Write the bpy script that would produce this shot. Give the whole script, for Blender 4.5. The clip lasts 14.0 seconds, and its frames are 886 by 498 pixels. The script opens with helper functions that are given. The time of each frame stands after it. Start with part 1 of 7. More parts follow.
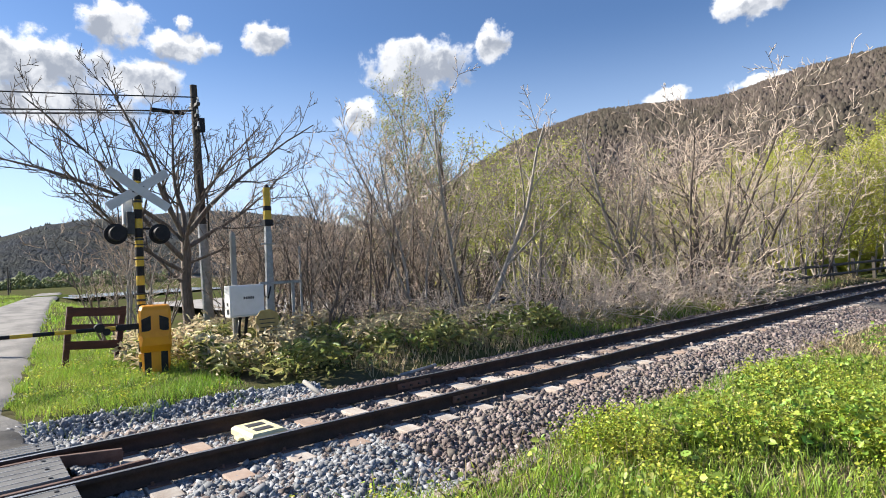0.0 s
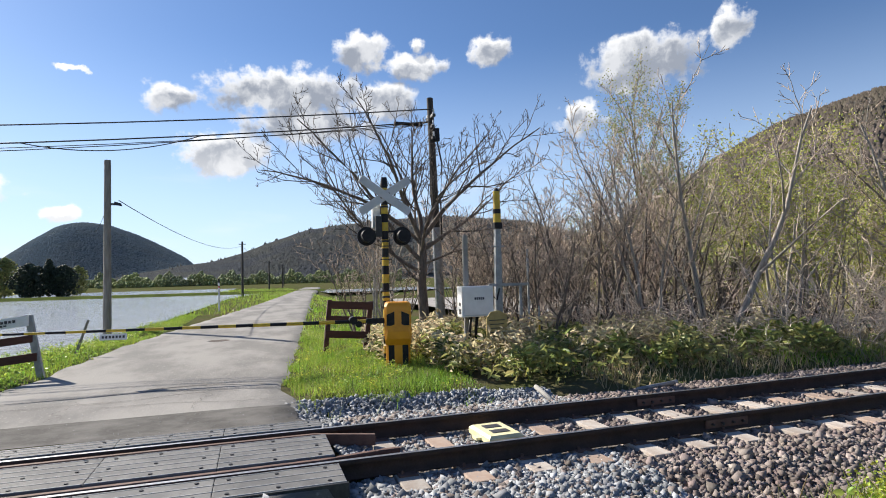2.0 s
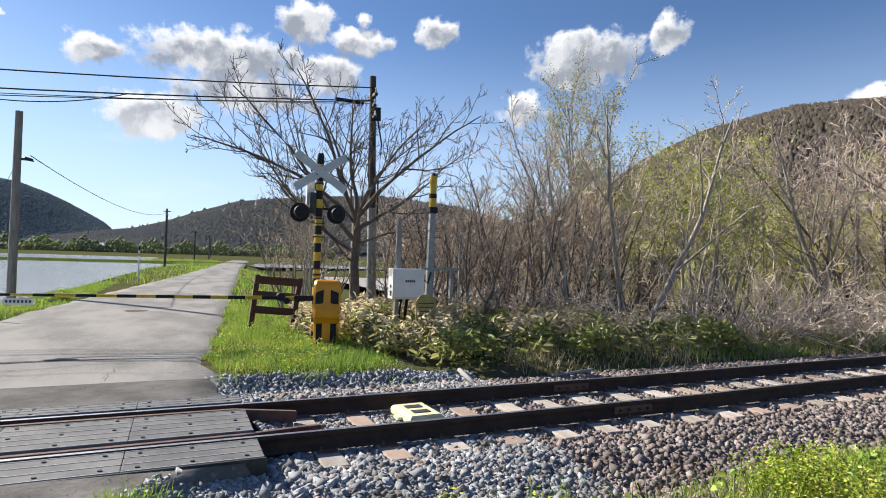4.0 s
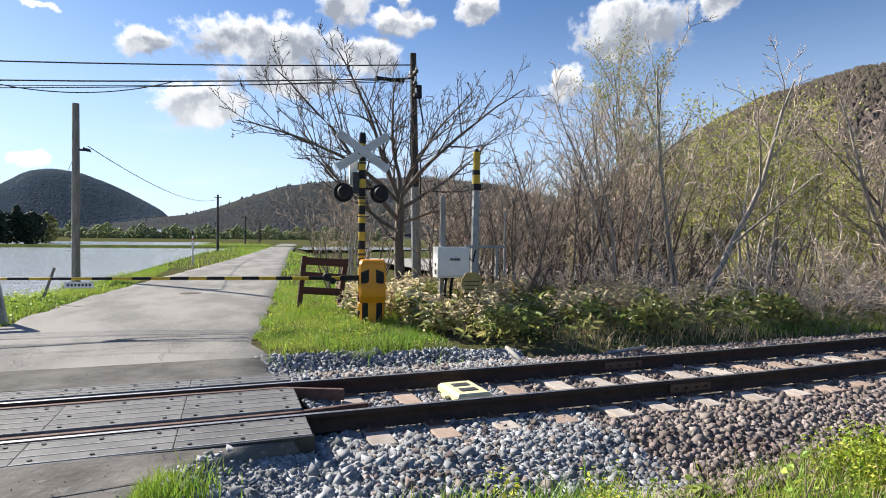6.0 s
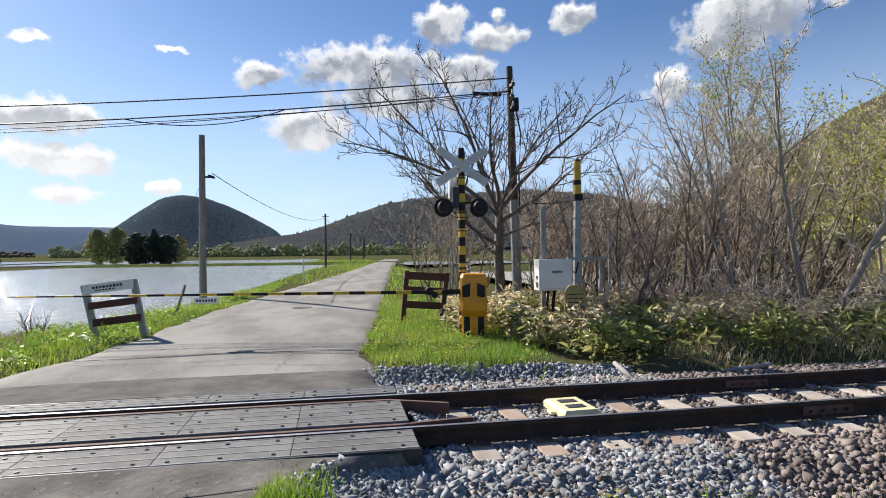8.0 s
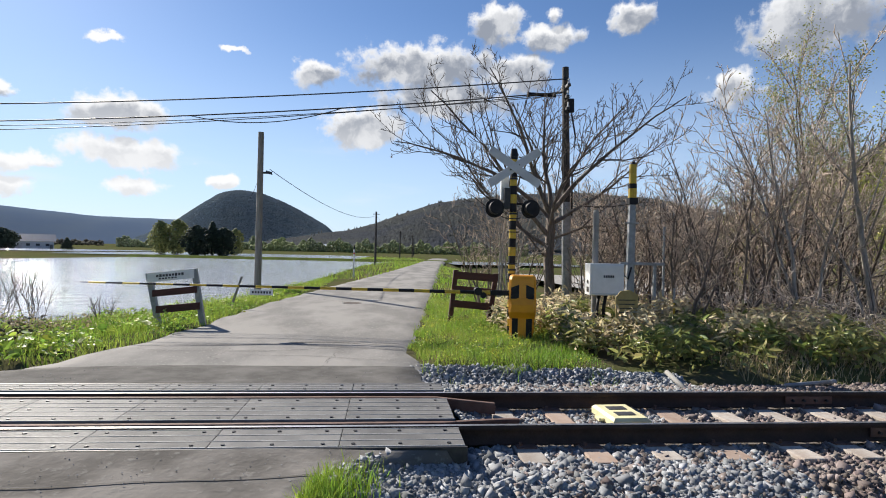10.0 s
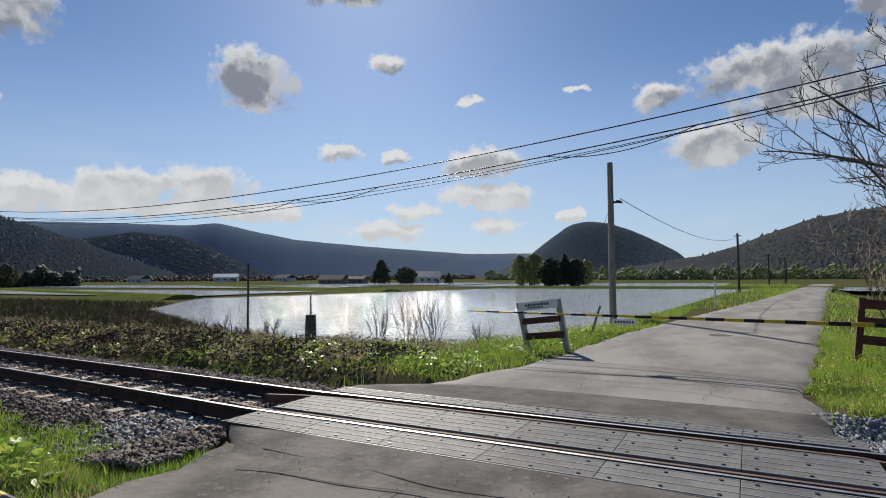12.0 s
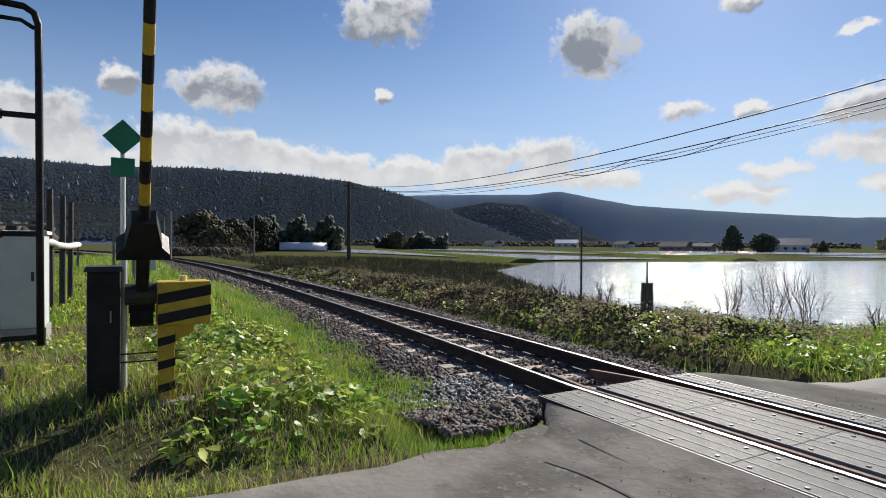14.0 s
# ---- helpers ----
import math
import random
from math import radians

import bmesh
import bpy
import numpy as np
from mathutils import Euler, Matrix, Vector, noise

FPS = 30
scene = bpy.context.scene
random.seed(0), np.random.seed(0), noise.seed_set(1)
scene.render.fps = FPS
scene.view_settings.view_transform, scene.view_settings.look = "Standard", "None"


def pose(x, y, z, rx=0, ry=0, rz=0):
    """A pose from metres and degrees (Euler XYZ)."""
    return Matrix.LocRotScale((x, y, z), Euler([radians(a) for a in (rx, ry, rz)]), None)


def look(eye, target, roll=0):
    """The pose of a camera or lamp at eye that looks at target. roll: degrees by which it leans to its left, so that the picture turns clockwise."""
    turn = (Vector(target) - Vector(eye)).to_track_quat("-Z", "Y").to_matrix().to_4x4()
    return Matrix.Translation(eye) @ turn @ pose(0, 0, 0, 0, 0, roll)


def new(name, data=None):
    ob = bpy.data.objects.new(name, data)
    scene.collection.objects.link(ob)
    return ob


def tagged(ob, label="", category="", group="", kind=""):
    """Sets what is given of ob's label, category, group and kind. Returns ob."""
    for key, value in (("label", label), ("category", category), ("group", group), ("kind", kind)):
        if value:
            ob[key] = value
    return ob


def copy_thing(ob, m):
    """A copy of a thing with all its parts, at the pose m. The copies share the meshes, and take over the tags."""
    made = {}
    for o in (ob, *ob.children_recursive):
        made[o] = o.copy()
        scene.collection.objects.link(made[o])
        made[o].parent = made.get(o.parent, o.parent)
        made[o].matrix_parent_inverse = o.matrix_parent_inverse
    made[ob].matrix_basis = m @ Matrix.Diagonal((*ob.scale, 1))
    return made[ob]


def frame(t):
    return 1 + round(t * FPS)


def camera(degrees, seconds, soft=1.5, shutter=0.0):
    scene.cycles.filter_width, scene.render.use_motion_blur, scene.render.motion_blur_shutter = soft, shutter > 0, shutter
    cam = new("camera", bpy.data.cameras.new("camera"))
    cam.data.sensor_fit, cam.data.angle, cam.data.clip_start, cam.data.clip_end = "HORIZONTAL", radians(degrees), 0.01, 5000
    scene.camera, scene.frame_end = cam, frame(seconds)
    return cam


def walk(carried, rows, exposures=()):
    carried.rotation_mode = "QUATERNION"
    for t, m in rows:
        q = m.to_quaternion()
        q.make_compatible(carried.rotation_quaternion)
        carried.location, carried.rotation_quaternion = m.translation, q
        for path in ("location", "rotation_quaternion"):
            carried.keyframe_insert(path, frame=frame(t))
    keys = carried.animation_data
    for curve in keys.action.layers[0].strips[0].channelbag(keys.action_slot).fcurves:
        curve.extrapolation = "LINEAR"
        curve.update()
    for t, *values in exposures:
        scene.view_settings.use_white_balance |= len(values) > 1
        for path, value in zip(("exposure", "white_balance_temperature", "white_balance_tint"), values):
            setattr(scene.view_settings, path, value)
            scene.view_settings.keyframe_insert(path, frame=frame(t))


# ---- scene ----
cam = camera(75.3, 14.0, 1.0)
PATH = [
    (0, (-0.606, -5.876, 1.544), (0.672, -4.339, 1.596), -2.8),
    (0.5, (-0.587, -5.83, 1.54), (0.514, -4.162, 1.6), -3.7),
    (1, (-0.648, -5.678, 1.538), (0.25, -3.893, 1.619), -3.6),
    (1.5, (-0.685, -5.585, 1.534), (0.031, -3.72, 1.627), -2.8),
    (2, (-0.661, -5.545, 1.545), (-0.036, -3.647, 1.638), -1.4),
    (2.5, (-0.694, -5.565, 1.545), (-0.033, -3.68, 1.629), 0.3),
    (3, (-0.662, -5.621, 1.557), (0.13, -3.786, 1.625), 1.6),
    (3.2, (-0.651, -5.639, 1.558), (0.185, -3.823, 1.621), 1.8),
    (5.3, (-0.672, -5.549, 1.531), (0.106, -3.707, 1.506), 1.0),
    (5.5, (-0.662, -5.538, 1.529), (0.085, -3.683, 1.495), 0.9),
    (6, (-0.596, -5.479, 1.507), (0.098, -3.604, 1.467), 0.7),
    (6.5, (-0.563, -5.476, 1.506), (0.06, -3.576, 1.474), 0.2),
    (7, (-0.596, -5.457, 1.498), (-0.073, -3.527, 1.484), -0.4),
    (7.5, (-0.614, -5.453, 1.51), (-0.195, -3.497, 1.511), -0.9),
    (9.8, (-0.617, -5.445, 1.472), (-0.384, -3.459, 1.479), 1.4),
    (10, (-0.645, -5.464, 1.497), (-0.449, -3.473, 1.503), 1.3),
    (10.5, (-0.686, -5.448, 1.492), (-0.625, -3.449, 1.511), 1.2),
    (11, (-0.71, -5.445, 1.49), (-0.873, -3.452, 1.522), 0.7),
    (11.5, (-0.704, -5.446, 1.487), (-1.202, -3.51, 1.547), 0.2),
    (12, (-0.866, -5.412, 1.494), (-1.807, -3.65, 1.592), -0.4),
    (12.5, (-1.096, -5.443, 1.522), (-2.535, -4.061, 1.668), -0.0),
    (13, (-1.26, -5.332, 1.474), (-2.955, -4.275, 1.59), 0.9),
    (13.5, (-1.379, -4.933, 1.439), (-3.118, -3.945, 1.465), 1.1),
    (14, (-1.501, -4.55, 1.438), (-3.25, -3.58, 1.42), 0.3),
]
walk(cam, [(t, look(eye, target, roll)) for t, eye, target, roll in PATH],
     [(0.0, 1.2), (0.9, 1.13), (1.5, 0.98), (3.2, 0.95), (5.3, 1.06), (7.0, 1.04), (7.7, 0.9), (9.8, 0.82), (11.0, 0.55), (12.0, 0.3), (13.0, 0.4), (14.0, 0.48)])

# ---------------- world, sun, exposure ----------------
SUN_AZ, SUN_EL = 36.0, 31.0            # degrees left of the road's direction, and above the horizon


def sun_dir():
    a, e = radians(SUN_AZ), radians(SUN_EL)
    return Vector((-math.sin(a) * math.cos(e), math.cos(a) * math.cos(e), math.sin(e)))


sun_data = bpy.data.lights.new("sun", "SUN")
sun_data.energy, sun_data.angle, sun_data.color = 5.0, radians(0.6), (1.0, 0.93, 0.82)
sun = new("sun", sun_data)
sun.matrix_world = look(sun_dir() * 100, (0, 0, 0))

# clouds: azimuth, elevation, half width, half height in degrees
CLOUDS_RIGHT = [(-38.1, 19.1, 5.4, 2.6), (-45.6, 20.5, 1.6, 2.0), (-23.6, 21.5, 2.2, 1.6), (-10.4, 21.4, 2.7, 1.7), (-15.8, 20.3, 2.7, 1.2),
                (-16.1, 22.5, 1.0, 0.8), (-61.8, 14.3, 2.0, 0.9), (-70.1, 14.1, 2.8, 0.8), (-69.1, 20.6, 2.8, 1.3), (-32.3, 14.7, 2.6, 1.6)]
CLOUDS_MIDDLE = [(-3.6, 17.6, 7.8, 2.2), (7.3, 16.6, 2.3, 1.4), (2.5, 11.8, 4.2, 2.0), (-12.8, 17.0, 3.3, 1.8), (-5.7, 14.7, 6.9, 1.8),
                 (24.1, 11.2, 4.2, 1.5), (23.4, 8.0, 4.6, 1.5), (22.5, 5.1, 2.3, 0.9), (15.4, 6.1, 1.7, 0.8), (25.2, 17.4, 1.3, 0.5), (14.9, 17.8, 1.1, 0.3)]
CLOUDS_SUNWARD = [(38.6, 12.2, 2.1, 0.9), (33.1, 12.0, 1.2, 0.7), (31.2, 6.6, 2.6, 0.8), (34.0, 4.6, 4.0, 1.0), (33.9, 20.7, 1.6, 1.0), (46.4, 18.3, 3.9, 2.9),
                  (37.7, 26.9, 5.5, 1.6), (45.2, 6.4, 3.4, 1.0), (50.9, 8.4, 4.2, 1.9), (57.1, 8.4, 4.1, 1.5)]
CLOUDS_LEFT = [(66.9, 21.2, 4.5, 2.3), (82.2, 13.9, 4.0, 2.3), (66.9, 14.4, 0.9, 0.8), (80.8, 8.6, 4.6, 1.9), (71.8, 7.7, 4.6, 1.4), (64.5, 7.4, 4.1, 1.4),
               (90.5, 13.8, 1.8, 1.4), (96.5, 11.0, 1.1, 0.6), (95.0, 8.5, 4.2, 2.0), (87.4, 7.9, 2.2, 2.0), (60.0, 6.9, 6.0, 1.2), (76.0, 8.0, 6.0, 1.7), (85.0, 9.3, 4.5, 1.9), (97.0, 10.5, 4.5, 2.3), (68.0, 6.4, 7.0, 1.1), (90.0, 6.8, 9.0, 1.4), (51.0, 6.3, 8.0, 0.9)]

world = bpy.data.worlds.new("sky")
scene.world = world
world.use_nodes = True


class Nodes:
    """Short hand for a node tree."""

    def __init__(self, tree):
        self.t = tree
        tree.nodes.clear()

    def n(self, kind, **props):
        node = self.t.nodes.new(kind)
        for k, v in props.items():
            if k in node.inputs:
                self.put(node.inputs[k], v)
            elif k.startswith("i") and k[1:].isdigit():
                self.put(node.inputs[int(k[1:])], v)
            elif k == "operation":
                node.operation = v
            elif k == "interpolation_type":
                node.interpolation_type = v
            elif k == "data_type":
                node.data_type = v
            elif k == "blend_type":
                node.blend_type = v
        return node

    def put(self, socket, v):
        if isinstance(v, bpy.types.NodeSocket):
            self.t.links.new(v, socket)
        else:
            socket.default_value = v

    def math(self, op, a, b=0.0, c=0.0):
        return self.n("ShaderNodeMath", operation=op, i0=a, i1=b, i2=c).outputs[0]

    def smooth(self, v, lo, hi, a=0.0, b=1.0):
        return self.n("ShaderNodeMapRange", interpolation_type="SMOOTHSTEP", i0=v, i1=lo, i2=hi, i3=a, i4=b).outputs[0]

    def mix(self, f, a, b, blend="MIX"):
        m = self.n("ShaderNodeMix", data_type="RGBA", blend_type=blend)
        self.put(m.inputs[0], f), self.put(m.inputs[6], a), self.put(m.inputs[7], b)
        return m.outputs[2]

    def noise(self, vec, scale, detail=4.0, rough=0.55):
        m = self.n("ShaderNodeTexNoise")
        self.put(m.inputs["Vector"], vec)
        m.inputs["Scale"].default_value, m.inputs["Detail"].default_value, m.inputs["Roughness"].default_value = scale, detail, rough
        return m


w = Nodes(world.node_tree)
sky = w.n("ShaderNodeTexSky")
sky.sky_type, sky.sun_disc, sky.sun_elevation, sky.sun_rotation = "NISHITA", False, radians(SUN_EL), radians(-SUN_AZ)
sky.air_density, sky.dust_density, sky.ozone_density = 1.0, 0.25, 2.3
co = w.n("ShaderNodeTexCoord").outputs["Generated"]
sep = w.n("ShaderNodeSeparateXYZ", i0=co)
az = w.math("DEGREES", w.math("ARCTAN2", w.math("MULTIPLY", sep.outputs[0], -1.0), sep.outputs[1]))
el = w.math("DEGREES", w.math("ARCSINE", sep.outputs[2]))
flat = w.n("ShaderNodeCombineXYZ", i0=az, i1=el).outputs[0]
big_n = w.noise(flat, 0.28, 5.0, 0.6)
warp = w.n("ShaderNodeVectorMath", operation="MULTIPLY_ADD", i0=big_n.outputs["Color"], i1=(3.6, 2.6, 0.0), i2=flat).outputs[0]
warp = w.n("ShaderNodeVectorMath", operation="SUBTRACT", i0=warp, i1=(1.8, 1.3, 0.0)).outputs[0]


def cloud_field(vec, groups):
    total = None
    for a, e, sa, se in groups:
        d = w.n("ShaderNodeVectorMath", operation="MULTIPLY_ADD", i0=vec, i1=(1 / sa, 1 / se, 0.0), i2=(-a / sa, -e / se, 0.0)).outputs[0]
        r = w.n("ShaderNodeVectorMath", operation="LENGTH", i0=d).outputs["Value"]
        total = r if total is None else w.math("SMOOTH_MIN", total, r, 0.25)
    return w.math("SUBTRACT", 1.12, total)


field = cloud_field(warp, CLOUDS_RIGHT + CLOUDS_MIDDLE + CLOUDS_SUNWARD + CLOUDS_LEFT)
fine = w.noise(flat, 0.55, 8.0, 0.6).outputs["Fac"]
dens = w.math("ADD", field, w.math("MULTIPLY", w.math("SUBTRACT", fine, 0.5), 1.75))
upper = w.n("ShaderNodeVectorMath", operation="ADD", i0=warp, i1=(0.35, 0.95, 0.0)).outputs[0]
field_up = cloud_field(upper, CLOUDS_RIGHT + CLOUDS_MIDDLE + CLOUDS_SUNWARD + CLOUDS_LEFT)
dens_up = w.math("ADD", field_up, w.math("MULTIPLY", w.math("SUBTRACT", fine, 0.5), 1.2))
# thin veils near the horizon
veil = w.n("ShaderNodeTexNoise")
veil_v = w.n("ShaderNodeVectorMath", operation="MULTIPLY", i0=flat, i1=(0.06, 0.3, 1.0)).outputs[0]
w.put(veil.inputs["Vector"], veil_v)
veil.inputs["Scale"].default_value, veil.inputs["Detail"].default_value = 1.0, 6.0
veil_m = w.math("MULTIPLY", w.smooth(veil.outputs["Fac"], 0.5, 0.75), w.smooth(el, 16.0, 3.0, 0.0, 0.35))
mask = w.smooth(dens, -0.04, 0.46)
core = w.smooth(dens_up, -0.15, 0.4)
under = w.smooth(w.noise(warp, 0.35, 4.0, 0.55).outputs["Fac"], 0.36, 0.58)
core = w.math("MULTIPLY", core, w.smooth(el, 6.0, 15.0, 0.28, 1.0))
dark = w.math("MULTIPLY", core, w.math("ADD", 0.45, w.math("MULTIPLY", under, 0.55)))
white = w.mix(dark, (0.575, 0.578, 0.585, 1), (0.185, 0.205, 0.245, 1))
scaled = w.n("ShaderNodeVectorMath", operation="SCALE", i0=sky.outputs[0])
scaled.inputs["Scale"].default_value = 0.052
haze = w.smooth(el, 23.0, 0.0, 0.0, 0.66)
tint = w.mix(1.0, scaled.outputs[0], (0.82, 0.98, 1.22, 1), "MULTIPLY")
blue = w.mix(haze, tint, (0.40, 0.50, 0.645, 1))
blue = w.mix(veil_m, blue, (0.52, 0.54, 0.57, 1))
both = w.mix(mask, blue, white)
bg = w.n("ShaderNodeBackground", Color=both, Strength=1.0)
w.n("ShaderNodeOutputWorld", Surface=bg.outputs[0])

# ---------------- materials ----------------
MATS = {}


def mat(name, a, b=None, scale=8.0, rough=0.8, metal=0.0, bump=0.3, fine=60.0, c=None, spread=0.32, random_tint=0.0, island=0.0, spec=0.5, depth=0.01, through_light=0.0, coat=0.0, stretch=(1, 1, 1)):
    """A surface with two scales of variation: a and b blend in patches, c flecks, a fine bump."""
    if name in MATS:
        return MATS[name]
    m = bpy.data.materials.new(name)
    m.use_nodes = True
    s = Nodes(m.node_tree)
    b = b or tuple(v * 0.7 for v in a)
    tc = s.n("ShaderNodeTexCoord").outputs["Object"]
    tc = s.n("ShaderNodeVectorMath", operation="MULTIPLY", i0=tc, i1=stretch).outputs[0]
    n1 = s.noise(tc, scale, 5.0, 0.6).outputs["Fac"]
    n2 = s.noise(tc, fine, 4.0, 0.6).outputs["Fac"]
    col = s.mix(s.smooth(n1, 0.5 - spread / 2, 0.5 + spread / 2), (*a, 1), (*b, 1))
    if c:
        col = s.mix(s.smooth(n2, 0.55, 0.72), col, (*c, 1))
    if random_tint:
        r = s.n("ShaderNodeObjectInfo").outputs["Random"]
        hsv = s.n("ShaderNodeHueSaturation", Color=col)
        s.put(hsv.inputs["Value"], s.n("ShaderNodeMapRange", i0=r, i1=0.0, i2=1.0, i3=1 - random_tint, i4=1 + random_tint).outputs[0])
        col = hsv.outputs[0]
    if island:
        r = s.n("ShaderNodeNewGeometry").outputs["Random Per Island"]
        hsv = s.n("ShaderNodeHueSaturation", Color=col)
        s.put(hsv.inputs["Value"], s.n("ShaderNodeMapRange", i0=r, i1=0.0, i2=1.0, i3=1 - island, i4=1 + island).outputs[0])
        r2 = s.math("FRACT", s.math("MULTIPLY", r, 17.3))
        s.put(hsv.inputs["Hue"], s.n("ShaderNodeMapRange", i0=r2, i1=0.0, i2=1.0, i3=0.5 - island * 0.06, i4=0.5 + island * 0.06).outputs[0])
        col = hsv.outputs[0]
    p = s.n("ShaderNodeBsdfPrincipled")
    s.put(p.inputs["Base Color"], col)
    s.put(p.inputs["Roughness"], s.n("ShaderNodeMapRange", i0=n2, i1=0.3, i2=0.7, i3=max(0.02, rough - 0.12), i4=min(1.0, rough + 0.12)).outputs[0])
    p.inputs["Metallic"].default_value = metal
    p.inputs["Specular IOR Level"].default_value = spec
    p.inputs["Coat Weight"].default_value = coat
    if bump:
        h = s.math("ADD", s.math("MULTIPLY", n1, 0.6), s.math("MULTIPLY", n2, 0.4))
        bp = s.n("ShaderNodeBump", Height=h)
        bp.inputs["Strength"].default_value, bp.inputs["Distance"].default_value = bump, depth
        s.put(p.inputs["Normal"], bp.outputs[0])
    out = p.outputs[0]
    if through_light:
        tr = s.n("ShaderNodeBsdfTranslucent", Color=col)
        mx = s.n("ShaderNodeMixShader", Fac=through_light, i1=out, i2=tr.outputs[0])
        out = mx.outputs[0]
    s.n("ShaderNodeOutputMaterial", Surface=out)
    MATS[name] = m
    return m


mat("asphalt", (0.21, 0.203, 0.194), (0.31, 0.297, 0.28), 0.45, 0.95, bump=0.9, fine=16.0, c=(0.33, 0.315, 0.295), depth=0.02, spec=0.03, spread=0.22, stretch=(1.6, 0.7, 1))
mat("asphalt_dark", (0.095, 0.091, 0.086), (0.165, 0.158, 0.149), 1.8, 0.95, bump=0.9, fine=20.0, c=(0.15, 0.146, 0.142), depth=0.02, spec=0.03)
mat("asphalt_near", (0.12, 0.112, 0.103), (0.23, 0.215, 0.198), 1.1, 0.95, bump=1.0, fine=14.0, c=(0.225, 0.215, 0.2), depth=0.025, spec=0.03, spread=0.25)
mat("soil", (0.095, 0.08, 0.05), (0.07, 0.095, 0.028), 0.35, 1.0, spec=0.0, bump=0.8, fine=14.0, c=(0.15, 0.13, 0.08), depth=0.05)
mat("ballast_bed", (0.10, 0.085, 0.075), (0.16, 0.14, 0.125), 4.0, 0.95, bump=1.0, fine=22.0, c=(0.2, 0.18, 0.165), depth=0.04)
mat("ballast_brown", (0.155, 0.12, 0.107), (0.235, 0.2, 0.184), 3.0, 0.9, bump=0.4, fine=50.0, island=0.45)
mat("ballast_left", (0.105, 0.085, 0.075), (0.17, 0.15, 0.14), 3.0, 0.95, bump=0.4, fine=50.0, island=0.5, spec=0.2)
mat("ballast_grey", (0.185, 0.195, 0.21), (0.295, 0.305, 0.32), 3.0, 0.85, bump=0.4, fine=50.0, island=0.45)
mat("rail_side", (0.034, 0.022, 0.018), (0.058, 0.034, 0.026), 5.0, 0.85, metal=0.2, bump=0.4, fine=60.0)
mat("rail_top", (0.55, 0.53, 0.51), (0.40, 0.38, 0.36), 4.0, 0.42, metal=1.0, bump=0.1)
mat("rust", (0.10, 0.055, 0.042), (0.15, 0.085, 0.065), 8.0, 0.8, metal=0.2, bump=0.4)
mat("sleeper_pale", (0.44, 0.40, 0.36), (0.34, 0.28, 0.235), 6.0, 0.9, bump=0.5, fine=40.0, c=(0.52, 0.49, 0.45), random_tint=0.25)
mat("sleeper_tan", (0.36, 0.25, 0.19), (0.42, 0.33, 0.27), 5.0, 0.9, bump=0.5, fine=40.0, random_tint=0.2)
mat("deck_plate", (0.13, 0.13, 0.13), (0.19, 0.187, 0.182), 3.0, 0.65, metal=0.0, spec=0.08, bump=0.3, fine=40.0, c=(0.14, 0.136, 0.13), random_tint=0.14)
mat("deck_ridge", (0.42, 0.42, 0.42), (0.33, 0.33, 0.33), 9.0, 0.65, spec=0.25, metal=0.1, bump=0.2)
mat("black_paint", (0.012, 0.012, 0.015), (0.025, 0.024, 0.026), 7.0, 0.5, bump=0.2, fine=40.0, spec=0.2)
mat("yellow_paint", (0.62, 0.42, 0.025), (0.50, 0.32, 0.03), 7.0, 0.5, bump=0.25, fine=40.0, c=(0.55, 0.40, 0.10))
mat("orange_shell", (0.80, 0.33, 0.012), (0.72, 0.28, 0.012), 4.0, 0.42, bump=0.15, fine=50.0)
mat("cream_shell", (0.78, 0.72, 0.43), (0.66, 0.60, 0.35), 7.0, 0.6, bump=0.3, fine=40.0)
mat("red_paint", (0.55, 0.03, 0.025), (0.45, 0.025, 0.02), 8.0, 0.45, bump=0.15)
mat("white_paint", (0.76, 0.76, 0.75), (0.68, 0.68, 0.66), 4.0, 0.5, bump=0.15, fine=40.0)
mat("grey_paint", (0.56, 0.6, 0.62), (0.50, 0.54, 0.56), 3.0, 0.5, bump=0.15, fine=40.0)
mat("cross_board", (0.55, 0.56, 0.57), (0.48, 0.49, 0.5), 4.0, 0.5, metal=0.0, bump=0.15)
mat("galvanised", (0.33, 0.34, 0.35), (0.24, 0.25, 0.26), 9.0, 0.5, metal=0.5, bump=0.2)
mat("dark_metal", (0.035, 0.035, 0.038), (0.06, 0.058, 0.055), 9.0, 0.55, metal=0.4, bump=0.3)
mat("red_brown_wood", (0.085, 0.028, 0.02), (0.055, 0.02, 0.016), 4.0, 0.75, bump=0.5, fine=50.0, stretch=(0.3, 1, 3))
mat("grey_wood", (0.25, 0.235, 0.21), (0.17, 0.155, 0.135), 6.0, 0.85, bump=0.6, fine=45.0, stretch=(3, 3, 0.3))
mat("dark_wood", (0.045, 0.04, 0.036), (0.08, 0.07, 0.06), 6.0, 0.85, bump=0.5, fine=45.0, stretch=(3, 3, 0.4))
mat("pole_dark", (0.042, 0.036, 0.032), (0.07, 0.06, 0.052), 5.0, 0.85, bump=0.4, stretch=(4, 4, 0.4))
mat("concrete", (0.32, 0.31, 0.29), (0.25, 0.24, 0.22), 5.0, 0.85, bump=0.3, fine=50.0)
mat("green_sign", (0.012, 0.22, 0.125), (0.01, 0.18, 0.10), 8.0, 0.4, bump=0.1)
mat("ochre_plate", (0.42, 0.32, 0.12), (0.34, 0.25, 0.09), 8.0, 0.7, bump=0.2)
mat("ink", (0.05, 0.05, 0.055), (0.03, 0.03, 0.035), 8.0, 0.6, bump=0.0)
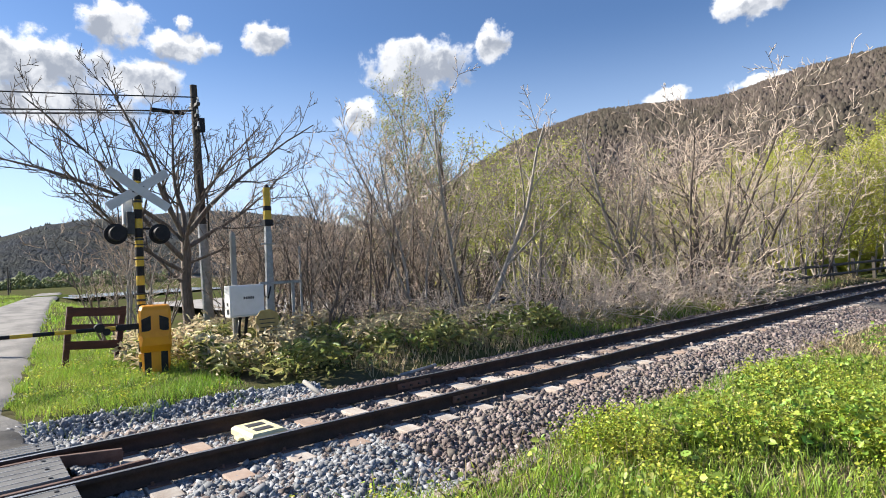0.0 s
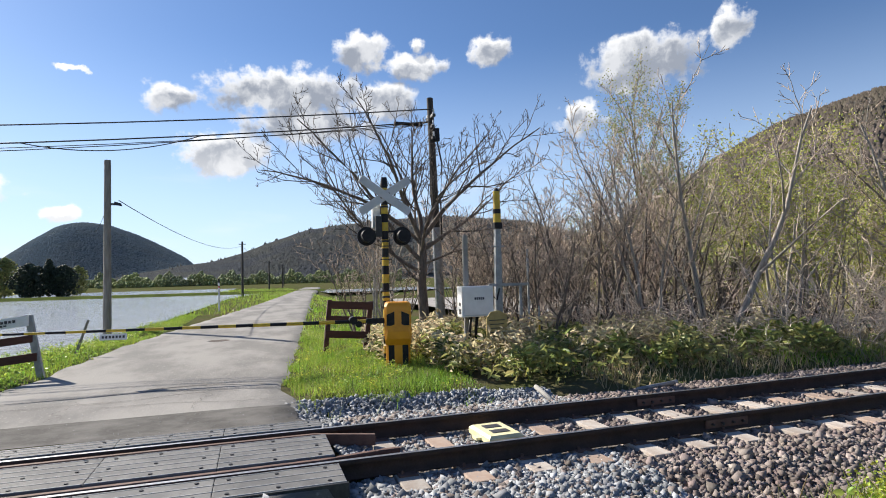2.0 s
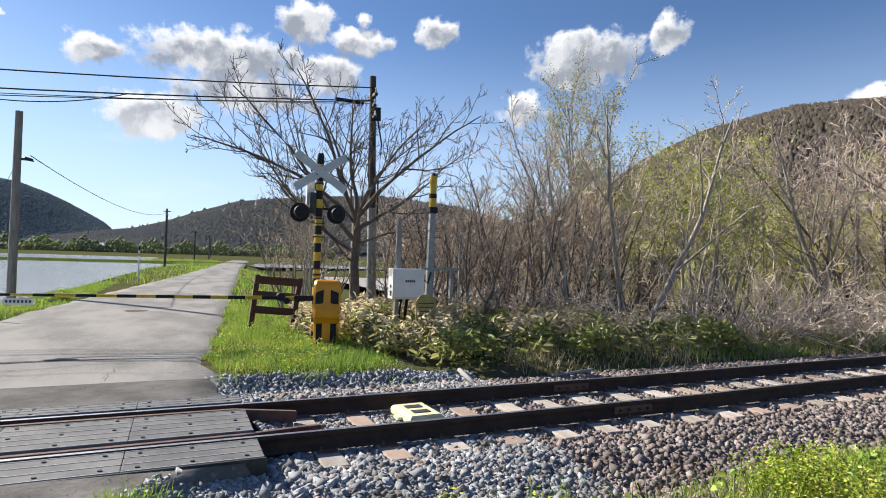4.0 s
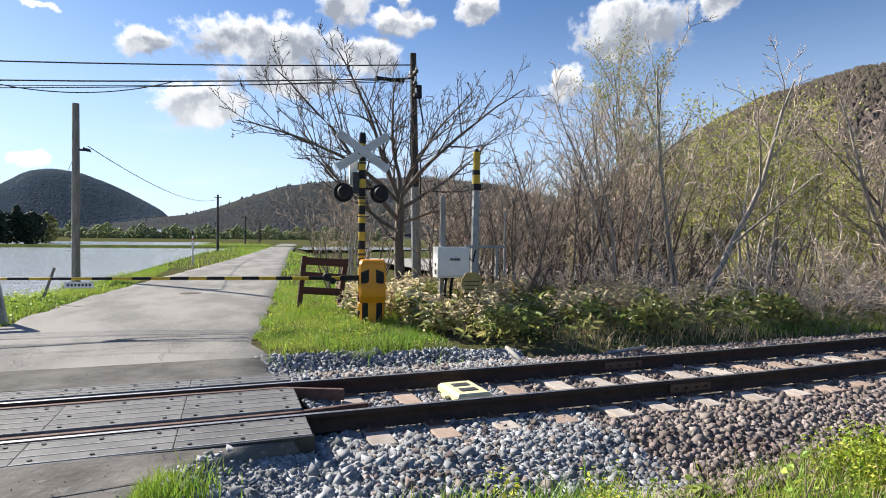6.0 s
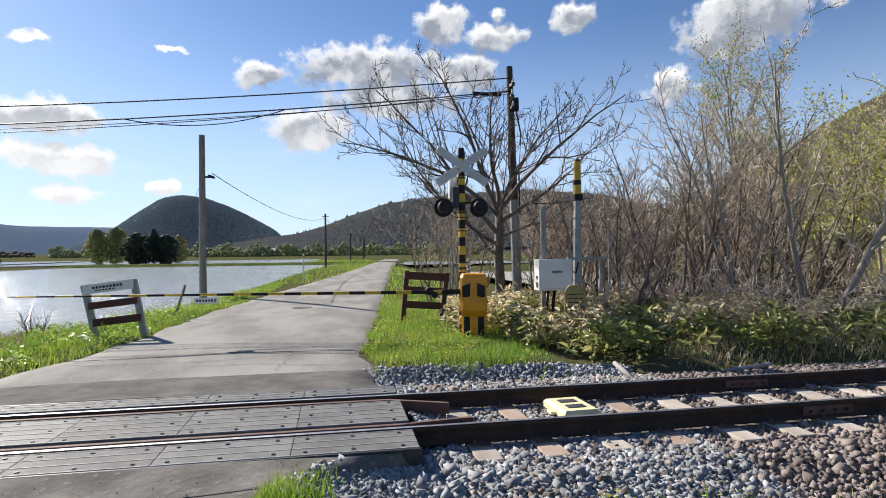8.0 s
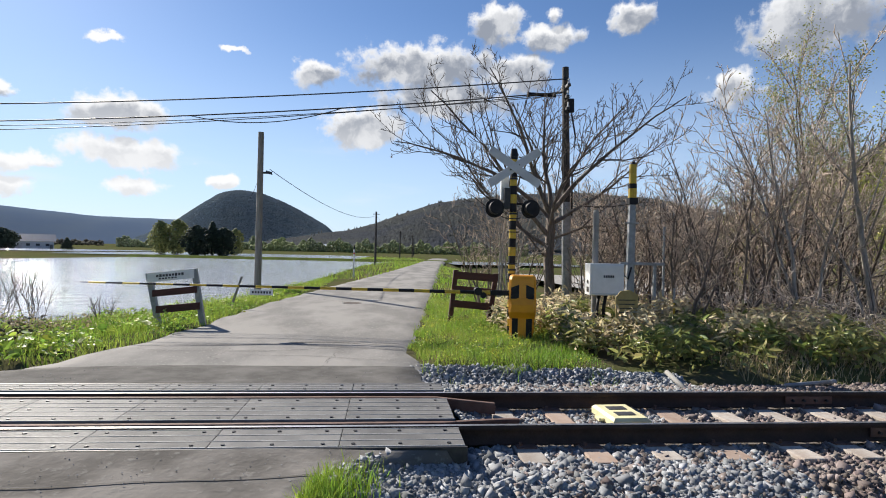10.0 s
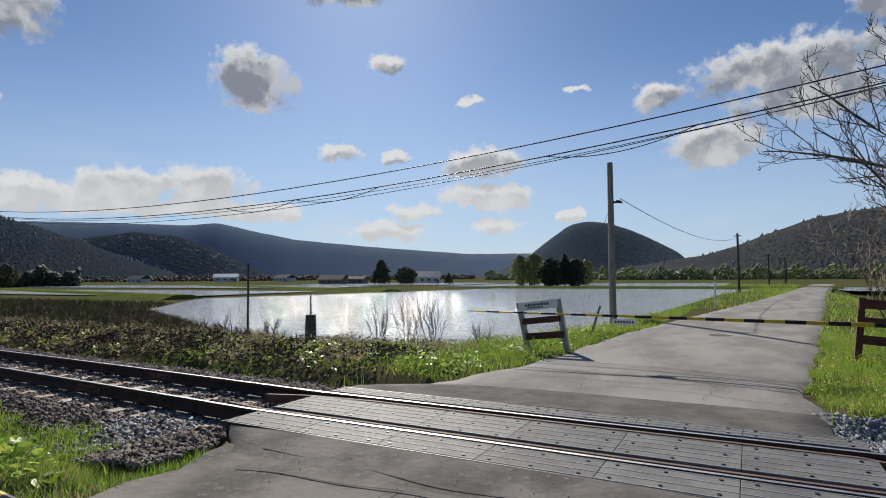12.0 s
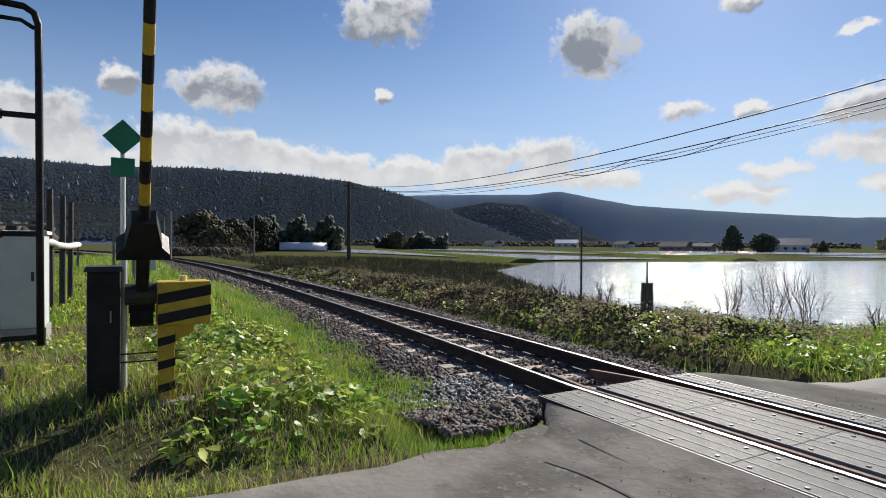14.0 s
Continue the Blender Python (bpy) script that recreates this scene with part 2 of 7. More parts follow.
mat("wire", (0.012, 0.012, 0.014), (0.02, 0.02, 0.022), 8.0, 0.5, bump=0.0)
mat("lens_glass", (0.05, 0.008, 0.008), (0.03, 0.005, 0.005), 8.0, 0.15, bump=0.0)
mat("bark_grey", (0.40, 0.36, 0.315), (0.25, 0.22, 0.19), 6.0, 0.9, bump=0.7, fine=30.0, stretch=(3, 3, 0.6))
mat("bark_dark", (0.19, 0.152, 0.125), (0.10, 0.08, 0.067), 6.0, 0.9, bump=0.7, fine=30.0, stretch=(3, 3, 0.6))
mat("twig_brown", (0.54, 0.44, 0.355), (0.38, 0.305, 0.245), 5.0, 0.9, bump=0.3)
mat("twig_pink", (0.76, 0.63, 0.51), (0.58, 0.47, 0.385), 5.0, 0.9, bump=0.3)
mat("twig_dark", (0.10, 0.082, 0.07), (0.07, 0.057, 0.05), 5.0, 0.9, bump=0.3)
mat("leaf_spring", (0.52, 0.52, 0.10), (0.42, 0.44, 0.09), 0.6, 0.6, bump=0.0, island=0.35, through_light=0.45)
mat("leaf_willow", (0.34, 0.355, 0.12), (0.26, 0.28, 0.095), 0.6, 0.6, bump=0.0, island=0.35, through_light=0.4)
mat("leaf_olive", (0.44, 0.46, 0.12), (0.34, 0.37, 0.09), 0.6, 0.6, bump=0.0, island=0.4, through_light=0.4)
mat("leaf_sasa", (0.19, 0.235, 0.06), (0.40, 0.385, 0.15), 1.2, 0.4, bump=0.0, island=0.5, through_light=0.45)
mat("leaf_sasa_dry", (0.66, 0.57, 0.38), (0.50, 0.42, 0.25), 1.2, 0.55, bump=0.0, island=0.4, through_light=0.45)
mat("leaf_weed", (0.31, 0.39, 0.04), (0.46, 0.49, 0.08), 2.2, 0.55, bump=0.0, island=0.6, through_light=0.4)
mat("leaf_broad", (0.23, 0.36, 0.05), (0.36, 0.44, 0.09), 1.0, 0.5, bump=0.0, island=0.5, through_light=0.4)
mat("grass_fresh", (0.20, 0.345, 0.036), (0.33, 0.415, 0.07), 0.5, 0.55, bump=0.0, island=0.4, through_light=0.4)
mat("grass_tuft", (0.15, 0.25, 0.03), (0.26, 0.35, 0.05), 0.7, 0.55, bump=0.0, island=0.5, through_light=0.4)
mat("grass_dry", (0.44, 0.36, 0.22), (0.31, 0.25, 0.145), 0.5, 0.8, bump=0.0, island=0.4, through_light=0.25)
mat("bank_grass", (0.13, 0.12, 0.045), (0.10, 0.085, 0.04), 0.8, 0.95, bump=0.6, fine=4.0, depth=0.1)
mat("dyke_grass", (0.14, 0.175, 0.045), (0.10, 0.12, 0.04), 0.5, 0.95, bump=0.6, fine=4.0, depth=0.1, spec=0.0)
mat("conifer", (0.02, 0.032, 0.016), (0.032, 0.045, 0.022), 1.0, 0.8, bump=0.0, island=0.4)
mat("far_shrub", (0.062, 0.05, 0.035), (0.09, 0.074, 0.05), 1.0, 0.9, bump=0.0, island=0.4)
mat("far_olive", (0.075, 0.07, 0.032), (0.10, 0.09, 0.045), 1.0, 0.9, bump=0.0, island=0.4)
mat("far_green", (0.24, 0.275, 0.11), (0.15, 0.175, 0.095), 0.04, 0.9, bump=0.0, island=0.35)
mat("forest_bare", (0.165, 0.138, 0.12), (0.135, 0.118, 0.095), 0.02, 0.95, bump=0.5, fine=0.35, c=(0.18, 0.152, 0.13), depth=1.0, spec=0.05)
mat("forest_crown", (0.205, 0.170, 0.148), (0.15, 0.132, 0.105), 0.012, 0.95, bump=0.0, through_light=0.4, island=0.25, spec=0.05)
# far hills and ridge: distance haze is put into these blue-grey base colours
mat("forest_haze_blue", (0.12, 0.16, 0.20), (0.135, 0.17, 0.19), 0.014, 0.95, bump=0.25, fine=0.12, c=(0.08, 0.107, 0.127), depth=2.5, spec=0.0)
mat("forest_haze_blue_crown", (0.175, 0.235, 0.295), (0.20, 0.25, 0.29), 0.02, 0.95, bump=0.0, through_light=0.65, island=0.12, spec=0.0)
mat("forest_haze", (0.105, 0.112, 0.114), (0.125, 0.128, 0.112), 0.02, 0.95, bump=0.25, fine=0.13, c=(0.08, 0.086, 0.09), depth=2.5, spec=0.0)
mat("forest_haze_left", (0.105, 0.138, 0.185), (0.115, 0.14, 0.17), 0.014, 0.95, bump=0.25, fine=0.13, c=(0.075, 0.095, 0.125), depth=2.5, spec=0.0)
mat("forest_haze_left_crown", (0.135, 0.176, 0.23), (0.158, 0.186, 0.213), 0.014, 0.95, bump=0.0, island=0.13, spec=0.0, through_light=0.75)
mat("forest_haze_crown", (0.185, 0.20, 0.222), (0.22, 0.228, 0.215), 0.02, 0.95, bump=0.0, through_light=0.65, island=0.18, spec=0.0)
mat("far_ridge_haze", (0.11, 0.15, 0.215), (0.12, 0.158, 0.212), 0.004, 0.95, spec=0.0, bump=0.0, fine=0.05)
mat("house_wall", (0.10, 0.10, 0.10), (0.16, 0.15, 0.14), 0.5, 0.8, bump=0.1)
mat("house_white", (0.6, 0.6, 0.6), (0.5, 0.5, 0.5), 0.5, 0.8, bump=0.1)
mat("roof_dark", (0.05, 0.055, 0.065), (0.07, 0.07, 0.08), 0.5, 0.88, bump=0.1, spec=0.1)
mat("roof_blue", (0.06, 0.12, 0.22), (0.05, 0.10, 0.18), 0.5, 0.45, bump=0.1)
mat("film_sheet", (0.7, 0.72, 0.74), (0.6, 0.62, 0.64), 0.5, 0.35, bump=0.1)
mat("snow_pipe", (0.7, 0.7, 0.7), (0.55, 0.55, 0.56), 9.0, 0.6, bump=0.4)
mat("river_stone", (0.33, 0.31, 0.29), (0.24, 0.225, 0.21), 0.8, 0.95, bump=0.8, fine=5.0, depth=0.1)


def water_material(name, base, ripple, scale):
    m = bpy.data.materials.new(name)
    m.use_nodes = True
    s = Nodes(m.node_tree)
    tc = s.n("ShaderNodeTexCoord").outputs["Object"]
    n1 = s.noise(tc, scale, 3.0, 0.6).outputs["Fac"]
    n2 = s.noise(tc, scale * 0.13, 2.0, 0.5).outputs["Fac"]
    p = s.n("ShaderNodeBsdfPrincipled")
    p.inputs["Base Color"].default_value = (*base, 1)
    p.inputs["Roughness"].default_value = 0.06
    p.inputs["IOR"].default_value = 1.33
    bp = s.n("ShaderNodeBump", Height=s.math("ADD", n1, s.math("MULTIPLY", n2, 2.0)))
    bp.inputs["Strength"].default_value, bp.inputs["Distance"].default_value = 1.0, ripple
    s.put(p.inputs["Normal"], bp.outputs[0])
    s.n("ShaderNodeOutputMaterial", Surface=p.outputs[0])
    MATS[name] = m


# paddy base: pale mud colour, raised to stand in for mirrored sky
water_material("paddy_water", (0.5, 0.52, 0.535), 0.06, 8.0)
water_material("river_water", (0.10, 0.14, 0.14), 0.05, 2.0)

# ---------------- building helpers ----------------
def part(name, bm, material, parent=None, label="", smooth=False):
    """Link a bmesh as one mesh object, under a thing where one is given."""
    me = bpy.data.meshes.new(name)
    bm.to_mesh(me)
    bm.free()
    me.materials.append(MATS[material])
    if smooth:
        me.polygons.foreach_set("use_smooth", [True] * len(me.polygons))
    ob = new(name, me)
    if parent is not None:
        ob.parent = parent
    if label:
        ob["label"] = label
    return ob


def thing(name, at, label, category, group="", kind=""):
    ob = new(name)
    ob.empty_display_size = 0.1
    ob.matrix_basis = at if isinstance(at, Matrix) else Matrix.Translation(at)
    return tagged(ob, label, category, group, kind)


def box(size, at=(0, 0, 0), bevel=0.0, turn=None, bm=None):
    """A box of that size about a centre, with bevelled edges."""
    bm = bm or bmesh.new()
    m = Matrix.Translation(at) @ (turn or Matrix()) @ Matrix.Diagonal((*size, 1))
    made = bmesh.ops.create_cube(bm, size=1.0, matrix=m)
    if bevel:
        edges = {e for v in made["verts"] for e in v.link_edges}
        bmesh.ops.bevel(bm, geom=list(edges), offset=bevel, segments=2, affect="EDGES", profile=0.6)
    return bm


def rod(a, b, r, r2=None, n=12, bm=None):
    """A round bar from a to b."""
    bm = bm or bmesh.new()
    a, b = Vector(a), Vector(b)
    d = b - a
    m = Matrix.Translation((a + b) / 2) @ d.to_track_quat("Z", "Y").to_matrix().to_4x4()
    bmesh.ops.create_cone(bm, cap_ends=True, segments=n, radius1=r, radius2=r if r2 is None else r2, depth=d.length, matrix=m)
    return bm


def tube(points, r, n=8, bm=None):
    """A round bar along a line of points."""
    bm = bm or bmesh.new()
    pts = [Vector(p) for p in points]
    rings = []
    for i, p in enumerate(pts):
        d = (pts[min(i + 1, len(pts) - 1)] - pts[max(i - 1, 0)]).normalized()
        q = d.to_track_quat("Z", "Y")
        rings.append([bm.verts.new(p + q @ Vector((math.cos(k * 2 * math.pi / n) * r, math.sin(k * 2 * math.pi / n) * r, 0))) for k in range(n)])
    for u, v in zip(rings, rings[1:]):
        for k in range(n):
            bm.faces.new((u[k], u[(k + 1) % n], v[(k + 1) % n], v[k]))
    bm.faces.new(rings[0][::-1]), bm.faces.new(rings[-1])
    return bm


def loft(sections, bm=None):
    """A closed hull through rings of equal count, with caps."""
    bm = bm or bmesh.new()
    rings = [[bm.verts.new(p) for p in s] for s in sections]
    for u, v in zip(rings, rings[1:]):
        for k in range(len(u)):
            bm.faces.new((u[k], u[(k + 1) % len(u)], v[(k + 1) % len(u)], v[k]))
    bm.faces.new(rings[0][::-1]), bm.faces.new(rings[-1])
    bmesh.ops.recalc_face_normals(bm, faces=bm.faces)
    return bm


def raw(name, verts, faces, material, parent=None, smooth=False, label=""):
    """A mesh object out of arrays; faces is an n x 3 or n x 4 array."""
    verts, faces = np.asarray(verts, dtype=np.float32), np.asarray(faces, dtype=np.int32)
    me = bpy.data.meshes.new(name)
    n, k = faces.shape
    me.vertices.add(len(verts)), me.loops.add(n * k), me.polygons.add(n)
    me.vertices.foreach_set("co", verts.ravel())
    me.loops.foreach_set("vertex_index", faces.ravel())
    me.polygons.foreach_set("loop_start", np.arange(0, n * k, k, dtype=np.int32))
    me.polygons.foreach_set("loop_total", np.full(n, k, dtype=np.int32))
    if smooth:
        me.polygons.foreach_set("use_smooth", np.ones(n, dtype=bool))
    me.update(calc_edges=True)
    me.materials.append(MATS[material])
    ob = new(name, me)
    if parent is not None:
        ob.parent = parent
    if label:
        ob["label"] = label
    return ob


def scatter(shape_v, shape_f, places, scales, rng, upright=False, tilt=0.5):
    """Many turned and scaled copies of one small shape in one pair of arrays."""
    n, k = len(places), len(shape_v)
    a = rng.uniform(0, 2 * np.pi, n)
    if upright:
        t, b = rng.normal(0, tilt, n), rng.normal(0, tilt, n)
    else:
        t, b = rng.uniform(0, 2 * np.pi, n), rng.uniform(0, 2 * np.pi, n)
    ca, sa, ct, st, cb, sb = np.cos(a), np.sin(a), np.cos(t), np.sin(t), np.cos(b), np.sin(b)
    rx = np.stack([np.stack([np.ones(n), 0 * a, 0 * a], 1), np.stack([0 * a, ct, -st], 1), np.stack([0 * a, st, ct], 1)], 1)
    ry = np.stack([np.stack([cb, 0 * a, sb], 1), np.stack([0 * a, np.ones(n), 0 * a], 1), np.stack([-sb, 0 * a, cb], 1)], 1)
    rz = np.stack([np.stack([ca, -sa, 0 * a], 1), np.stack([sa, ca, 0 * a], 1), np.stack([0 * a, 0 * a, np.ones(n)], 1)], 1)
    r = rz @ ry @ rx
    sv = np.asarray(shape_v, dtype=np.float64)
    sc = np.asarray(scales, dtype=np.float64)
    if sc.ndim == 1:
        sc = np.repeat(sc[:, None], 3, 1)
    pts = np.einsum("nij,nkj->nki", r, sv[None] * sc[:, None, :]) + np.asarray(places)[:, None, :]
    f = np.asarray(shape_f)[None] + (np.arange(n) * k)[:, None, None]
    return pts.reshape(-1, 3), f.reshape(-1, len(shape_f[0]))


# ---------------- the lie of the land ----------------
def track_y(x):
    """The track's middle line: straight at the crossing, slightly bent away from it."""
    x = np.asarray(x, dtype=np.float64)
    left, right = np.maximum(-x - 6.0, 0), np.maximum(x - 5.0, 0)
    return 0.062 * left - 0.0014 * left ** 2 + 0.035 * right - 0.0017 * right ** 2


PADDY = [(-36, 19), (-18, 9.6), (-13, 8.8), (-9.3, 9.3), (-7.3, 12), (-6.1, 16), (-5.2, 28), (-3.4, 64), (0, 84), (-12, 87), (-39, 86), (-46, 48), (-50, 34)]


def inside_distance(px, py, poly):
    """How far points lie inside a polygon (negative: outside)."""
    px, py = np.asarray(px, dtype=np.float64), np.asarray(py, dtype=np.float64)
    best, inn = np.full(px.shape, 1e9), np.zeros(px.shape, dtype=bool)
    for (x0, y0), (x1, y1) in zip(poly, poly[1:] + poly[:1]):
        dx, dy = x1 - x0, y1 - y0
        t = np.clip(((px - x0) * dx + (py - y0) * dy) / (dx * dx + dy * dy), 0, 1)
        best = np.minimum(best, np.hypot(px - x0 - t * dx, py - y0 - t * dy))
        cross = ((y0 > py) != (y1 > py)) & (px < (x1 - x0) * (py - y0) / (y1 - y0 + 1e-12) + x0)
        inn ^= cross
    return np.where(inn, best, -best)


def road_left(y):
    return np.where(y > 0, np.interp(y, [0, 1.2, 4, 6.1, 11, 16, 27, 50, 120], [-5.8, -5.3, -4.55, -4.3, -4.1, -3.5, -2.0, 1.0, 9.5]),
                    np.interp(y, [-12, -4, -2, -1.1, 0], [-5.2, -5.15, -5.05, -5.6, -5.8]))


def road_right(y):
    return np.where(y > 0, np.interp(y, [0, 1.5, 4.2, 8, 20, 48, 68, 120], [0.0, -0.2, -0.3, 0.15, 1.37, 4.2, 6.3, 12.5]),
                    np.interp(y, [-12, -2.0, -1.5, -1, 0], [-1.25, -1.12, -0.98, -0.5, 0.0]))


def sm(v, lo, hi):
    t = np.clip((np.asarray(v, dtype=np.float64) - lo) / (hi - lo), 0, 1)
    return t * t * (3 - 2 * t)


def wave(x, y, s, k):
    return np.sin(x * s * 1.7 + k) * np.cos(y * s * 1.3 - k * 2.1) + 0.5 * np.sin(x * s * 3.1 - y * s * 2.3 + k * 3)


def land(x, y):
    """The ground's height."""
    x, y = np.asarray(x, dtype=np.float64), np.asarray(y, dtype=np.float64)
    d = np.abs(y - track_y(x))
    base = -0.16 + 0.05 * wave(x, y, 0.5, 1.0)
    base = base + 0.26 * sm(x, -5.6, -7.2) * sm(y, -2.4, -4.0) + 0.02 * wave(x, y, 1.7, 4.0)
    right_near = sm(x, 1.0, 5.0) * sm(y, -2.2, -4.0)
    base = base + right_near * (0.08 + 0.08 * wave(x, y, 0.9, 2.0))
    # the slope down to the river
    riv = sm(y + 0.35 * (x - 20), -1.0, 13.0) * sm(x, 5.0, 12.0)
    base = base - 1.7 * riv * sm(y, 3.0, 9.0)
    # the left bank, slightly humped
    base = base - 0.22 * sm(x, -4.5, -7.0) * sm(y, 3.0, 8.0)
    base = base - 0.22 * sm(np.abs(y), 9, 30)
    # roads
    on_road = sm(x - road_left(y), -0.5, 0.05) * sm(road_right(y) - x, -0.5, 0.05)
    road_z = np.where(y > 0, np.interp(y, [0, 1.0, 3, 12, 40], [-0.06, -0.06, -0.1, -0.16, -0.25]), -0.075)
    base = base * (1 - on_road) + (road_z - 0.035) * on_road
    # ballast bed
    bed = np.interp(d, [0, 1.35, 2.2, 2.5], [-0.205, -0.205, -0.34, -0.3])
    w_bed = sm(d, 2.9, 2.0) * (1 - on_road)
    base = base * (1 - w_bed) + bed * w_bed
    # under the deck
    base = np.where((d < 1.15) & (x > -5.9) & (x < 0.05), -0.3, base)
    pd = inside_distance(x, y, PADDY)
    base = np.where(pd > -1.6, np.minimum(base, -0.5 - 0.28 * (pd + 0.35)), base)
    base = np.maximum(base, np.where(pd > 0, -0.95, -9))
    return base


def graded(inner, step, outer, grow):
    out, v, s = list(np.arange(0, inner, step)), inner, step
    while v < outer:
        out.append(v)
        s *= grow
        v += s
    return np.array(out + [outer])


def ground():
    gx = np.concatenate([-graded(22, 0.22, 4500, 1.09)[:0:-1], graded(22, 0.22, 4500, 1.09)])
    gy = np.concatenate([-graded(10, 0.22, 4500, 1.1)[:0:-1], graded(16, 0.22, 4500, 1.09)])
    xx, yy = np.meshgrid(gx, gy)
    zz = land(xx, yy)
    far = np.hypot(xx, yy)
    zz = zz * (1 - sm(far, 55, 85)) - 0.58 * sm(far, 55, 85)
    n, m = xx.shape
    idx = np.arange(n * m).reshape(n, m)
    f = np.stack([idx[:-1, :-1], idx[:-1, 1:], idx[1:, 1:], idx[1:, :-1]], -1).reshape(-1, 4)
    ob = raw("ground", np.stack([xx, yy, zz], -1).reshape(-1, 3), f, "soil", smooth=True)
    tagged(ob, "earth with patches of moss and dry litter", "ground", kind="structure")


def sheet(name, material, rows, label, category, skirt=0.3):
    """A road surface: rows of (y, x left, x right, z), cut fine, with a thickness."""
    ys = [r[0] for r in rows]
    yy = np.concatenate([np.linspace(a, b, max(2, int(abs(b - a) / 0.5)), endpoint=False) for a, b in zip(ys, ys[1:])] + [[ys[-1]]])
    xl, xr, zz = (np.interp(yy, ys, [r[k] for r in rows]) for k in (1, 2, 3))
    k = 14
    v = []
    for y, a, b, z in zip(yy, xl, xr, zz):
        a += 0.05 * math.sin(y * 3.1) + 0.04 * math.sin(y * 7.7)
        b += 0.05 * math.sin(y * 2.7 + 1) + 0.04 * math.sin(y * 8.3)
        v.append((a - skirt, y, z - 0.2))
        for i in range(k + 1):
            x = a + (b - a) * i / k
            v.append((x, y, z + 0.02 * (1 - (2 * i / k - 1) ** 2) + 0.006 * math.sin(x * 2.1 + y * 1.3)))
        v.append((b + skirt, y, z - 0.2))
    row = k + 3
    f = [(j * row + i, j * row + i + 1, (j + 1) * row + i + 1, (j + 1) * row + i) for j in range(len(yy) - 1) for i in range(row - 1)]
    return tagged(raw(name, v, f, material), label, category, kind="structure")


def roads():
    ys = [1.9, 2.5, 4.2, 6.1, 8, 11, 16, 20, 27, 40, 50, 68, 120]
    sheet("road_far", "asphalt", [(y, float(road_left(np.array(y))), float(road_right(np.array(y))), float(np.interp(y, [0, 1.0, 3, 12, 40], [-0.05, -0.05, -0.09, -0.15, -0.24]))) for y in ys],
          "worn grey asphalt farm road running away between verges", "road")
    ys = [-14, -8, -5, -4, -3, -2.2, -1.5]
    sheet("road_near", "asphalt_near", [(y, float(road_left(np.array(y))), float(road_right(np.array(y))), -0.06) for y in ys],
          "worn grey asphalt road before the railway", "road")
    sheet("asphalt_patch_far", "asphalt_dark", [(0.995, -5.9, -0.1, -0.02), (1.3, -5.8, -0.15, -0.04), (1.9, -5.2, -0.2, -0.055), (2.25, -4.7, -0.25, -0.075)],
          "dark newer asphalt patch along the deck", "asphalt", 0.12)
    sheet("asphalt_patch_near", "asphalt_near", [(-1.85, -4.9, -1.08, -0.066), (-1.6, -5.15, -0.95, -0.05), (-1.3, -5.5, -0.6, -0.035), (-1.112, -5.68, -0.1, -0.018)],
          "dark newer asphalt patch along the deck", "asphalt", 0.12)
    # wavy cracks and seams; 3.9 draws the arm's shadow, 9.9 a wire's
    rng = np.random.default_rng(5)
    for y0, x0, x1, amp, r in [(3.9, -4.4, -0.4, 0.16, 0.012), (3.45, -4.3, -0.9, 0.13, 0.008), (4.15, -2.2, -0.4, 0.1, 0.02), (2.9, -2.6, -0.3, 0.16, 0.006), (9.9, -3.0, 0.3, 0.15, 0.014), (-1.95, -4.6, -0.9, 0.12, 0.010), (-2.6, -3.6, -1.2, 0.16, 0.008), (-1.6, -4.8, -0.8, 0.07, 0.008), (-3.3, -4.6, -2.0, 0.18, 0.007), (-2.15, -3.0, -1.0, 0.08, 0.012)]:
        xs = np.linspace(x0, x1, 40)
        p = rng.uniform(0, 6, 4)
        ys = y0 + amp * np.sin(xs * 1.3 + p[0]) + 0.3 * amp * np.sin(xs * 4.3 + p[1]) + (xs - x0) * rng.uniform(-0.03, 0.03)
        if y0 > 9:
            ys = y0 + (0.3 - xs) * 1.05
        zs = np.where(ys > 0, np.interp(ys, [0, 1, 3, 12, 40], [-0.05, -0.05, -0.09, -0.15, -0.24]), -0.06) + 0.03
        bm = bmesh.new()
        up = [(bm.verts.new((x, y + r, z)), bm.verts.new((x, y - r, z))) for x, y, z in zip(xs, ys, zs)]
        for (a, b), (c, d) in zip(up, up[1:]):
            bm.faces.new((a, b, d, c))
        seam = part("road_seam", bm, "asphalt_dark")
        tagged(seam, "dark line across the worn road, tar seam and drawn shadow", "seam", "seams in the road", "structure")


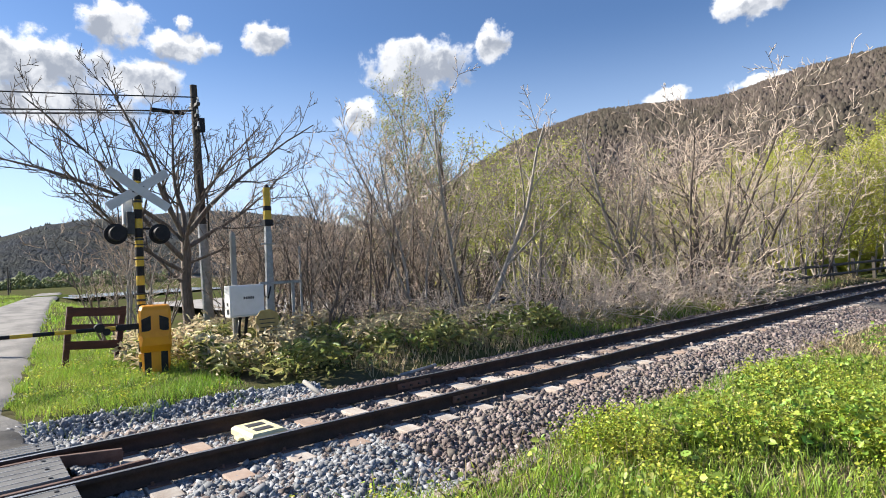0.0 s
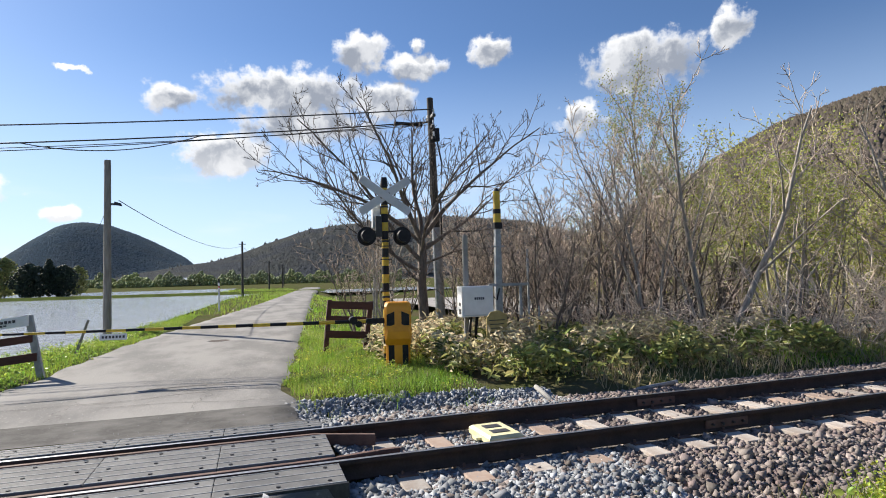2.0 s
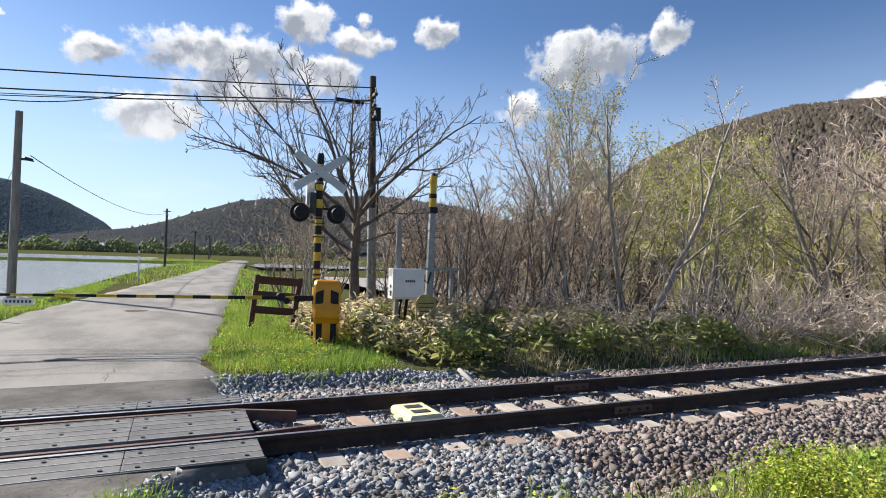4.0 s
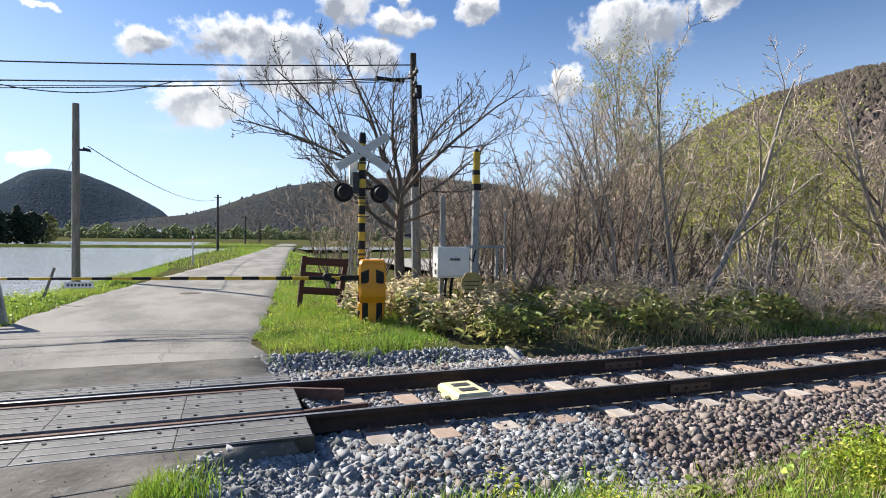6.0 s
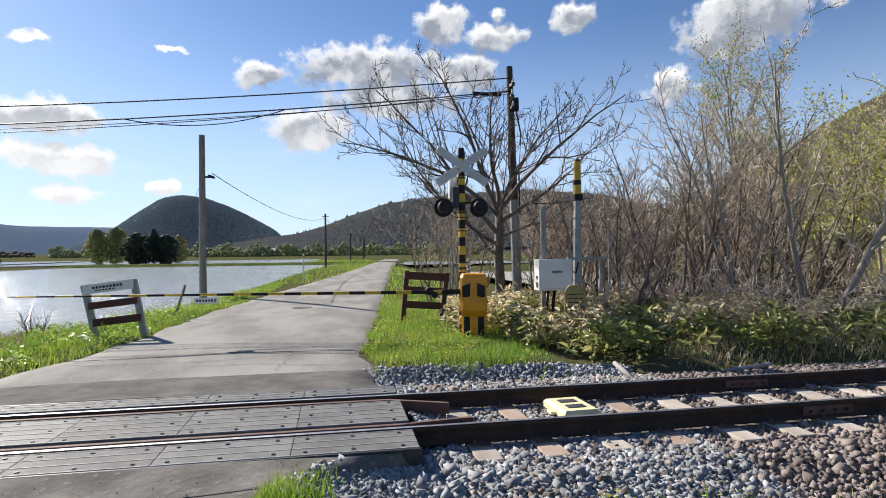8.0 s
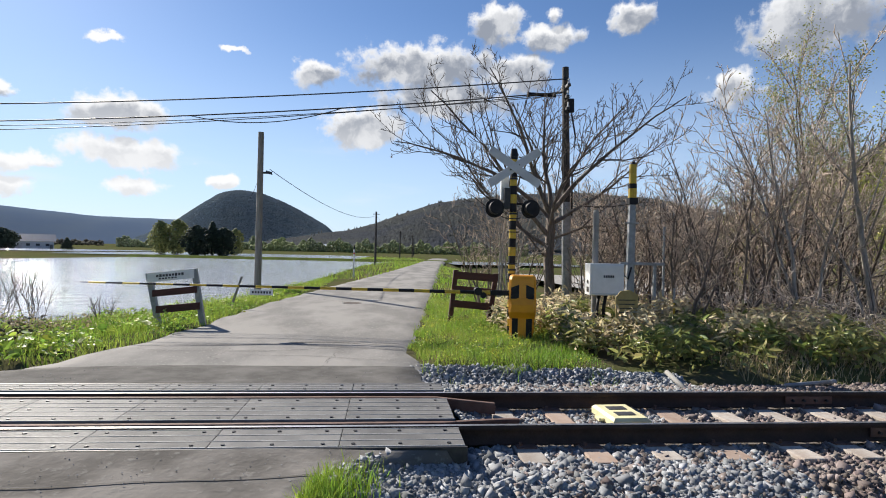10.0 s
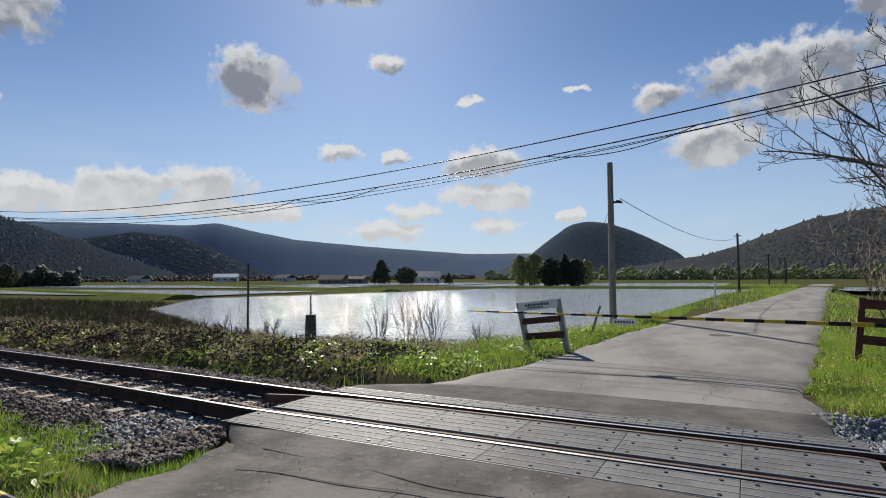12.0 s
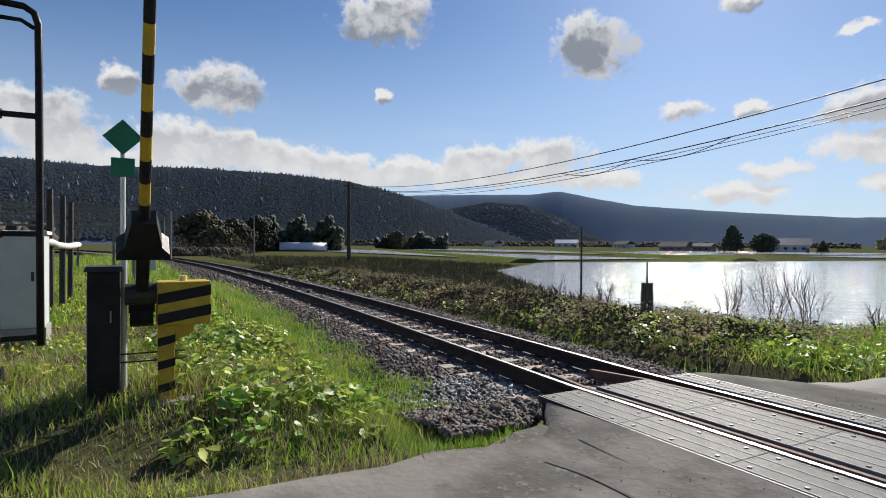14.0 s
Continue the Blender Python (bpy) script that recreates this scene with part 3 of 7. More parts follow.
def road_cracks():
    """Crooked cracks running with the road."""
    rng = np.random.default_rng(15)
    for x0, y0, y1 in [(-1.4, 2.4, 4.0), (-3.0, 2.3, 3.6), (-1.7, -3.4, -1.9), (-3.4, -3.0, -1.8), (-2.4, -3.8, -2.4)]:
        ys = np.linspace(y0, y1, 30)
        xs = x0 + np.cumsum(rng.normal(0, 0.035, 30)) + 0.05 * np.sin(ys * 3)
        zs = (np.interp(ys, [0, 1, 3, 12, 40], [-0.05, -0.05, -0.09, -0.15, -0.24]) if y0 > 0 else np.full(30, -0.06)) + 0.037
        bm = bmesh.new()
        w_ = rng.uniform(0.003, 0.005)
        up = [(bm.verts.new((x - w_, y, z)), bm.verts.new((x + w_, y, z))) for x, y, z in zip(xs, ys, zs)]
        for (a, b), (c, d) in zip(up, up[1:]):
            bm.faces.new((a, b, d, c))
        tagged(part("road_crack", bm, "asphalt_dark"), "thin crooked crack in the worn road", "crack", "cracks in the road", "structure")


def grit():
    """Loose grit and broken crumbs on the asphalt by the deck."""
    rng = np.random.default_rng(77)
    n = 420
    y = np.concatenate([rng.normal(1.35, 0.5, n // 2), -1.12 - np.abs(rng.normal(0.25, 0.6, n // 2))])
    x = rng.uniform(-5.2, 0.0, len(y))
    ok = (x > road_left(y) + 0.02) & (x < road_right(y) + 0.1) & (np.abs(y) > 1.13)
    x, y = x[ok], y[ok]
    z = np.where(y > 0, np.interp(y, [1, 1.3, 1.9, 2.3, 3], [-0.02, -0.035, -0.05, -0.065, -0.075]), np.interp(y, [-3, -2, -1.3, -1.12], [-0.05, -0.05, -0.03, -0.015])) + 0.014
    s = rng.uniform(0.004, 0.009, len(x))
    v, f = scatter(STONE_V, STONE_F, np.stack([x, y, z], 1), s, rng)
    tagged(raw("grit", v, f, "ballast_grey"), "loose grit and crumbs on the asphalt", "grit", kind="stuff")


def polygon_plate(name, pts, z, material, label, category):
    bm = bmesh.new()
    bm.faces.new([bm.verts.new((x, y, z)) for x, y in pts])
    bmesh.ops.triangulate(bm, faces=bm.faces)
    return tagged(part(name, bm, material), label, category, kind="structure")


def waters():
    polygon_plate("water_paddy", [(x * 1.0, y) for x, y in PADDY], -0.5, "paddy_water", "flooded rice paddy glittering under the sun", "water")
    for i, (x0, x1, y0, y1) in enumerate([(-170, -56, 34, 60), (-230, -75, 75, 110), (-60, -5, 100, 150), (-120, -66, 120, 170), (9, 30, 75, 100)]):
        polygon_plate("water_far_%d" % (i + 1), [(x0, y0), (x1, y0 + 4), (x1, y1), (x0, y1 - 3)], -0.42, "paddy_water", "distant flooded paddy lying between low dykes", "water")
    polygon_plate("water_river", [(14, 17), (22, 14.5), (34, 13.0), (60, 10), (120, 2), (120, 14), (60, 20), (36, 22), (26, 25), (15, 30)], -1.62, "river_water", "shallow river running behind the bare trees", "water")
    polygon_plate("river_bank", [(15, 31), (27, 26), (38, 23), (70, 20), (130, 14), (130, 60), (15, 70)], -1.3, "river_stone", "pale gravel bank beyond the river", "ground")


# ---------------- the railway ----------------
GAUGE_Y = 0.567


def rails():
    prof = [(-0.06, -0.155), (0.06, -0.155), (0.06, -0.143), (0.012, -0.125), (0.008, -0.05), (0.032, -0.038), (0.032, -0.006), (0.024, 0.0), (-0.024, 0.0), (-0.032, -0.006), (-0.032, -0.038), (-0.008, -0.05), (-0.012, -0.125), (-0.06, -0.143)]
    xs = np.concatenate([np.linspace(-150, -20, 66), np.linspace(-19, 19, 39), np.linspace(20, 90, 36)])
    for side, word in ((-1, "one"), (1, "other")):
        verts, faces = [], []
        ys = track_y(xs) + side * GAUGE_Y
        for x, y in zip(xs, ys):
            verts += [(x, y + a, b) for a, b in prof]
        k = len(prof)
        for i in range(len(xs) - 1):
            faces += [(i * k + j, i * k + (j + 1) % k, (i + 1) * k + (j + 1) % k, (i + 1) * k + j) for j in range(k)]
        rail = thing("rail", (0, 0, 0), "rusty dark steel rail with a polished running edge", "rail", "rails of the track")
        raw("rail_body", verts, faces, "rail_side", rail)
        v, f = [], []
        for i, (x, y) in enumerate(zip(xs, ys)):
            v += [(x, y - 0.022, 0.0035), (x, y + 0.022, 0.0035)]
            if i:
                f.append((2 * i - 2, 2 * i, 2 * i + 1, 2 * i - 1))
        raw("running_surface", v, f, "rail_top", rail, label="bright worn running surface")
        for jx in (-9.4, 4.1, 16.5):
            y = float(track_y(jx)) + side * GAUGE_Y
            for s in (-1, 1):
                part("fishplate", box((0.56, 0.016, 0.085), (jx, y + s * 0.026, -0.085), 0.004), "rust", rail, "bolted joint bar")
                for b in (-0.2, -0.07, 0.07, 0.2):
                    part("bolt", rod((jx + b, y + s * 0.03, -0.085), (jx + b, y + s * 0.065, -0.085), 0.014, n=6), "dark_metal", rail)


def sleepers():
    rng = random.Random(3)
    pitch = 0.585
    first = None
    xs = [0.57 + pitch * i for i in range(70)] + [-6.35 - pitch * i for i in range(90)]
    for i, x in enumerate(xs):
        pale = rng.random() < (0.75 if x > 1.5 else 0.4)
        y = float(track_y(x))
        slope = float(track_y(x + 0.5) - track_y(x - 0.5))
        m = pose(x + rng.uniform(-0.03, 0.03), y + rng.uniform(-0.02, 0.02), -0.155 if x > 0 else -0.178, 0, 0, math.degrees(math.atan(slope)) + rng.uniform(-1.2, 1.2))
        if first is None:
            first = {}
        key = "sleeper_pale" if pale else "sleeper_tan"
        if key not in first:
            t = thing("sleeper", m, "weathered pale railway sleeper half sunk in ballast" if pale else "rust-stained tan railway sleeper half sunk in ballast", "sleeper", "sleepers of the track")
            part("beam", box((0.215, 2.06, 0.15), (0, 0, -0.077), 0.012), key, t)
            for s in (-1, 1):
                part("tie_plate", box((0.17, 0.30, 0.012), (0, s * GAUGE_Y, 0.004), 0.003), "rust", t)
                for b in (-1, 1):
                    part("spike", rod((0.05 * b, s * GAUGE_Y + 0.095 * b, 0.005), (0.05 * b, s * GAUGE_Y + 0.095 * b, 0.04), 0.014, n=6), "rust", t)
            first[key] = t
        else:
            copy_thing(first[key], m)
    v, f, k = [], [], 0
    for x in [-6.35 - pitch * i for i in range(90, 240)] + [0.57 + pitch * i for i in range(70, 140)]:
        y = float(track_y(x))
        b = [(x + sx * 0.11, y + sy * 1.03, z) for z in (-0.3, -0.155) for sx, sy in ((-1, -1), (1, -1), (1, 1), (-1, 1))]
        v += b
        f += [(k, k + 1, k + 5, k + 4), (k + 1, k + 2, k + 6, k + 5), (k + 2, k + 3, k + 7, k + 6), (k + 3, k, k + 4, k + 7), (k + 4, k + 5, k + 6, k + 7)]
        k += 8
    tagged(raw("far_sleepers", v, f, "sleeper_pale"), "distant rows of weathered railway sleepers", "sleepers", kind="stuff")


STONE_V = np.array([(-1.1, -0.7, -0.9), (0.8, -1.0, -0.6), (1.2, 0.7, -0.9), (-0.5, 1.1, -0.7), (-0.8, -0.5, 0.6), (0.5, -0.8, 1.0), (0.7, 0.4, 0.5), (-0.6, 0.5, 0.9)]) * 0.52
STONE_F = [(0, 3, 2, 1), (4, 5, 6, 7), (0, 1, 5, 4), (1, 2, 6, 5), (2, 3, 7, 6), (3, 0, 4, 7)]


def ballast():
    rng = np.random.default_rng(11)

    def lay(name, n, xlo, xhi, dlo, dhi, size, material, label, power=1.0, skip_deck=True):
        x = rng.uniform(xlo, xhi, n * 2)
        d = rng.uniform(dlo, dhi, n * 2)
        y = track_y(x) + d
        keep = ~((x > -5.95) & (x < 0.06) & (np.abs(d) < 1.2)) & ~((np.abs(np.abs(d) - GAUGE_Y) < 0.075))
        on_road = (x > road_left(y) - 0.1) & (x < road_right(y) - 0.05) & ((x < 0) & (x > -5.9))
        keep &= ~on_road
        keep &= ~((np.abs(d) < 0.5) & (np.abs(x - 1.75) < 0.2))
        # sleepers stay free in their middle
        for x0, sgn in ((0.57, 1), (-6.35, -1)):
            ph = ((x - x0) * sgn) / 0.585
            near = (np.abs(ph - np.round(ph)) * 0.585 < 0.135) & (ph > -0.3)
            keep &= ~(near & (np.abs(d) < 1.02) & (rng.random(len(x)) > np.where(x < -5, 0.5, 0.08)))
        x, y, d = x[keep][:n], y[keep][:n], d[keep][:n]
        s = size * rng.lognormal(0, 0.28, len(x))
        z = land(x, y) + s * 0.15 + rng.uniform(0, 0.02, len(x)) - 0.01
        v, f = scatter(STONE_V, STONE_F, np.stack([x, y, z], 1), np.stack([s, s * rng.uniform(0.6, 1.0, len(s)), s * rng.uniform(0.5, 0.9, len(s))], 1), rng)
        tagged(raw(name, v, f, material), label, "ballast", kind="stuff")

    lay("ballast_brown", 56000, 0.3, 18.0, -2.55, 2.1, 0.05, "ballast_brown", "rust-brown crushed stone ballast round the sleepers")
    lay("ballast_grey", 10500, -0.6, 2.6, -2.3, -0.6, 0.052, "ballast_grey", "fresh blue-grey crushed stone by the deck")
    lay("ballast_grey_far", 11000, -0.5, 3.6, 0.62, 2.6, 0.047, "ballast_grey", "fresh blue-grey crushed stone by the deck")
    lay("ballast_grey_middle", 2800, 0.1, 2.2, -0.5, 0.5, 0.044, "ballast_grey", "fresh blue-grey crushed stone between the rails")
    lay("ballast_left", 42000, -20.0, -5.2, -2.4, 2.2, 0.043, "ballast_left", "grey-brown crushed stone ballast beside the rails")
    lay("ballast_left_grey", 2600, -7.6, -4.5, -2.2, -0.6, 0.045, "ballast_grey", "fresh grey crushed stone by the deck")
    # stones and crumbs on the shoulder of the near road, by the deck's corner
    y = rng.uniform(-2.3, -1.1, 5200)
    u = rng.uniform(-0.06, 0.95, 5200)
    x = road_right(y) + u
    z = -0.05 - 0.2 * np.maximum(u - 0.02, 0) - 0.1 * sm(y, -1.6, -2.3) + 0.005
    sz = 0.04 * rng.lognormal(0, 0.3, len(x))
    v, f = scatter(STONE_V, STONE_F, np.stack([x, y, z], 1), np.stack([sz, sz * 0.8, sz * 0.7], 1), rng)
    tagged(raw("ballast_shoulder", v, f, "ballast_grey"), "grey stones heaped on the road shoulder", "ballast", kind="stuff")
    x, y = rng.uniform(-6.5, -5.35, 2600), rng.uniform(-2.3, -1.0, 2600)
    keep = x < np.interp(y, [-2.3, -1.9, -1.3, -1.0], [-5.05, -5.15, -5.55, -5.85])
    x, y = x[keep], y[keep]
    z = np.interp(x, [-6.5, -5.85, -5.3], [-0.2, -0.09, -0.06]) + rng.uniform(-0.025, 0.005, len(x))
    sz = 0.042 * rng.lognormal(0, 0.3, len(x))
    v, f = scatter(STONE_V, STONE_F, np.stack([x, y, z], 1), np.stack([sz, sz * 0.8, sz * 0.7], 1), rng)
    tagged(raw("ballast_shoulder_left", v, f, "ballast_left"), "grey stones heaped at the deck's end", "ballast", kind="stuff")
    lay("ballast_far", 9000, 20.0, 60.0, -2.4, 2.0, 0.10, "ballast_brown", "rust-brown crushed stone ballast farther along")
    lay("ballast_far_left", 14000, -75.0, -20.0, -2.4, 2.0, 0.08, "ballast_left", "grey-brown crushed stone ballast farther along")


def bed():
    xs = np.concatenate([np.linspace(-150, -20, 66), np.linspace(-19, 19, 60), np.linspace(20, 90, 36)])
    ds = np.array([-2.4, -2.1, -1.5, -1.1, -0.4, 0, 0.4, 1.1, 1.5, 2.0, 2.3])
    xx, dd = np.meshgrid(xs, ds)
    yy = track_y(xx) + dd
    zz = land(xx, yy) + np.interp(np.abs(dd), [0, 2.0, 2.4], [0.012, 0.012, -0.05])
    n, m = xx.shape
    idx = np.arange(n * m).reshape(n, m)
    f = np.stack([idx[:-1, :-1], idx[:-1, 1:], idx[1:, 1:], idx[1:, :-1]], -1).reshape(-1, 4)
    cx = xx.reshape(-1)[f].mean(1)
    f = f[(cx < -5.7) | (cx > 0.0)]
    tagged(raw("ballast_bed", np.stack([xx, yy, zz], -1).reshape(-1, 3), f, "ballast_bed"), "packed dark fines under the ballast", "ballast", kind="structure")


def deck():
    """The crossing's plated deck: three rows of six plates, ribbed along the track."""
    d = thing("crossing_deck", (0, 0, 0), "ribbed dark steel level crossing deck between worn rails", "deck")

    def plate(name, length, y0, y1):
        bm = box((length - 0.004, y1 - y0, 0.07), (0, (y0 + y1) / 2, -0.036), 0.006)
        return bm

    meshes = {}
    rows = [("outer_far", 0.665, 0.965), ("gauge", -0.375, 0.335), ("outer_near", -1.08, -0.625)]
    for row, y0, y1 in rows:
        for i in range(6):
            ln = 0.97
            x = -0.485 - 0.97 * i
            if (row, 0) not in meshes:
                p = part("deck_plate", plate(row, ln, y0, y1), "deck_plate", d)
                meshes[(row, 0)] = p.data
            else:
                p = new("deck_plate", meshes[(row, 0)])
                p.parent = d
            p.location = (x, 0, 0)
            n = max(3, int(round((y1 - y0) / 0.15)))
            for j in range(n + 1):
                y = y0 + 0.012 + (y1 - y0 - 0.024) * j / n
                if ("rib", 0) not in meshes:
                    r = part("rib", box((ln - 0.006, 0.009, 0.010), (0, 0, -0.002), 0.002), "deck_ridge", p)
                    meshes[("rib", 0)] = r.data
                else:
                    r = new("rib", meshes[("rib", 0)])
                    r.parent = p
                r.location = (0, y, 0)
            for bx in (-0.38, -0.02, 0.36):
                for by in (y0 + 0.07, y1 - 0.07) if row != "gauge" else (y0 + 0.07, (y0 + y1) / 2, y1 - 0.07):
                    if ("bolt", 0) not in meshes:
                        b = part("bolt_hole", rod((0, 0, -0.001), (0, 0, 0.006), 0.016, n=8), "black_paint", p)
                        meshes[("bolt", 0)] = b.data
                    else:
                        b = new("bolt_hole", meshes[("bolt", 0)])
                        b.parent = p
                    b.location = (bx, by, 0)
    # sills and end ramps
    part("edge_angle", box((5.84, 0.02, 0.14), (-2.91, -1.095, -0.07), 0.004), "dark_metal", d, "dark steel edge angle")
    part("edge_angle", box((5.84, 0.02, 0.12), (-2.91, 0.98, -0.06), 0.004), "dark_metal", d, "dark steel edge angle")
    part("bearer", box((5.8, 0.5, 0.1), (-2.91, 0, -0.13), 0.005), "dark_metal", d)
    # check rails, flared at both ends
    for s, y in ((1, 0.44), (-1, -0.44)):
        if s > 0:
            pts = [(-6.6, 0.30, -0.05), (-5.95, 0.43, -0.035), (-5.0, 0.455, -0.02), (-1.0, 0.455, -0.02), (-0.1, 0.44, -0.02), (0.48, 0.27, -0.04)]
        else:
            pts = [(-6.65, -0.26, -0.05), (-5.95, -0.40, -0.035), (-5.0, -0.43, -0.02), (-1.0, -0.43, -0.02), (-0.1, -0.42, -0.02), (0.45, -0.24, -0.05), (0.62, -0.20, -0.06)]
        sec = [(-0.03, -0.1), (0.03, -0.1), (0.03, 0.0), (0.022, 0.008), (-0.022, 0.008), (-0.03, 0.0)]
        part("check_rail", loft([[(px, py + a, pz + b) for a, b in sec] for px, py, pz in pts]), "rust", d, "rusty inner guard rail with flared end")


def track_device():
    t = thing("track_beacon", pose(1.72, 0.08, -0.15, 0, 0, 2), "cream-yellow plastic track beacon bolted between the rails", "track beacon")
    a, b, h = 0.19, 0.27, 0.085
    part("shell", loft([[(-a, -b, 0), (a, -b, 0), (a, b, 0), (-a, b, 0)], [(-a, -b, h * 0.7), (a, -b, h * 0.7), (a, b, h * 0.7), (-a, b, h * 0.7)], [(-a * 0.86, -b * 0.9, h), (a * 0.86, -b * 0.9, h), (a * 0.86, b * 0.9, h), (-a * 0.86, b * 0.9, h)]]), "cream_shell", t)
    for s in (-1, 1):
        part("recess", box((0.19, 0.11, 0.012), (0, s * 0.10, h + 0.001), 0.004), "ink", t, "dark recess in the lid")
    for sx in (-1, 1):
        part("lug", box((0.07, 0.12, 0.03), (sx * 0.21, 0, 0.016), 0.005), "cream_shell", t)
    for i, (a0, b0, r, w_) in enumerate([((3.10, 1.85, -0.05), (3.17, 1.32, -0.22), 0.032, "concrete"), ((4.7, 1.72, -0.2), (5.6, 1.95, -0.2), 0.03, "galvanised")]):
        p = thing("cable_pipe", a0, "grey protective cable pipe lying out of the ballast", "pipe")
        d = Vector(b0) - Vector(a0)
        q = d.normalized().cross(Vector((0, 0, 1)))
        part("pipe", tube([(0, 0, 0), d * 0.5, d], r), w_, p, smooth=True)
        part("collar", rod(d * 0.9, d, r * 1.15), w_, p)

# ---------------- crossing equipment ----------------
def striped(parent, x, y, z0, z1, r, stripe=0.175, first="black_paint", n=14):
    """A round mast in black and yellow bands, each band a part."""
    z, k = z0, 0
    names = ["black_paint", "yellow_paint"] if first == "black_paint" else ["yellow_paint", "black_paint"]
    while z < z1 - 0.01:
        top = min(z + stripe, z1)
        part("band", rod((x, y, z), (x, y, top), r + 0.0006 * (k % 2), n=n), names[k % 2], parent, smooth=False)
        z, k = top, k + 1


def lamp_unit(parent, x, y, z, facing, r=0.19):
    """A round crossing lamp with backplate, hood and dark lens."""
    bm = rod((x, y - 0.012, z), (x, y + 0.012, z), r, n=28)
    plate = part("backplate", bm, "black_paint", parent, "round black backplate")
    part("hood", rod((x, y + facing * 0.01, z), (x, y + facing * 0.2, z), 0.13, 0.125, n=20), "black_paint", plate)
    part("lens", rod((x, y - facing * 0.012, z), (x, y - facing * 0.10, z), 0.12, 0.10, n=20), "dark_metal", plate, "unlit dark lens")


def crossing_signal():
    t = thing("crossing_signal", (1.86, 5.85, -0.15), "black and yellow striped crossing signal mast with grey crossed boards", "crossing signal")
    striped(t, 0, 0, 0.0, 3.55, 0.07)
    part("cap", rod((0, 0, 3.55), (0, 0, 3.72), 0.085, 0.06), "black_paint", t, "black bell cap")
    for s in (-1, 1):
        m = Matrix.Rotation(radians(34 * s), 4, "Y")
        part("cross_board", box((1.22, 0.018, 0.165), (0, -0.09 - 0.012 * s, 3.34), 0.004, m), "cross_board", t, "grey crossed warning board")
    part("clamp", box((0.2, 0.1, 0.12), (0, -0.06, 3.34), 0.01), "black_paint", t)
    part("lamp_arm", rod((-0.40, 0, 2.62), (0.36, 0, 2.62), 0.022), "black_paint", t)
    for x in (-0.38, 0.35):
        part("lamp_hanger", rod((x, 0, 2.62), (x, 0, 2.5), 0.02), "black_paint", t)
        lamp_unit(t, x, -0.02, 2.52, -1)
    part("relay_box", box((0.13, 0.14, 0.42), (-0.13, 0.02, 2.72), 0.01), "dark_metal", t, "slim relay box")
    part("relay_box", box((0.16, 0.12, 0.5), (-0.16, 0.1, 2.95), 0.01), "cross_board", t, "grey bell box")
    for z in (0.55, 1.1, 1.42, 2.05, 2.32):
        part("step", box((0.24, 0.02, 0.02), (0, -0.07, z), 0.004), "dark_metal", t)
    for z in (1.28, 2.4, 3.1):
        part("bracket", rod((0, 0, z), (0, 0, z + 0.04), 0.085), "dark_metal", t)


def arm_stripes(arm, length, stripe, r0, r1, sign, reds=()):
    """Tapered pole in bands along its own x, with cuffs."""
    n = int(length / stripe)
    for i in range(n):
        a, b = i * stripe, (i + 1) * stripe
        ra, rb = r0 + (r1 - r0) * a / length, r0 + (r1 - r0) * b / length
        key = "red_paint" if i in reds else ("yellow_paint" if i % 2 else "black_paint")
        part("band", rod((sign * a, 0, 0), (sign * b, 0, 0), ra, rb, 12), key, arm)
    for a in reds:
        for s in (a, a + 1):
            rc = (r0 + (r1 - r0) * s * stripe / length) + 0.0015
            part("cuff", rod((sign * (s * stripe - 0.01), 0, 0), (sign * (s * stripe + 0.01), 0, 0), rc), "white_paint", arm)


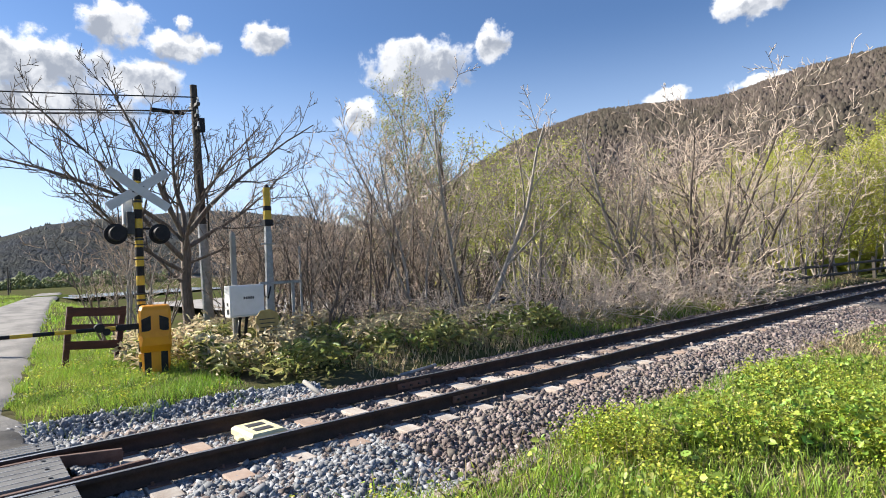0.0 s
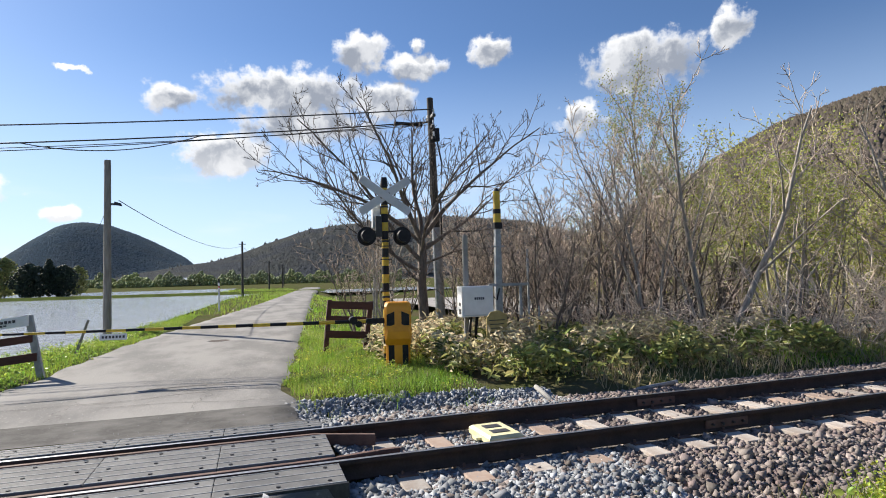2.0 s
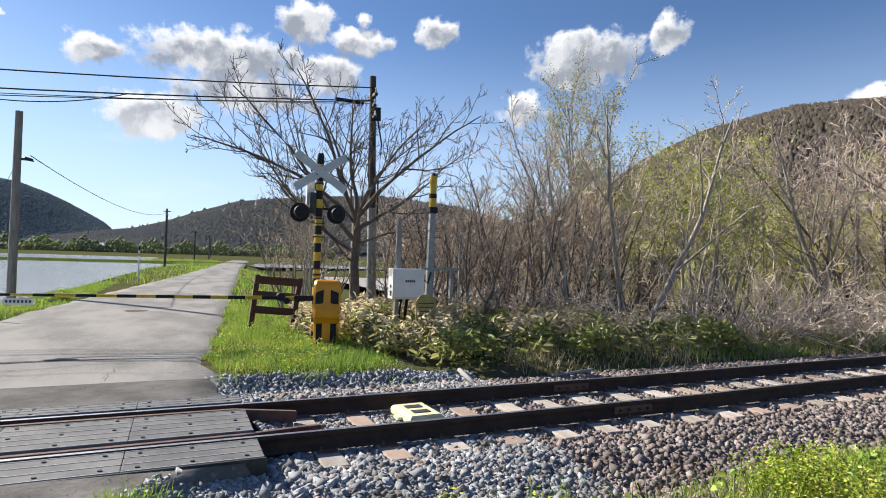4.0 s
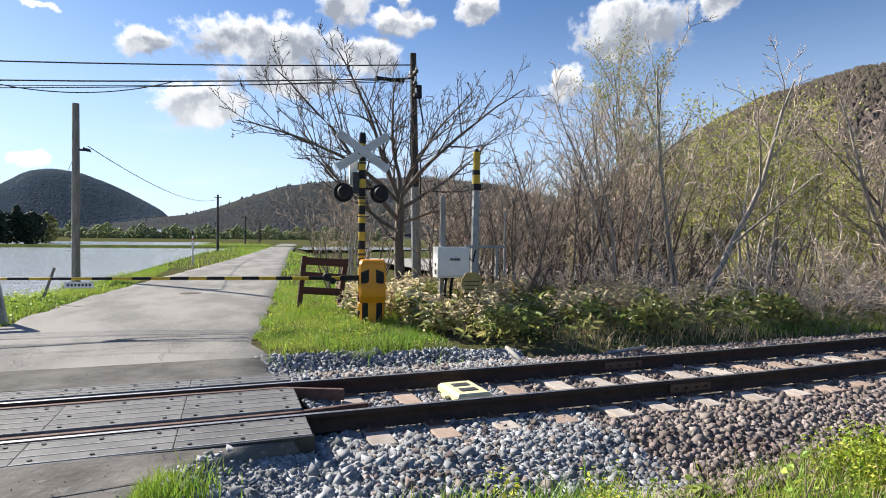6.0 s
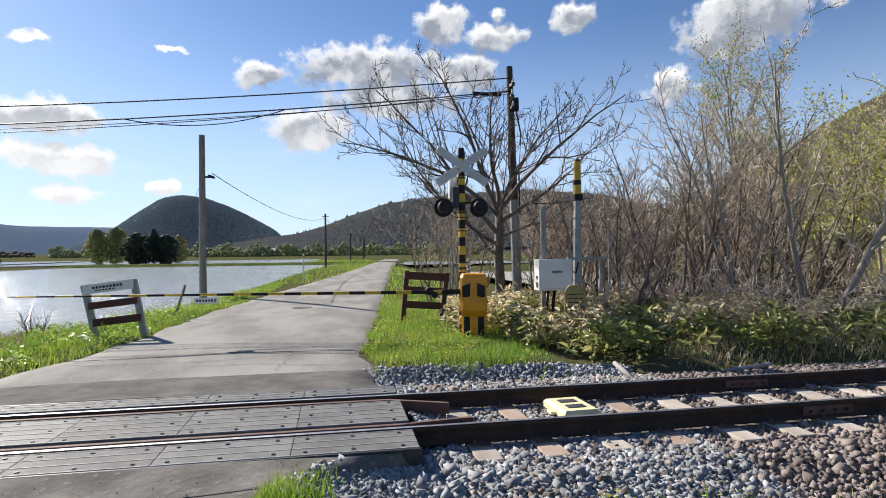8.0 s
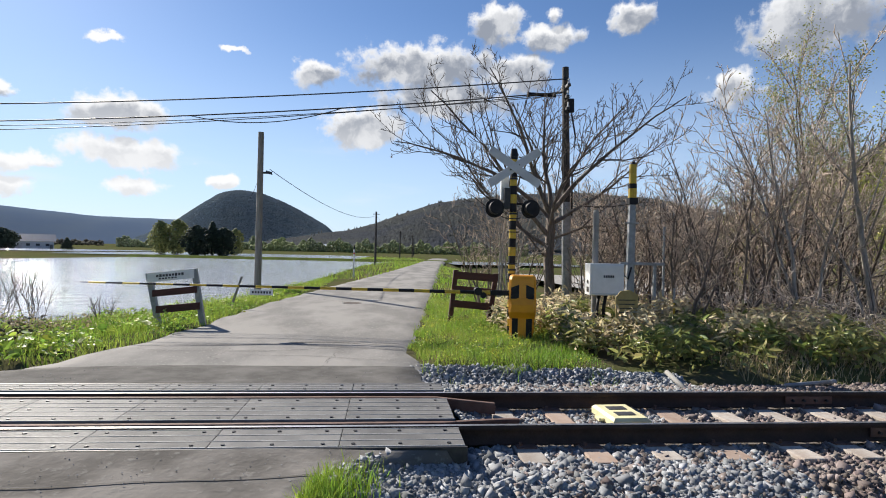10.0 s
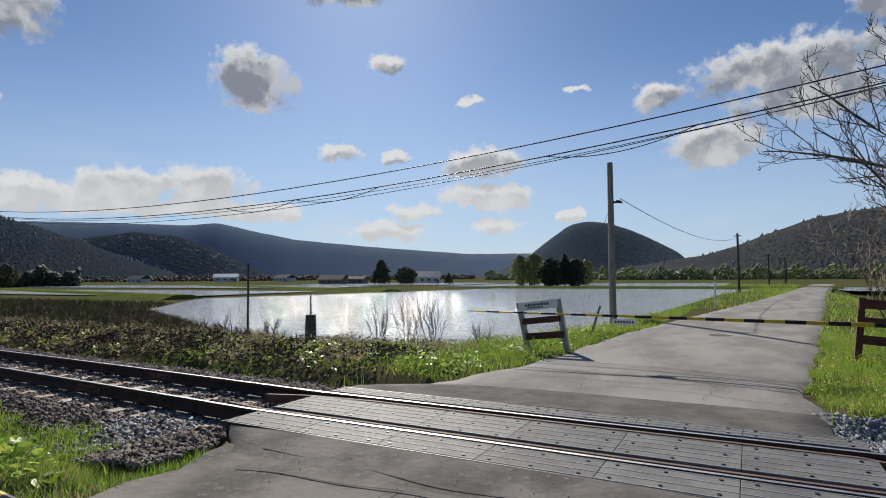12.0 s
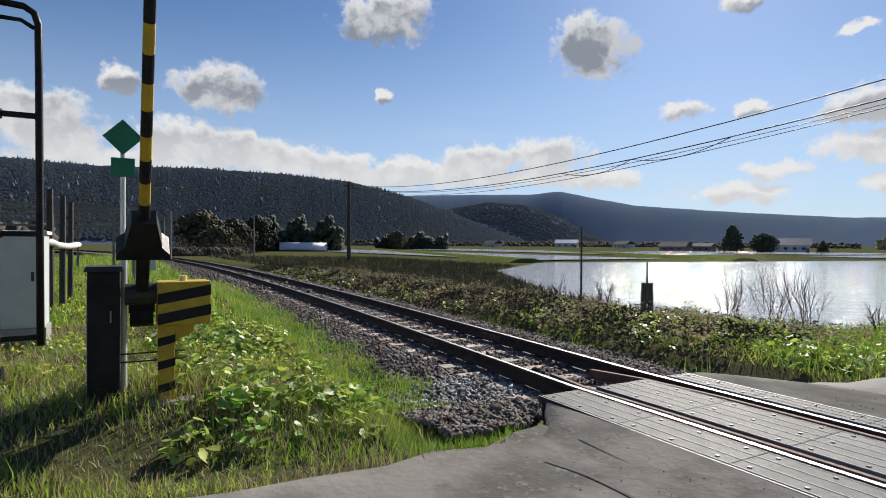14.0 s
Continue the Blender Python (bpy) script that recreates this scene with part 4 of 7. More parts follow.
def far_barrier():
    t = thing("barrier_machine", (1.93, 5.2, -0.17), "bright orange barrier machine with black chevrons", "barrier machine")

    def ring(z, w, d0, d1, cut):
        return [(-w + cut, d0, z), (w - cut, d0, z), (w, d0 + cut, z), (w, d1, z), (-w, d1, z), (-w, d0 + cut, z)]

    part("pedestal", loft([ring(z, w, d0, 0.2, 0.05) for z, w, d0 in ((0, 0.225, -0.19), (0.5, 0.225, -0.19))]), "orange_shell", t)
    part("hood", loft([ring(z, w, d0, 0.22, c) for z, w, d0, c in ((0.44, 0.235, -0.2, 0.02), (0.56, 0.25, -0.27, 0.03), (0.70, 0.25, -0.28, 0.06), (0.82, 0.25, -0.23, 0.04), (1.16, 0.25, -0.2, 0.04), (1.22, 0.235, -0.17, 0.05), (1.24, 0.20, -0.14, 0.04))]), "orange_shell", t)
    for s in (-1, 1):
        part("chevron", loft([[(s * 0.212, y, 0.76), (s * 0.065, y, 0.83), (s * 0.065, y, 1.07), (s * 0.212, y, 1.01)] for y in (-0.205, -0.236)]), "black_paint", t, "black warning chevron")
        part("chevron", loft([[(s * 0.185, y, 0.02), (s * 0.075, y, 0.02), (s * 0.075, y, 0.46), (s * 0.185, y, 0.46)] for y in (-0.18, -0.194)]), "black_paint", t, "black warning stripe")
    part("badge", rod((0, -0.2, 0.96), (0, -0.212, 0.96), 0.03), "yellow_paint", t)
    for o in t.children:
        o.matrix_basis = Matrix.Rotation(radians(-12), 4, "Z")
    part("axle", rod((-0.24, 0, 0.90), (-0.36, 0, 0.90), 0.05), "dark_metal", t)
    arm = part("barrier_arm", rod((0.1, 0, 0), (-7.55, 0, 0), 0.014, 0.007), "dark_metal", t, "long black and yellow striped barrier arm")
    arm.location = (-0.34, -0.05, 0.90)
    arm_stripes(arm, 7.41, 0.285, 0.036, 0.014, -1)
    part("arm_clamp", box((0.34, 0.07, 0.10), (-0.1, 0, 0), 0.01), "black_paint", arm)
    part("balance_weight", rod((-0.52, -0.06, 0.02), (-0.52, 0.08, 0.02), 0.075), "black_paint", arm)
    part("balance_weight", rod((-0.42, -0.06, -0.05), (-0.42, 0.08, -0.05), 0.06), "black_paint", arm)
    plate = part("notice", box((0.40, 0.008, 0.10), (-4.45, -0.03, -0.10), 0.002), "white_paint", arm, "small white hanging notice")
    for i in range(7):
        part("mark", box((0.03, 0.003, 0.04), (-4.60 + 0.05 * i, -0.036, -0.10)), "ink", plate)
    return arm


def notice_text(parent, body, at, size, turn):
    c = bpy.data.curves.new("lettering", "FONT")
    c.body, c.size, c.align_x, c.align_y, c.extrude = body, size, "CENTER", "CENTER", 0.001
    tmp = new("lettering", c)
    bpy.context.view_layer.update()
    me = bpy.data.meshes.new_from_object(tmp.evaluated_get(bpy.context.evaluated_depsgraph_get()))
    bpy.data.objects.remove(tmp)
    me.materials.clear()
    me.materials.append(MATS["ink"])
    ob = new("lettering", me)
    ob.parent = parent
    ob.matrix_basis = Matrix.Translation(at) @ turn
    return ob


def near_barrier():
    t = thing("barrier_machine", (-7.15, -4.70, 0.02), "dark weathered barrier post machine with a raised striped arm", "barrier machine")
    part("cabinet", box((0.36, 0.235, 1.18), (0, 0, 0.59), 0.012), "black_paint", t, "black steel machine cabinet")
    part("side_plate", box((0.30, 0.006, 1.05), (0.0, -0.120, 0.58), 0.002), "grey_paint", t, "grey side plate")
    part("lid", loft([[(-0.2, -0.14, 1.175), (0.2, -0.14, 1.175), (0.2, 0.14, 1.175), (-0.2, 0.14, 1.175)], [(-0.19, -0.13, 1.215), (0.19, -0.13, 1.215), (0.19, 0.13, 1.215), (-0.19, 0.13, 1.215)]]), "dark_metal", t)
    part("axle", rod((0, 0.1, 0.98), (0, 0.36, 0.98), 0.035), "dark_metal", t)
    part("handle", box((0.02, 0.012, 0.1), (0.185, 0.05, 0.8), 0.003), "galvanised", t)
    for z in (0.40, 0.47):
        part("tie_rod", rod((0.1, 0.1, z), (0.12, 0.62, z), 0.007), "dark_metal", t)
    part("conduit", rod((0.05, 0.145, 0.0), (0.05, 0.145, 1.3), 0.025), "white_paint", t, "pale conduit beside the cabinet")
    arm = part("barrier_arm", rod((-0.25, 0, 0), (6.1, 0, 0), 0.02, 0.012), "dark_metal", t, "striped barrier arm with one red band and a hanging notice")
    arm.location = (0.15, 0.28, 0.98)
    arm_stripes(arm, 6.2, 0.2, 0.043, 0.022, 1, (26,))
    part("arm_clamp", loft([[(x, -a, -b), (x, a, -b), (x, a, b), (x, -a, b)] for x, a, b in ((0.5, 0.19, 0.1), (0.56, 0.185, 0.1), (0.62, 0.13, 0.09), (0.86, 0.085, 0.075))]), "black_paint", arm)
    part("balance_weight", rod((-0.26, -0.09, 0), (-0.26, 0.09, 0), 0.11, n=16), "black_paint", arm)
    part("counter_lever", box((0.9, 0.1, 0.10), (0.1, 0, 0.0), 0.015), "black_paint", arm)
    part("hub", rod((0, -0.13, 0), (0, 0.13, 0), 0.09, n=16), "dark_metal", arm)
    part("balance_weight", rod((-0.16, -0.10, 0.02), (-0.16, 0.10, 0.02), 0.07, n=16), "black_paint", arm)
    plate = part("notice", box((0.44, 0.006, 0.13), (3.72, -0.02, -0.12), 0.003), "white_paint", arm, "white hanging notice with dark lettering")
    notice_text(plate, "しばらくお待ち下さい", (3.72, -0.026, -0.12), 0.058, Matrix.Rotation(radians(90), 4, "X") @ Matrix.Diagonal((0.72, 1.5, 1, 1)))
    for x in (3.56, 3.88):
        part("strap", box((0.02, 0.075, 0.10), (x, 0, -0.02), 0.004), "yellow_paint", arm)
    # the guard plate stands on a foot of its own
    g = thing("guard_plate", (-7.0, -4.1, 0.06), "battered yellow guard box with black diagonal stripes", "guard box")
    bm = box((0.30, 0.42, 0.37), (0, 0, 0.86), 0.015)
    part("shell", bm, "yellow_paint", g)
    for z in (0.735, 0.905):
        part("diagonal_stripe", loft([[(x, -0.208, z - 0.05), (x, 0.208, z + 0.02), (x, 0.208, z + 0.11), (x, -0.208, z + 0.04)] for x in (0.14, 0.1535)]), "black_paint", g, "black diagonal stripe")
    part("foot", box((0.14, 0.13, 0.66), (0, -0.135, 0.35), 0.01), "yellow_paint", g)
    for z in (0.14, 0.34, 0.54):
        part("foot_stripe", loft([[(x, -0.203, z - 0.05), (x, -0.067, z - 0.02), (x, -0.067, z + 0.05), (x, -0.203, z + 0.02)] for x in (0.06, 0.0745)]), "black_paint", g, "black stripe")
    part("gusset", loft([[(-0.05, -0.07, 0.52), (-0.05, 0.08, 0.60), (-0.05, 0.08, 0.68), (-0.05, -0.07, 0.68)], [(0.05, -0.07, 0.52), (0.05, 0.08, 0.60), (0.05, 0.08, 0.68), (0.05, -0.07, 0.68)]]), "yellow_paint", g)
    part("base_plate", box((0.3, 0.34, 0.03), (0, -0.1, 0.015), 0.005), "concrete", g)
    part("lifting_knob", rod((0, 0.0, 1.04), (0, 0.0, 1.09), 0.03), "cream_shell", g)
    return arm


def near_signal():
    t = thing("crossing_signal", (-8.0, -5.62, 0.05), "tall black and yellow striped signal mast with ladder frame", "crossing signal")
    part("socket", rod((0, 0, -0.1), (0, 0, 0.24), 0.11), "black_paint", t)
    striped(t, 0, 0, 0.24, 3.9, 0.082, 0.235, "yellow_paint")
    part("cap", rod((0, 0, 3.88), (0, 0, 4.06), 0.11, 0.10), "black_paint", t)
    part("lamp_bracket", tube([(0, 0, 3.98), (0, -0.12, 4.0), (0, -0.24, 3.99)], 0.035), "galvanised", t)
    part("flood_light", box((0.16, 0.17, 0.16), (0.02, -0.33, 3.97), 0.01, Matrix.Rotation(radians(12), 4, "X")), "black_paint", t, "small black flood light")
    rail = lambda o: [(o, 0.0, 3.56 - o), (o, 0.26, 3.55 - o), (o, 0.34, 3.50 - o), (o, 0.37, 3.40 - o), (o, 0.375, 2.9), (o, 0.38, 1.5), (o, 0.385, 0.42)]
    part("ladder_rail", tube(rail(0.0), 0.032), "black_paint", t, smooth=True)
    part("ladder_rail", tube([(0.0, 0.0, 3.42), (0.0, 0.24, 3.42), (0.0, 0.34, 3.36)], 0.02), "black_paint", t, smooth=True)
    for z in (2.55, 1.46, 0.50):
        part("ladder_rung", box((0.05, 0.38, 0.05), (0, 0.19, z), 0.008), "black_paint", t)
        part("collar", rod((0, 0, z - 0.04), (0, 0, z + 0.04), 0.10), "black_paint", t)
    part("lamp_arm", rod((0, 0.0, 2.75), (0, -0.75, 2.72), 0.035), "black_paint", t)
    part("lamp_arm", rod((0, 0.0, 2.95), (0, -0.3, 2.9), 0.05), "black_paint", t)
    part("lamp_box", box((0.3, 0.42, 0.62), (0.0, -0.52, 3.12), 0.02), "black_paint", t, "boxy black lamp housing")
    part("junction", box((0.12, 0.2, 0.36), (0, -0.16, 2.82), 0.02), "dark_metal", t)
    part("insulator", rod((0, -0.18, 2.95), (0, -0.18, 3.15), 0.04, 0.02), "dark_metal", t)
    part("cable", tube([(0, -0.1, 2.6), (0, -0.25, 2.55), (0, -0.45, 2.6), (0, -0.6, 2.7)], 0.012), "wire", t, smooth=True)
    part("drop_wire", tube([(0, -0.13, 4.0), (0.01, -0.11, 3.6), (0, -0.14, 3.1)], 0.008), "white_paint", t, smooth=True)
    for z in (3.30, 3.38, 3.46):
        part("peg", rod((0, -0.05, z), (0, -0.18, z), 0.012), "dark_metal", t)


def near_fittings():
    c = thing("relay_cabinet", (-10.6, -5.82, 0.05), "pale grey steel relay cabinet on a concrete plinth", "cabinet")
    part("plinth", box((0.62, 0.80, 0.32), (0, 0, 0.14), 0.01), "concrete", c)
    part("body", box((0.56, 0.76, 1.18), (0, 0, 0.89), 0.015), "grey_paint", c)
    part("roof", box((0.62, 0.82, 0.05), (0, 0, 1.50), 0.012), "white_paint", c)
    part("door", box((0.012, 0.70, 1.08), (0.286, 0, 0.88), 0.004), "grey_paint", c)
    part("handle", box((0.02, 0.03, 0.12), (0.30, 0.26, 0.95), 0.005), "dark_metal", c)
    part("vent", box((0.01, 0.12, 0.03), (0.295, -0.2, 1.33), 0.003), "dark_metal", c)
    s = thing("sign_post", (-10.9, -4.57, 0.0), "white post with green diamond and square boards", "sign post")
    part("post", rod((0, 0, -0.05), (0, 0, 2.85), 0.033), "white_paint", s)
    part("diamond_board", box((0.012, 0.36, 0.36), (0.045, 0, 2.93), 0.006, Matrix.Rotation(radians(45), 4, "X")), "green_sign", s, "green diamond board")
    part("square_board", box((0.012, 0.30, 0.27), (0.045, 0, 2.50), 0.006), "green_sign", s, "green square board")
    part("band", rod((0, 0, 1.2), (0, 0, 1.24), 0.036), "red_paint", s)
    part("band", rod((0, 0, 0.3), (0, 0, 0.34), 0.036), "red_paint", s)
    for i, (x, y, h, lean) in enumerate([(-13.6, -5.68, 2.3, 3), (-15.0, -5.62, 2.3, -3), (-16.6, -5.6, 2.28, -4), (-24, -6.6, 2.3, 1)]):
        f = thing("fence_post", pose(x, y, -0.15, 0, lean, 0), "weathered dark timber fence post in the weeds", "fence post", "posts of the snow fence")
        part("stake", rod((0, 0, 0), (0, 0, h + 0.2), 0.06, 0.05, 8), "pole_dark", f)
    p = thing("white_pipe", (-13.3, -5.6, 1.38), "white lagged pipe strapped to the fence posts", "pipe")
    part("lagging", tube([(0.6, -0.12, 0.03), (0.2, -0.02, 0.05), (-0.6, 0.0, 0.0), (-1.6, 0.08, -0.03), (-3.4, 0.15, 0.0)], 0.06), "snow_pipe", p, smooth=True)
    n = thing("snow_fence", pose(-34, -7.5, -0.3, 0, 0, 8), "long weathered grey slatted snow fence on the slope", "fence")
    for i in range(9):
        part("post", box((0.1, 0.1, 3.5), (0, -2.0 + 1.5 * i - 6, 1.75), 0.01), "grey_wood", n)
    for z in (2.5, 2.75, 3.0, 3.25, 3.45):
        part("slat", box((0.04, 12.2, 0.09), (0.07, -2.0, z), 0.005), "grey_wood", n)
    q = thing("track_box", (-22.0, -4.0, -0.1), "small grey trackside junction box on a pole", "junction box")
    part("pole", rod((0, -0.3, 0), (0, -0.3, 2.2), 0.05), "concrete", q)
    part("case", box((0.3, 0.45, 0.5), (0, 0.1, 0.9), 0.01), "grey_paint", q)
    part("stand", rod((0, 0.1, 0), (0, 0.1, 0.7), 0.04), "dark_metal", q)


def plank_guard(at, legs, planks, label, leg_mat):
    """A low guard of two leaning legs and three planks."""
    t = thing("guard_fence", at, label, "guard fence")
    for (x0, x1, h) in legs:
        part("leg", loft([[(x + sx * 0.055, sy * 0.05, z) for sx, sy in ((-1, -1), (1, -1), (1, 1), (-1, 1))] for x, z in ((x0, -0.15), (x1, h))]), leg_mat, t)
    for (xa, za, xb, zb, h, key, lab) in planks:
        part("plank", loft([[(x, y, z - h / 2) for y in (-0.085, -0.05)] + [(x, y, z + h / 2) for y in (-0.05, -0.085)] for x, z in ((xa, za), (xb, zb))]), key, t, lab)
    return t


def guards():
    plank_guard((0.9, 8.0, -0.05), [(-0.02, 0.10, 1.10), (0.90, 1.06, 1.03)],
                [(0.04, 0.99, 1.10, 0.92, 0.18, "red_brown_wood", ""), (0.0, 0.66, 1.06, 0.58, 0.17, "red_brown_wood", ""), (-0.02, 0.32, 1.0, 0.24, 0.17, "red_brown_wood", "")],
                "dark red-brown wooden guard fence leaning in the grass", "red_brown_wood")
    t = plank_guard((-5.4, 6.95, -0.05), [(0.10, -0.12, 0.94), (0.99, 0.78, 1.06)],
                    [(-0.12, 0.85, 0.80, 0.96, 0.19, "white_paint", "white notice board with dark lettering"), (-0.02, 0.53, 0.86, 0.63, 0.14, "red_brown_wood", ""), (0.06, 0.20, 0.93, 0.29, 0.15, "red_brown_wood", "")],
                    "leaning grey guard fence with a white notice board", "galvanised")
    plate = [o for o in t.children if o.get("label")][0]
    rng = random.Random(8)
    for row, n, z0, h in ((0, 9, 0.925, 0.06), (1, 6, 0.865, 0.035)):
        for i in range(n):
            x = 0.08 + i * 0.062 + (0.05 if row else 0)
            part("mark", box((0.045, 0.004, h * rng.uniform(0.7, 1.0)), (x, -0.088, z0 + 0.12 * (x - 0.35)), 0), "ink", plate)
    s = thing("leaning_stake", pose(-4.85, 10.3, -0.5, 0, 18, 0), "thin grey stake leaning beside the guard", "stake")
    part("stick", rod((0, 0, 0), (0, 0, 1.25), 0.035, 0.03, 7), "grey_wood", s)


def white_box():
    t = thing("control_box", (3.7, 5.7, -0.2), "white steel control box on a grey pipe post", "control box")
    part("post", rod((-0.13, 0.12, 0), (-0.13, 0.12, 2.55), 0.065, 0.06), "concrete", t, smooth=False)
    part("post_cap", rod((-0.13, 0.12, 2.55), (-0.13, 0.12, 2.60), 0.06, 0.035), "concrete", t)
    case = part("case", box((0.70, 0.30, 0.63), (0.0, -0.06, 1.20), 0.018), "white_paint", t)
    part("door", box((0.64, 0.012, 0.56), (0.02, -0.214, 1.21), 0.006), "white_paint", t)
    door = t.children[-1]
    for i in range(5):
        part("mark", box((0.034, 0.003, 0.05), (-0.06 + 0.045 * i, -0.222, 1.26)), "ink", door)
    part("drip_edge", box((0.66, 0.03, 0.02), (0.02, -0.21, 0.92), 0.004), "grey_paint", t)
    part("lock", box((0.02, 0.05, 0.07), (-0.355, -0.1, 1.15), 0.004), "dark_metal", t)
    part("louvre", box((0.008, 0.10, 0.10), (-0.353, -0.1, 1.0), 0.003), "dark_metal", t)
    for x in (-0.08, 0.06):
        part("conduit", tube([(x, 0, 0.9), (x - 0.03, 0.02, 0.6), (x - 0.02, 0.03, 0.1)], 0.035), "black_paint", t, smooth=True)
    p = thing("notice_plate", (3.70, 4.55, 0.06), "faded ochre notice plate standing in the leaves", "notice plate")
    plate = part("plate", loft([[(-0.21, y, 0.12), (0.21, y, 0.12), (0.21, y, 0.72), (0.05, y, 0.80), (-0.12, y, 0.78), (-0.21, y, 0.66)] for y in (-0.012, 0.012)]), "ochre_plate", p)
    for i in range(6):
        part("mark", box((0.32 - 0.03 * (i % 3), 0.003, 0.018), (0.0, -0.014, 0.62 - i * 0.075)), "dark_wood", plate)
    part("stake", rod((0, 0.02, -0.1), (0, 0.02, 0.5), 0.03), "dark_wood", p)


def warning_pole():
    t = thing("warning_beacon", (4.33, 5.9, -0.2), "grey post topped with a yellow and black warning beacon", "warning beacon")
    part("post", box((0.12, 0.10, 3.0), (0, 0, 1.5), 0.008, Matrix.Rotation(radians(1.2), 4, "Y")), "galvanised", t)
    part("post", box((0.05, 0.05, 2.6), (0.10, 0.05, 1.3), 0.005), "galvanised", t)
    part("collar", box((0.18, 0.16, 0.14), (0.03, 0, 2.80), 0.01), "black_paint", t)
    part("beacon", rod((0.03, 0, 2.87), (0.03, 0, 3.06), 0.085), "yellow_paint", t)
    part("beacon", rod((0.03, 0, 3.06), (0.03, 0, 3.16), 0.086), "black_paint", t)
    part("beacon", rod((0.03, 0, 3.16), (0.03, 0, 3.55), 0.075), "yellow_paint", t)
    part("dome", rod((0.03, 0, 3.55), (0.03, 0, 3.62), 0.075, 0.03), "black_paint", t)
    part("cross_arm", box((0.95, 0.05, 0.06), (0.25, -0.04, 1.52), 0.006), "galvanised", t)
    part("leg", box((0.06, 0.05, 1.55), (0.52, -0.04, 0.75), 0.006), "galvanised", t)
    part("leg", box((0.04, 0.04, 2.3), (0.78, 0.1, 1.15), 0.006), "galvanised", t)
    part("peg", box((0.3, 0.03, 0.03), (0.0, -0.06, 2.35), 0.004), "galvanised", t)
    part("cable_loop", tube([(-0.2, -0.05, 1.5), (-0.16, -0.06, 1.3), (-0.05, -0.06, 1.2), (0.02, -0.05, 1.45)], 0.018), "black_paint", t, smooth=True)
    s = thing("marker_stake", (5.15, 5.6, -0.25), "thin yellow-tipped stake in the undergrowth", "stake")
    part("stick", rod((0, 0, 0), (0, 0, 1.1), 0.02), "galvanised", s)
    part("tip", rod((0, 0, 0.5), (0, 0, 0.8), 0.024), "yellow_paint", s)


# ---------------- poles and wires ----------------
def utility_pole(name, x, y, z0, z1, r0, r1, key, label, lean=0.0):
    t = thing(name, pose(x, y, z0, 0, lean, 0), label, "utility pole", "utility poles")
    part("shaft", rod((0, 0, -0.3), (0, 0, z1 - z0), r0, r1, 14), key, t, smooth=False)
    return t


POLE4 = (-1.5 - 58 * math.sin(radians(70.3)), -4.55 + 58 * math.cos(radians(70.3)))


